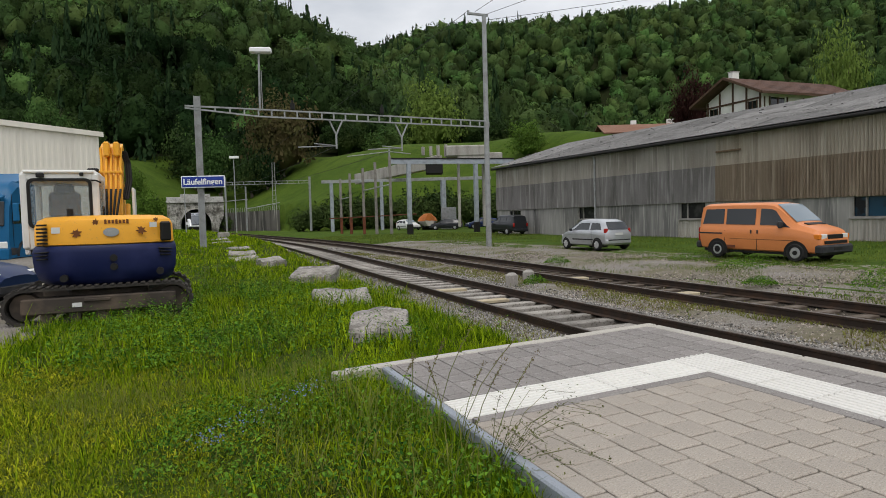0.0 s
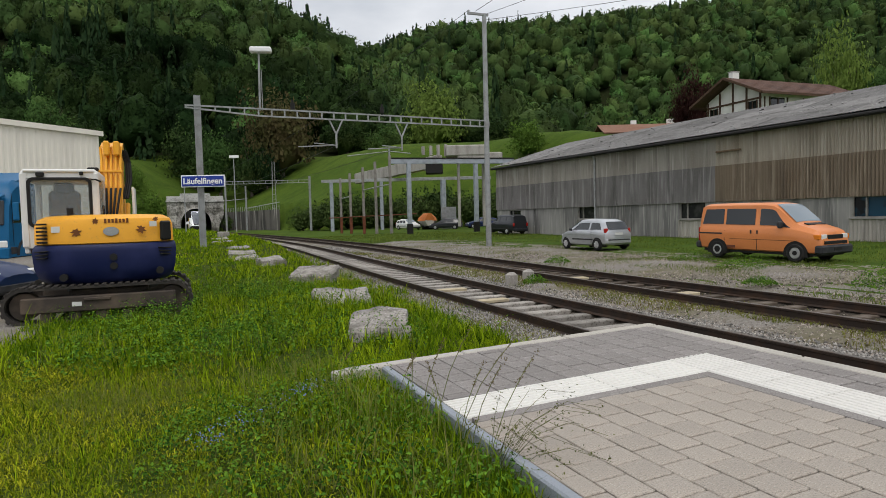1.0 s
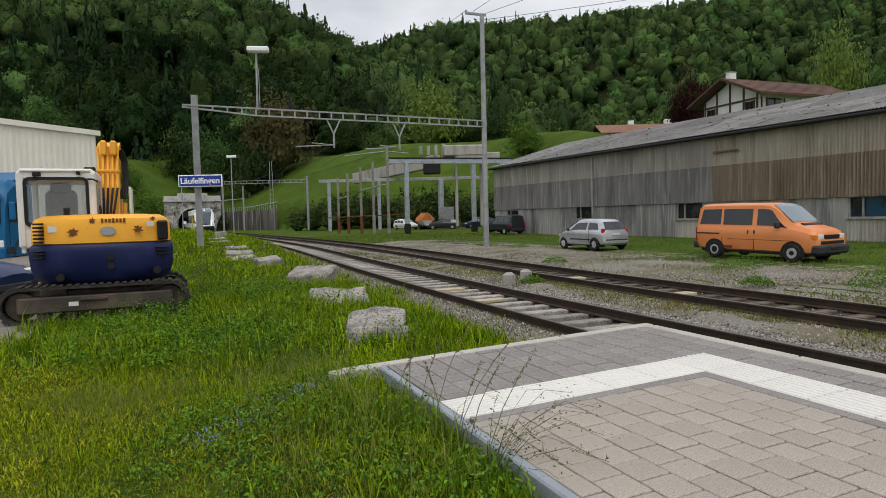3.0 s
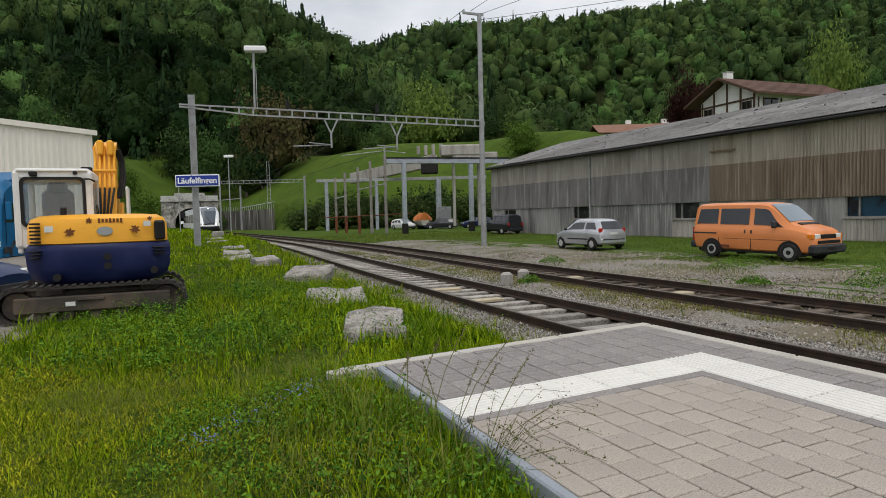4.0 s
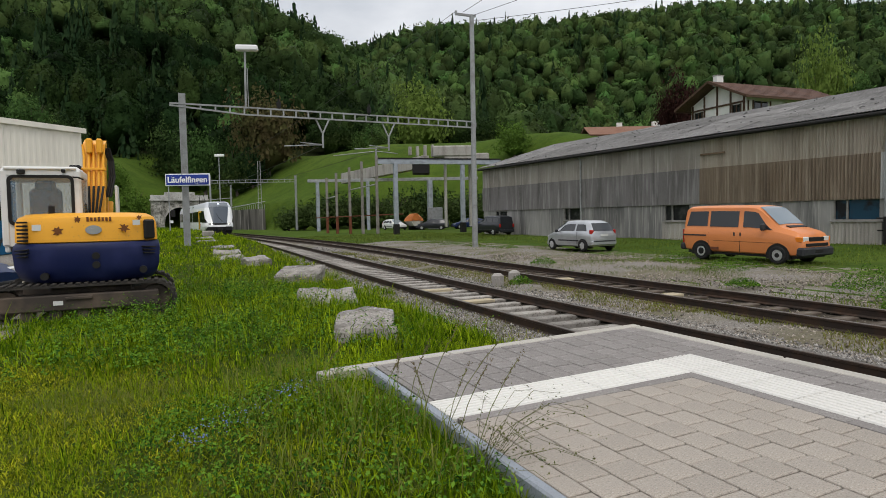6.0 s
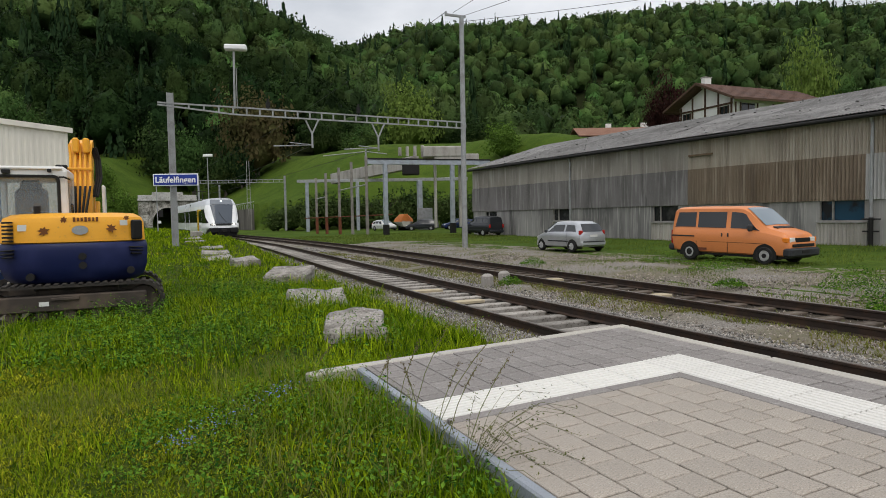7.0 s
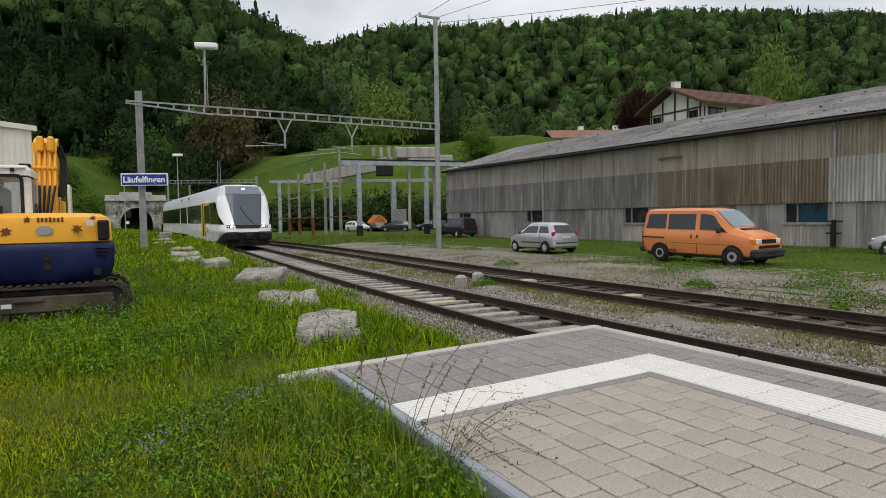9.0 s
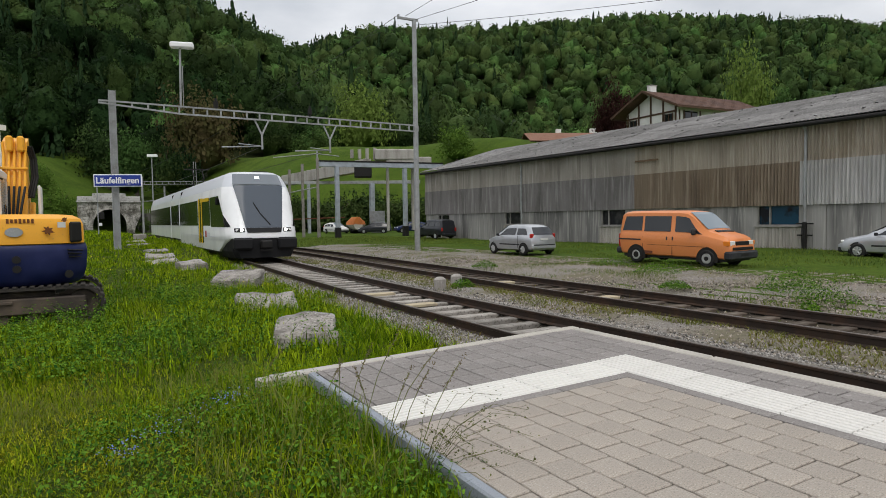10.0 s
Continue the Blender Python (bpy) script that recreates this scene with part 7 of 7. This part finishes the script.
def quads(C, N, S, R, asp=1.0):
    """Small rhombic leaves at C facing N with size S."""
    n = len(C)
    N = N / np.linalg.norm(N, axis=1)[:, None]
    r = R.normal(size=(n, 3))
    A = np.cross(N, r)
    A /= np.linalg.norm(A, axis=1)[:, None]
    B = np.cross(N, A)
    A, B = A * S[:, None], B * (S * asp)[:, None]
    bend = N * (S * 0.22)[:, None]
    V = np.stack([C - A - bend, C + B, C + A - bend, C - B], 1).reshape(-1, 3)
    k = np.arange(n)[:, None] * 4
    return V, np.concatenate([k + [0, 1, 2], k + [0, 2, 3]], 0)


# leafy weeds between the blocks and by the machine
C, N, S = [], [], []
for i in range(1500):
    r = nr.random_sample()
    if r < 0.6:
        x, y = nr.normal(0.4, 1.2), nr.uniform(6.9, 14)
    elif r < 0.64:
        x, y = nr.normal(0.3, 0.35), nr.uniform(3.6, 5.2)
    elif r < 0.8:
        x, y = nr.uniform(-0.3, 1.36), nr.uniform(2.2, 4.9)
    else:
        x, y = nr.normal(0.6, 1.2), nr.uniform(6.0, 22)
    if bare(np.array([[x, y]]))[0] or noise.noise((x * 0.9, y * 0.6, 6.0)) < -0.15:
        continue
    z, hh = land(x, y), nr.uniform(0.12, 0.46) * (0.5 if y < 6 else 1.0)
    for j in range(22):
        a = nr.uniform(0, 6.28)
        q = nr.uniform(0.02, 0.15)
        C.append((x + q * math.cos(a), y + q * math.sin(a), z + hh * nr.uniform(0.25, 1)))
        N.append((math.cos(a) * 0.6 + nr.normal() * 0.3, math.sin(a) * 0.6 + nr.normal() * 0.3, 1.0))
        S.append(nr.uniform(0.008, 0.018) if y < 6 else nr.uniform(0.01, 0.026))
V, T = quads(np.array(C), np.array(N), np.array(S), nr, 0.55)
tagged(new("weeds", raw_mesh("weeds", V, T, WEED)), "broad-leaved green weeds in the long grass", "weeds", kind="stuff")
# bushy weeds on the far side of the siding
C, N, S = [], [], []
for cx_, cy_, rad, hh in ((14.0, 8.6, 0.8, 0.6), (14.8, 9.2, 0.7, 0.5), (13.3, 7.4, 0.6, 0.45), (16.9, 17.2, 0.9, 0.4), (17.2, 15.0, 0.9, 0.35), (8.55, 14.2, 0.35, 0.25), (10.9, 6.4, 0.25, 0.3), (13.0, 20, 0.5, 0.25), (15.6, 14, 0.8, 0.3), (12.9, 11, 0.4, 0.2)):
    for j in range(1000):
        a, q = nr.uniform(0, 6.28), rad * math.sqrt(nr.random_sample())
        C.append((cx_ + q * math.cos(a), cy_ + q * math.sin(a), -0.2 + hh * nr.uniform(0.1, 1) * (1.1 - (q / rad) ** 2)))
        N.append((nr.normal(), nr.normal(), 1.2))
        S.append(nr.uniform(0.012, 0.032))
V, T = quads(np.array(C), np.array(N), np.array(S), nr, 0.5)
tagged(new("weeds", raw_mesh("weeds", V, T, WEED)), "bushy green weeds on the gravel yard", "weeds", kind="stuff")
# tall flowering grass at the kerb
STALK = leaf_material("straw_stalk", (0.17, 0.17, 0.06), (0.13, 0.15, 0.05), clear=0.15)
SEED = leaf_material("brown_seed_head", (0.13, 0.1, 0.06), (0.19, 0.155, 0.09), clear=0.1)
for i, (x, y, h, lx, ly) in enumerate(((1.24, 3.35, 0.62, 0.10, 0.02), (1.28, 3.2, 0.75, 0.16, 0.05), (1.31, 2.95, 0.72, 0.22, 0.0), (1.27, 3.05, 0.55, -0.05, 0.04), (1.33, 3.0, 0.5, 0.12, 0.1), (1.22, 3.45, 0.5, 0.02, 0.05), (1.3, 2.8, 0.62, 0.1, -0.05), (0.9, 4.2, 0.5, 0.12, 0.0), (1.2, 3.7, 0.42, 0.1, 0.05), (-1.2, 4.1, 0.42, 0.02, 0.0), (-1.5, 4.6, 0.38, 0.05, 0.0), (1.3, 2.6, 0.66, 0.2, 0.1))):
    t = thing("grass_stalk", "tall grass stalk with a brown seed head", "grass stalk", at=pose(x, y, land(x, y)), group="tall grass stalks")
    h *= 0.78
    lx *= 1.5
    pts = [Vector((lx * f * f, ly * f * f, h * f)) for f in (0, 0.3, 0.6, 0.85, 1.0)]
    part("stem", Geo().path(pts, 0.0022, 5), STALK, t)
    C, N, S = [], [], []
    for j in range(46):
        f = 0.78 + 0.3 * nr.random_sample()
        p_ = Vector((lx * f * f, ly * f * f, h * f))
        C.append((p_.x + nr.normal() * 0.006, p_.y + nr.normal() * 0.006, p_.z))
        N.append((nr.normal(), nr.normal(), nr.normal() * 0.3))
        S.append(0.0065)
    part("seed_head", raw_mesh("seed_head", *quads(np.array(C), np.array(N), np.array(S), nr, 0.5), SEED), None, t)["kind"] = "stuff"
# a wiry weed that leans over the paving
wire = thing("wiry_weed", "wiry green weed leaning over the paving", "weed", at=pose(1.3, 2.62, 0.2))
C, N, S = [], [], []
g = Geo()
for i in range(30):
    a = radians(nr.uniform(-85, 75))
    ln, hh = nr.uniform(0.2, 0.66), nr.uniform(0.3, 0.68)
    pts = [Vector((math.cos(a) * ln * f ** 1.3, math.sin(a) * ln * f ** 1.3, hh * (1 - (1 - f) ** 1.8) - 0.16 * f ** 3)) for f in (0, 0.25, 0.5, 0.75, 1)]
    g.path(pts, 0.0011, 4)
    for j in range(20):
        f = nr.uniform(0.35, 1.05)
        p_ = Vector((math.cos(a) * ln * f ** 1.3, math.sin(a) * ln * f ** 1.3, hh * (1 - (1 - min(f, 1)) ** 1.8) - 0.16 * f ** 3))
        C.append(tuple(p_ + Vector(nr.normal(size=3)) * 0.018))
        N.append(nr.normal(size=3) + np.array([0, 0, 0.8]))
        S.append(nr.uniform(0.004, 0.01))
part("stalk", g, WIRY, wire)["kind"] = "stuff"
part("foliage", raw_mesh("foliage", *quads(np.array(C), np.array(N), np.array(S), nr, 0.55), WIRY), None, wire)
# small flowers
for name, label, mat, spots, cnt, sz in (("blue_flowers", "small pale blue flowers in the grass", material("pale_blue_petal", (0.13, 0.18, 0.33), 0.7), ((0.36, 4.15, 0.17), (0.72, 4.28, 0.13), (0.12, 4.02, 0.1)), 60, 0.005),
                                         ("dandelions", "yellow dandelion flowers in the grass", material("yellow_petal", (0.6, 0.45, 0.03), 0.7), ((0.2, 24.5, 1.0), (1.0, 21, 1.2), (3.2, 14, 0.6)), 12, 0.016)):
    C, N, S = [], [], []
    for x, y, r in spots:
        for j in range(cnt):
            px_, py_ = nr.normal(x, r * 0.6), nr.normal(y, r * 0.6)
            C.append((px_, py_, land(px_, py_) + nr.uniform(0.1, 0.2)))
            N.append((nr.normal() * 0.4, -0.5, 1))
            S.append(sz * nr.uniform(0.7, 1.3))
    tagged(new(name, raw_mesh(name, *quads(np.array(C), np.array(N), np.array(S), nr), mat)), label, "flowers", kind="stuff")

# ---- loose ballast stones ----
STONES = material("ballast_stone", (0.25, 0.235, 0.215), 0.95, vary=((30.0, (0.16, 0.15, 0.14), 0.45, 0.7),), island=0.65)
STONES2 = material("brown_gravel_stone", (0.29, 0.255, 0.215), 0.95, vary=((30.0, (0.15, 0.12, 0.1), 0.45, 0.7),), island=0.6)
OCT_V = np.array([(1, 0, 0), (-1, 0, 0), (0, 1, 0), (0, -1, 0), (0, 0, 1), (0, 0, -1)], float)
OCT_T = np.array([(0, 2, 4), (2, 1, 4), (1, 3, 4), (3, 0, 4), (2, 0, 5), (1, 2, 5), (3, 1, 5), (0, 3, 5)])


def stones(P, Z, size, R):
    n = len(P)
    V = OCT_V[None] * R.uniform(0.55, 1.25, (n, 6, 1)) * size[:, None, None] * R.uniform(0.6, 1.1, (n, 1, 3))
    a = R.uniform(0, 6.28, n)
    c, s = np.cos(a)[:, None], np.sin(a)[:, None]
    X, Y = V[:, :, 0] * c - V[:, :, 1] * s, V[:, :, 0] * s + V[:, :, 1] * c
    V = np.stack([X + P[:, :1], Y + P[:, 1:], V[:, :, 2] + Z[:, None]], 2).reshape(-1, 3)
    return V, (np.arange(n)[:, None, None] * 6 + OCT_T[None]).reshape(-1, 3)


sets, sets2 = [], []
for x0, x1, y0, y1, per, sz in ((4.3, 8.0, 2, 11, 420, 0.024), (4.6, 8.2, 11, 22, 170, 0.032), (4.4, 9, 22, 40, 40, 0.045)):
    P = scatter(x0, x1, y0, y1, per, nr)
    P = P[in_view(P)]
    P = P[nz(P, 1.2, 8.0) > -0.35]
    off = np.abs(P[:, 0] - np.array([track_1(q) for q in P[:, 1]]))
    P = P[(off > 0.8) | (nr.random_sample(len(P)) < 0.22)]
    sets.append(stones(P, np.array([on_bed(*q) for q in P]) + 0.006, sz * nr.uniform(0.6, 1.4, len(P)), nr))
for x0, x1, y0, y1, per, sz in ((7.6, 12.6, 2.5, 14, 200, 0.024), (8.2, 13, 14, 30, 75, 0.034), (12.4, 17.5, 5, 26, 90, 0.032)):
    P = scatter(x0, x1, y0, y1, per, nr)
    P = P[in_view(P)]
    P = P[nz(P, 0.5, 5.0) > -0.25]
    off = np.abs(P[:, 0] - np.array([track_2(q) for q in P[:, 1]]))
    P = P[(off > 0.8) | (nr.random_sample(len(P)) < 0.25)]
    sets2.append(stones(P, np.array([on_bed(*q) for q in P]) + np.where(P[:, 0] < 12.2, 0.004, 0.02), sz * nr.uniform(0.5, 1.4, len(P)), nr))
tagged(new("ballast_stones", raw_mesh("ballast_stones", *join(sets), STONES)), "loose grey ballast stones along the track", "ballast", kind="stuff")
tagged(new("gravel_stones", raw_mesh("gravel_stones", *join(sets2), STONES2)), "brownish gravel stones on the yard", "gravel", kind="stuff")
yg = Geo().sheet([[Vector((x, y, max(land(x, y), -0.3) + 0.03 * step(-0.12, 0.1, noise.noise((x * 0.25, y * 0.12, 11)) + 0.25 * math.sin(0.9 * (x - 13.2))))) for x in np.linspace(11.8, 19.5, 22)] for y in np.linspace(-5, 45, 90)])
tagged(part("gravel_yard", yg, GRAVEL, smooth=True), "patchy gravel yard between siding and warehouse", "yard", kind="structure")

# ---- woods ----
def ico(sub):
    bm = bmesh.new()
    bmesh.ops.create_icosphere(bm, subdivisions=sub, radius=1.0)
    V = np.array([v.co[:] for v in bm.verts])
    T = np.array([[v.index for v in f.verts] for f in bm.faces])
    bm.free()
    return V, T


ICO = {k: ico(k) for k in (2, 3)}


def bulge(d, seed, k):
    """How far a crown reaches in the direction d: boughs and hollows."""
    d = Vector(d)
    o = Vector((seed * 7.3, seed * 2.1, 0))
    return (0.74 + 0.34 * noise.noise(d * 1.5 + o) + 0.28 * k * noise.noise(d * 3.4 + o) + 0.16 * k * noise.noise(d * 7.0 + o)) * (1.0 - 0.22 * abs(d.z) * d.x)


def crown(R, n, seed, leaf, sub=2, rough=1.0, body=1.0):
    """A dense crown of radius one: an uneven body of foliage and loose leaf sprays round it."""
    V, T = ICO[sub]
    V = V * (body * np.array([bulge(p, seed, rough) for p in V]))[:, None]
    d = R.normal(size=(n, 3))
    d /= np.linalg.norm(d, axis=1)[:, None]
    d[:, 2] = np.where(d[:, 2] < -0.35, -d[:, 2], d[:, 2])
    C = d * (np.array([bulge(p, seed, rough) for p in d]) * R.uniform(0.94 * body, 1.2, n))[:, None]
    LV, LT = quads(C, d + R.normal(size=(n, 3)) * 0.6, leaf * R.uniform(0.6, 1.5, n), R, 0.7)
    return np.concatenate([V, LV]), np.concatenate([T, LT + len(V)])


def woods(spots, n_leaf, R, variants=9, leaf=0.17, sub=2, conifer=False):
    """spots: rows of x, y, z of the crown's middle, radius, half height."""
    spots = np.asarray(spots)
    sets = []
    for v_ in range(variants):
        if conifer:
            f = R.uniform(0, 1, n_leaf) ** 0.7
            a = R.uniform(0, 6.28, n_leaf)
            rr = (0.08 + 0.9 * f) * R.uniform(0.75, 1.05, n_leaf)
            C = np.stack([rr * np.cos(a), rr * np.sin(a), 1 - 2 * f], 1)
            N = np.stack([np.cos(a), np.sin(a), np.full(n_leaf, 0.7)], 1) + R.normal(size=(n_leaf, 3)) * 0.3
            V, T = quads(C, N, np.full(n_leaf, leaf) * R.uniform(0.6, 1.4, n_leaf), R, 0.75)
        else:
            V, T = crown(R, n_leaf, v_ + 1.0, leaf, sub)
        S = spots[v_::variants]
        if not len(S):
            continue
        a = R.uniform(0, 6.28, len(S))
        c, s = np.cos(a)[:, None], np.sin(a)[:, None]
        X = (V[None, :, 0] * c - V[None, :, 1] * s) * S[:, 3:4] + S[:, 0:1]
        Y = (V[None, :, 0] * s + V[None, :, 1] * c) * S[:, 3:4] + S[:, 1:2]
        Z = V[None, :, 2] * S[:, 4:5] + S[:, 2:3]
        sets.append((np.stack([X, Y, Z], 2).reshape(-1, 3), (np.arange(len(S))[:, None, None] * len(V) + T[None]).reshape(-1, 3)))
    return join(sets)


near_w, left_w, right_w, far_w, pines, light, light_far = [], [], [], [], [], [], []
R = np.random.RandomState(21)
v = 150.0
while v < 780:
    d = 9.4 if v < 300 else 10.4 if v < 450 else 11.5
    u = -0.8 * v
    while u < 1.05 * v:
        uu, vv = u + R.uniform(-0.45, 0.45) * d, v + R.uniform(-0.45, 0.45) * d
        u += d
        s = uu / vv
        start = 168 if s < -0.35 else 158 if s < -0.22 else 178 if s < 0.1 else 172
        if vv < start + 10 * noise.noise((uu * 0.03, 0, 0)):
            continue
        if vv > 440 and s < -0.2 or vv > 500 and s < -0.17:
            continue
        x, y = uv(uu, vv)
        z = land(x, y)
        h = R.uniform(12, 24) * (0.7 if vv < 190 else 1.0 if s > -0.1 else 0.85)
        r = R.uniform(0.5, 0.85) * d
        w = noise.noise((uu * 0.02, vv * 0.02, 5.0))
        spot = (x, y, z + h * 0.56, r, h * 0.52)
        if R.random_sample() < 0.05 + 0.14 * (w > 0.25) + 0.12 * (vv > 560) + 0.3 * (s < -0.4 and vv < 280):
            pines.append((x, y, z + h * 0.62, r * 0.5, h * 0.62))
        elif R.random_sample() < 0.10 + 0.2 * (w < -0.2):
            (light if vv < 330 else light_far).append(spot)
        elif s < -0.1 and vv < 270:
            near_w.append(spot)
        elif s < -0.1:
            left_w.append(spot)
        elif vv < 420:
            right_w.append(spot)
        else:
            far_w.append(spot)
    v += d * 0.9
R2 = np.random.RandomState(5)
for name, spots, leaves, leaf, sub, mat, label in (
        ("woods", near_w, 620, 0.06, 3, CROWN_SHADE, "dense deciduous woods above the tunnel, shade put into their dark green"),
        ("woods", left_w, 180, 0.088, 2, CROWN, "dark green deciduous woods on the upper hillside"),
        ("woods", right_w, 200, 0.078, 2, CROWN, "green deciduous woods on the slope behind the houses"),
        ("woods", far_w, 75, 0.11, 2, CROWN, "green deciduous woods covering the far ridge"),
        ("woods", light, 500, 0.06, 3, CROWN2, "fresh light green trees within the near woods"),
        ("woods", light_far, 120, 0.1, 2, CROWN2, "fresh light green trees within the far woods")):
    tagged(new(name, raw_mesh(name, *woods(spots, leaves, R2, leaf=leaf, sub=sub), mat)), label, "woods", kind="stuff")
tagged(new("conifers", raw_mesh("conifers", *woods(pines, 110, R2, leaf=0.19, conifer=True), CONIF)), "dark conifers scattered through the woods", "woods", kind="stuff")


def tree(u, v, h, r, mat, label, n=4200, low=0.03, name="tree", leaf=0.036):
    x, y = uv(u, v)
    t = thing(name, label, "tree" if name == "tree" else "bush", at=pose(x, y, land(x, y)), group="trees by the meadow" if name == "tree" else "bushes by the meadow")
    g_ = Geo().tube((0, 0, -0.4), (0, 0, h * 0.4), r * 0.06 + 0.06, r * 0.04 + 0.03, n=8)
    for i in range(6):
        a = i * 1.05 + u
        g_.tube((0, 0, h * (0.22 + 0.03 * i)), (math.cos(a) * r * 0.55, math.sin(a) * r * 0.55, h * (0.5 + 0.05 * i)), r * 0.03 + 0.02, 0.02, n=5)
    part("trunk", g_, BARK, t)
    V, T = crown(R2, n, u * 0.37 + v, leaf, 2, 1.35, 0.58)
    V[:, 2] = 2.0 * (V[:, 2] - V[:, 2].min()) / (V[:, 2].max() - V[:, 2].min()) - 1.0
    V = V * np.array([r, r, h * (1 - low) * 0.5]) * np.array([1.05, 1.05, 1.0]) + np.array([0, 0, h * (low + (1 - low) * 0.5)])
    part("crown", raw_mesh("crown", V, T, mat), None, t)
    return t


for x_px, v, h, r, mat, label in (
        (505, 150, 22, 9.5, CROWN4, "broad brown-green tree just coming into leaf"), (772, 172, 23, 9, CROWN5, "tall pale green tree at the meadow's edge"), (938, 112, 7.0, 3.8, CROWN6, "round green tree on the meadow"),
        (690, 160, 8, 6, CROWN2, "light green tree above the meadow"), (1238, 100, 15.5, 3.4, CROWN3, "dark copper beech beside the house"), (1212, 103, 12, 2.6, CROWN3, "dark red tree by the house"), (1492, 100, 22.5, 4.3, CROWN5, "fresh light green tree behind the house"), (1550, 104, 16, 3.6, CROWN2, "fresh green tree behind the warehouse"),
        (265, 132, 9.5, 4.4, CROWN6, "young green tree on the slope"), (238, 138, 7.5, 3.6, CROWN6, "young green tree on the slope"), (395, 150, 18, 6.5, CROWN2, "dense green tree behind the portal"), (450, 146, 15, 5.5, CROWN, "dense green tree behind the portal"), (350, 165, 19, 8, CROWN, "green tree on the wooded bank"),
        (100, 150, 17, 6, CROWN2, "green tree at the wood's edge"), (40, 150, 13, 6, CROWN, "green tree at the wood's edge"), (160, 155, 12, 6, CROWN, "green tree at the wood's edge"), (478, 146, 13, 4, CONIF, "dark spruce behind the portal"), (620, 170, 13, 6, CROWN, "green tree above the meadow"), (880, 180, 14, 7, CROWN, "green tree above the meadow")):
    tree(px_u(x_px, v), v, h, r, mat, label)
for x_px, v, h, r in ((538, 103, 4.4, 2.6), (565, 102, 5.0, 3.6), (595, 101, 6.0, 3.8), (625, 103, 7.0, 4.2), (655, 104, 7.0, 4.2), (690, 104, 6.4, 4.2), (725, 103, 6.6, 4.2), (765, 104, 7.0, 4.4), (800, 103, 7.2, 4.2), (840, 102, 6.8, 4.0), (870, 101, 7.2, 4.0), (415, 136, 4.0, 2.8), (390, 140, 5, 3.0), (1420, 100, 9, 6.0)):
    tree(px_u(x_px, v), v, h, r, CROWN, "dense dark green bush below the meadow", 1800, 0.0, "bush", 0.045)


# ---- what moves ----
TRAIN = [(0.0, 141.0), (1.0, 131.0), (2.0, 118.5), (3.0, 107.5), (4.0, 96.8), (5.0, 86.0), (6.0, 74.8), (7.0, 63.5), (7.5, 57.4), (8.25, 47.5), (9.0, 38.3), (10.0, 26.8)]


def rail_z(y):
    return 0.0


def motions():
    rows = []
    for t, y in TRAIN:
        a, b = Vector((track_1(y), y, rail_z(y))), Vector((track_1(y + 36), y + 36, rail_z(y + 36)))
        rows.append((t, pose(*a, 0, 0, -math.degrees(math.atan2(b.x - a.x, b.y - a.y)))))
    walk(train, rows)


motions()
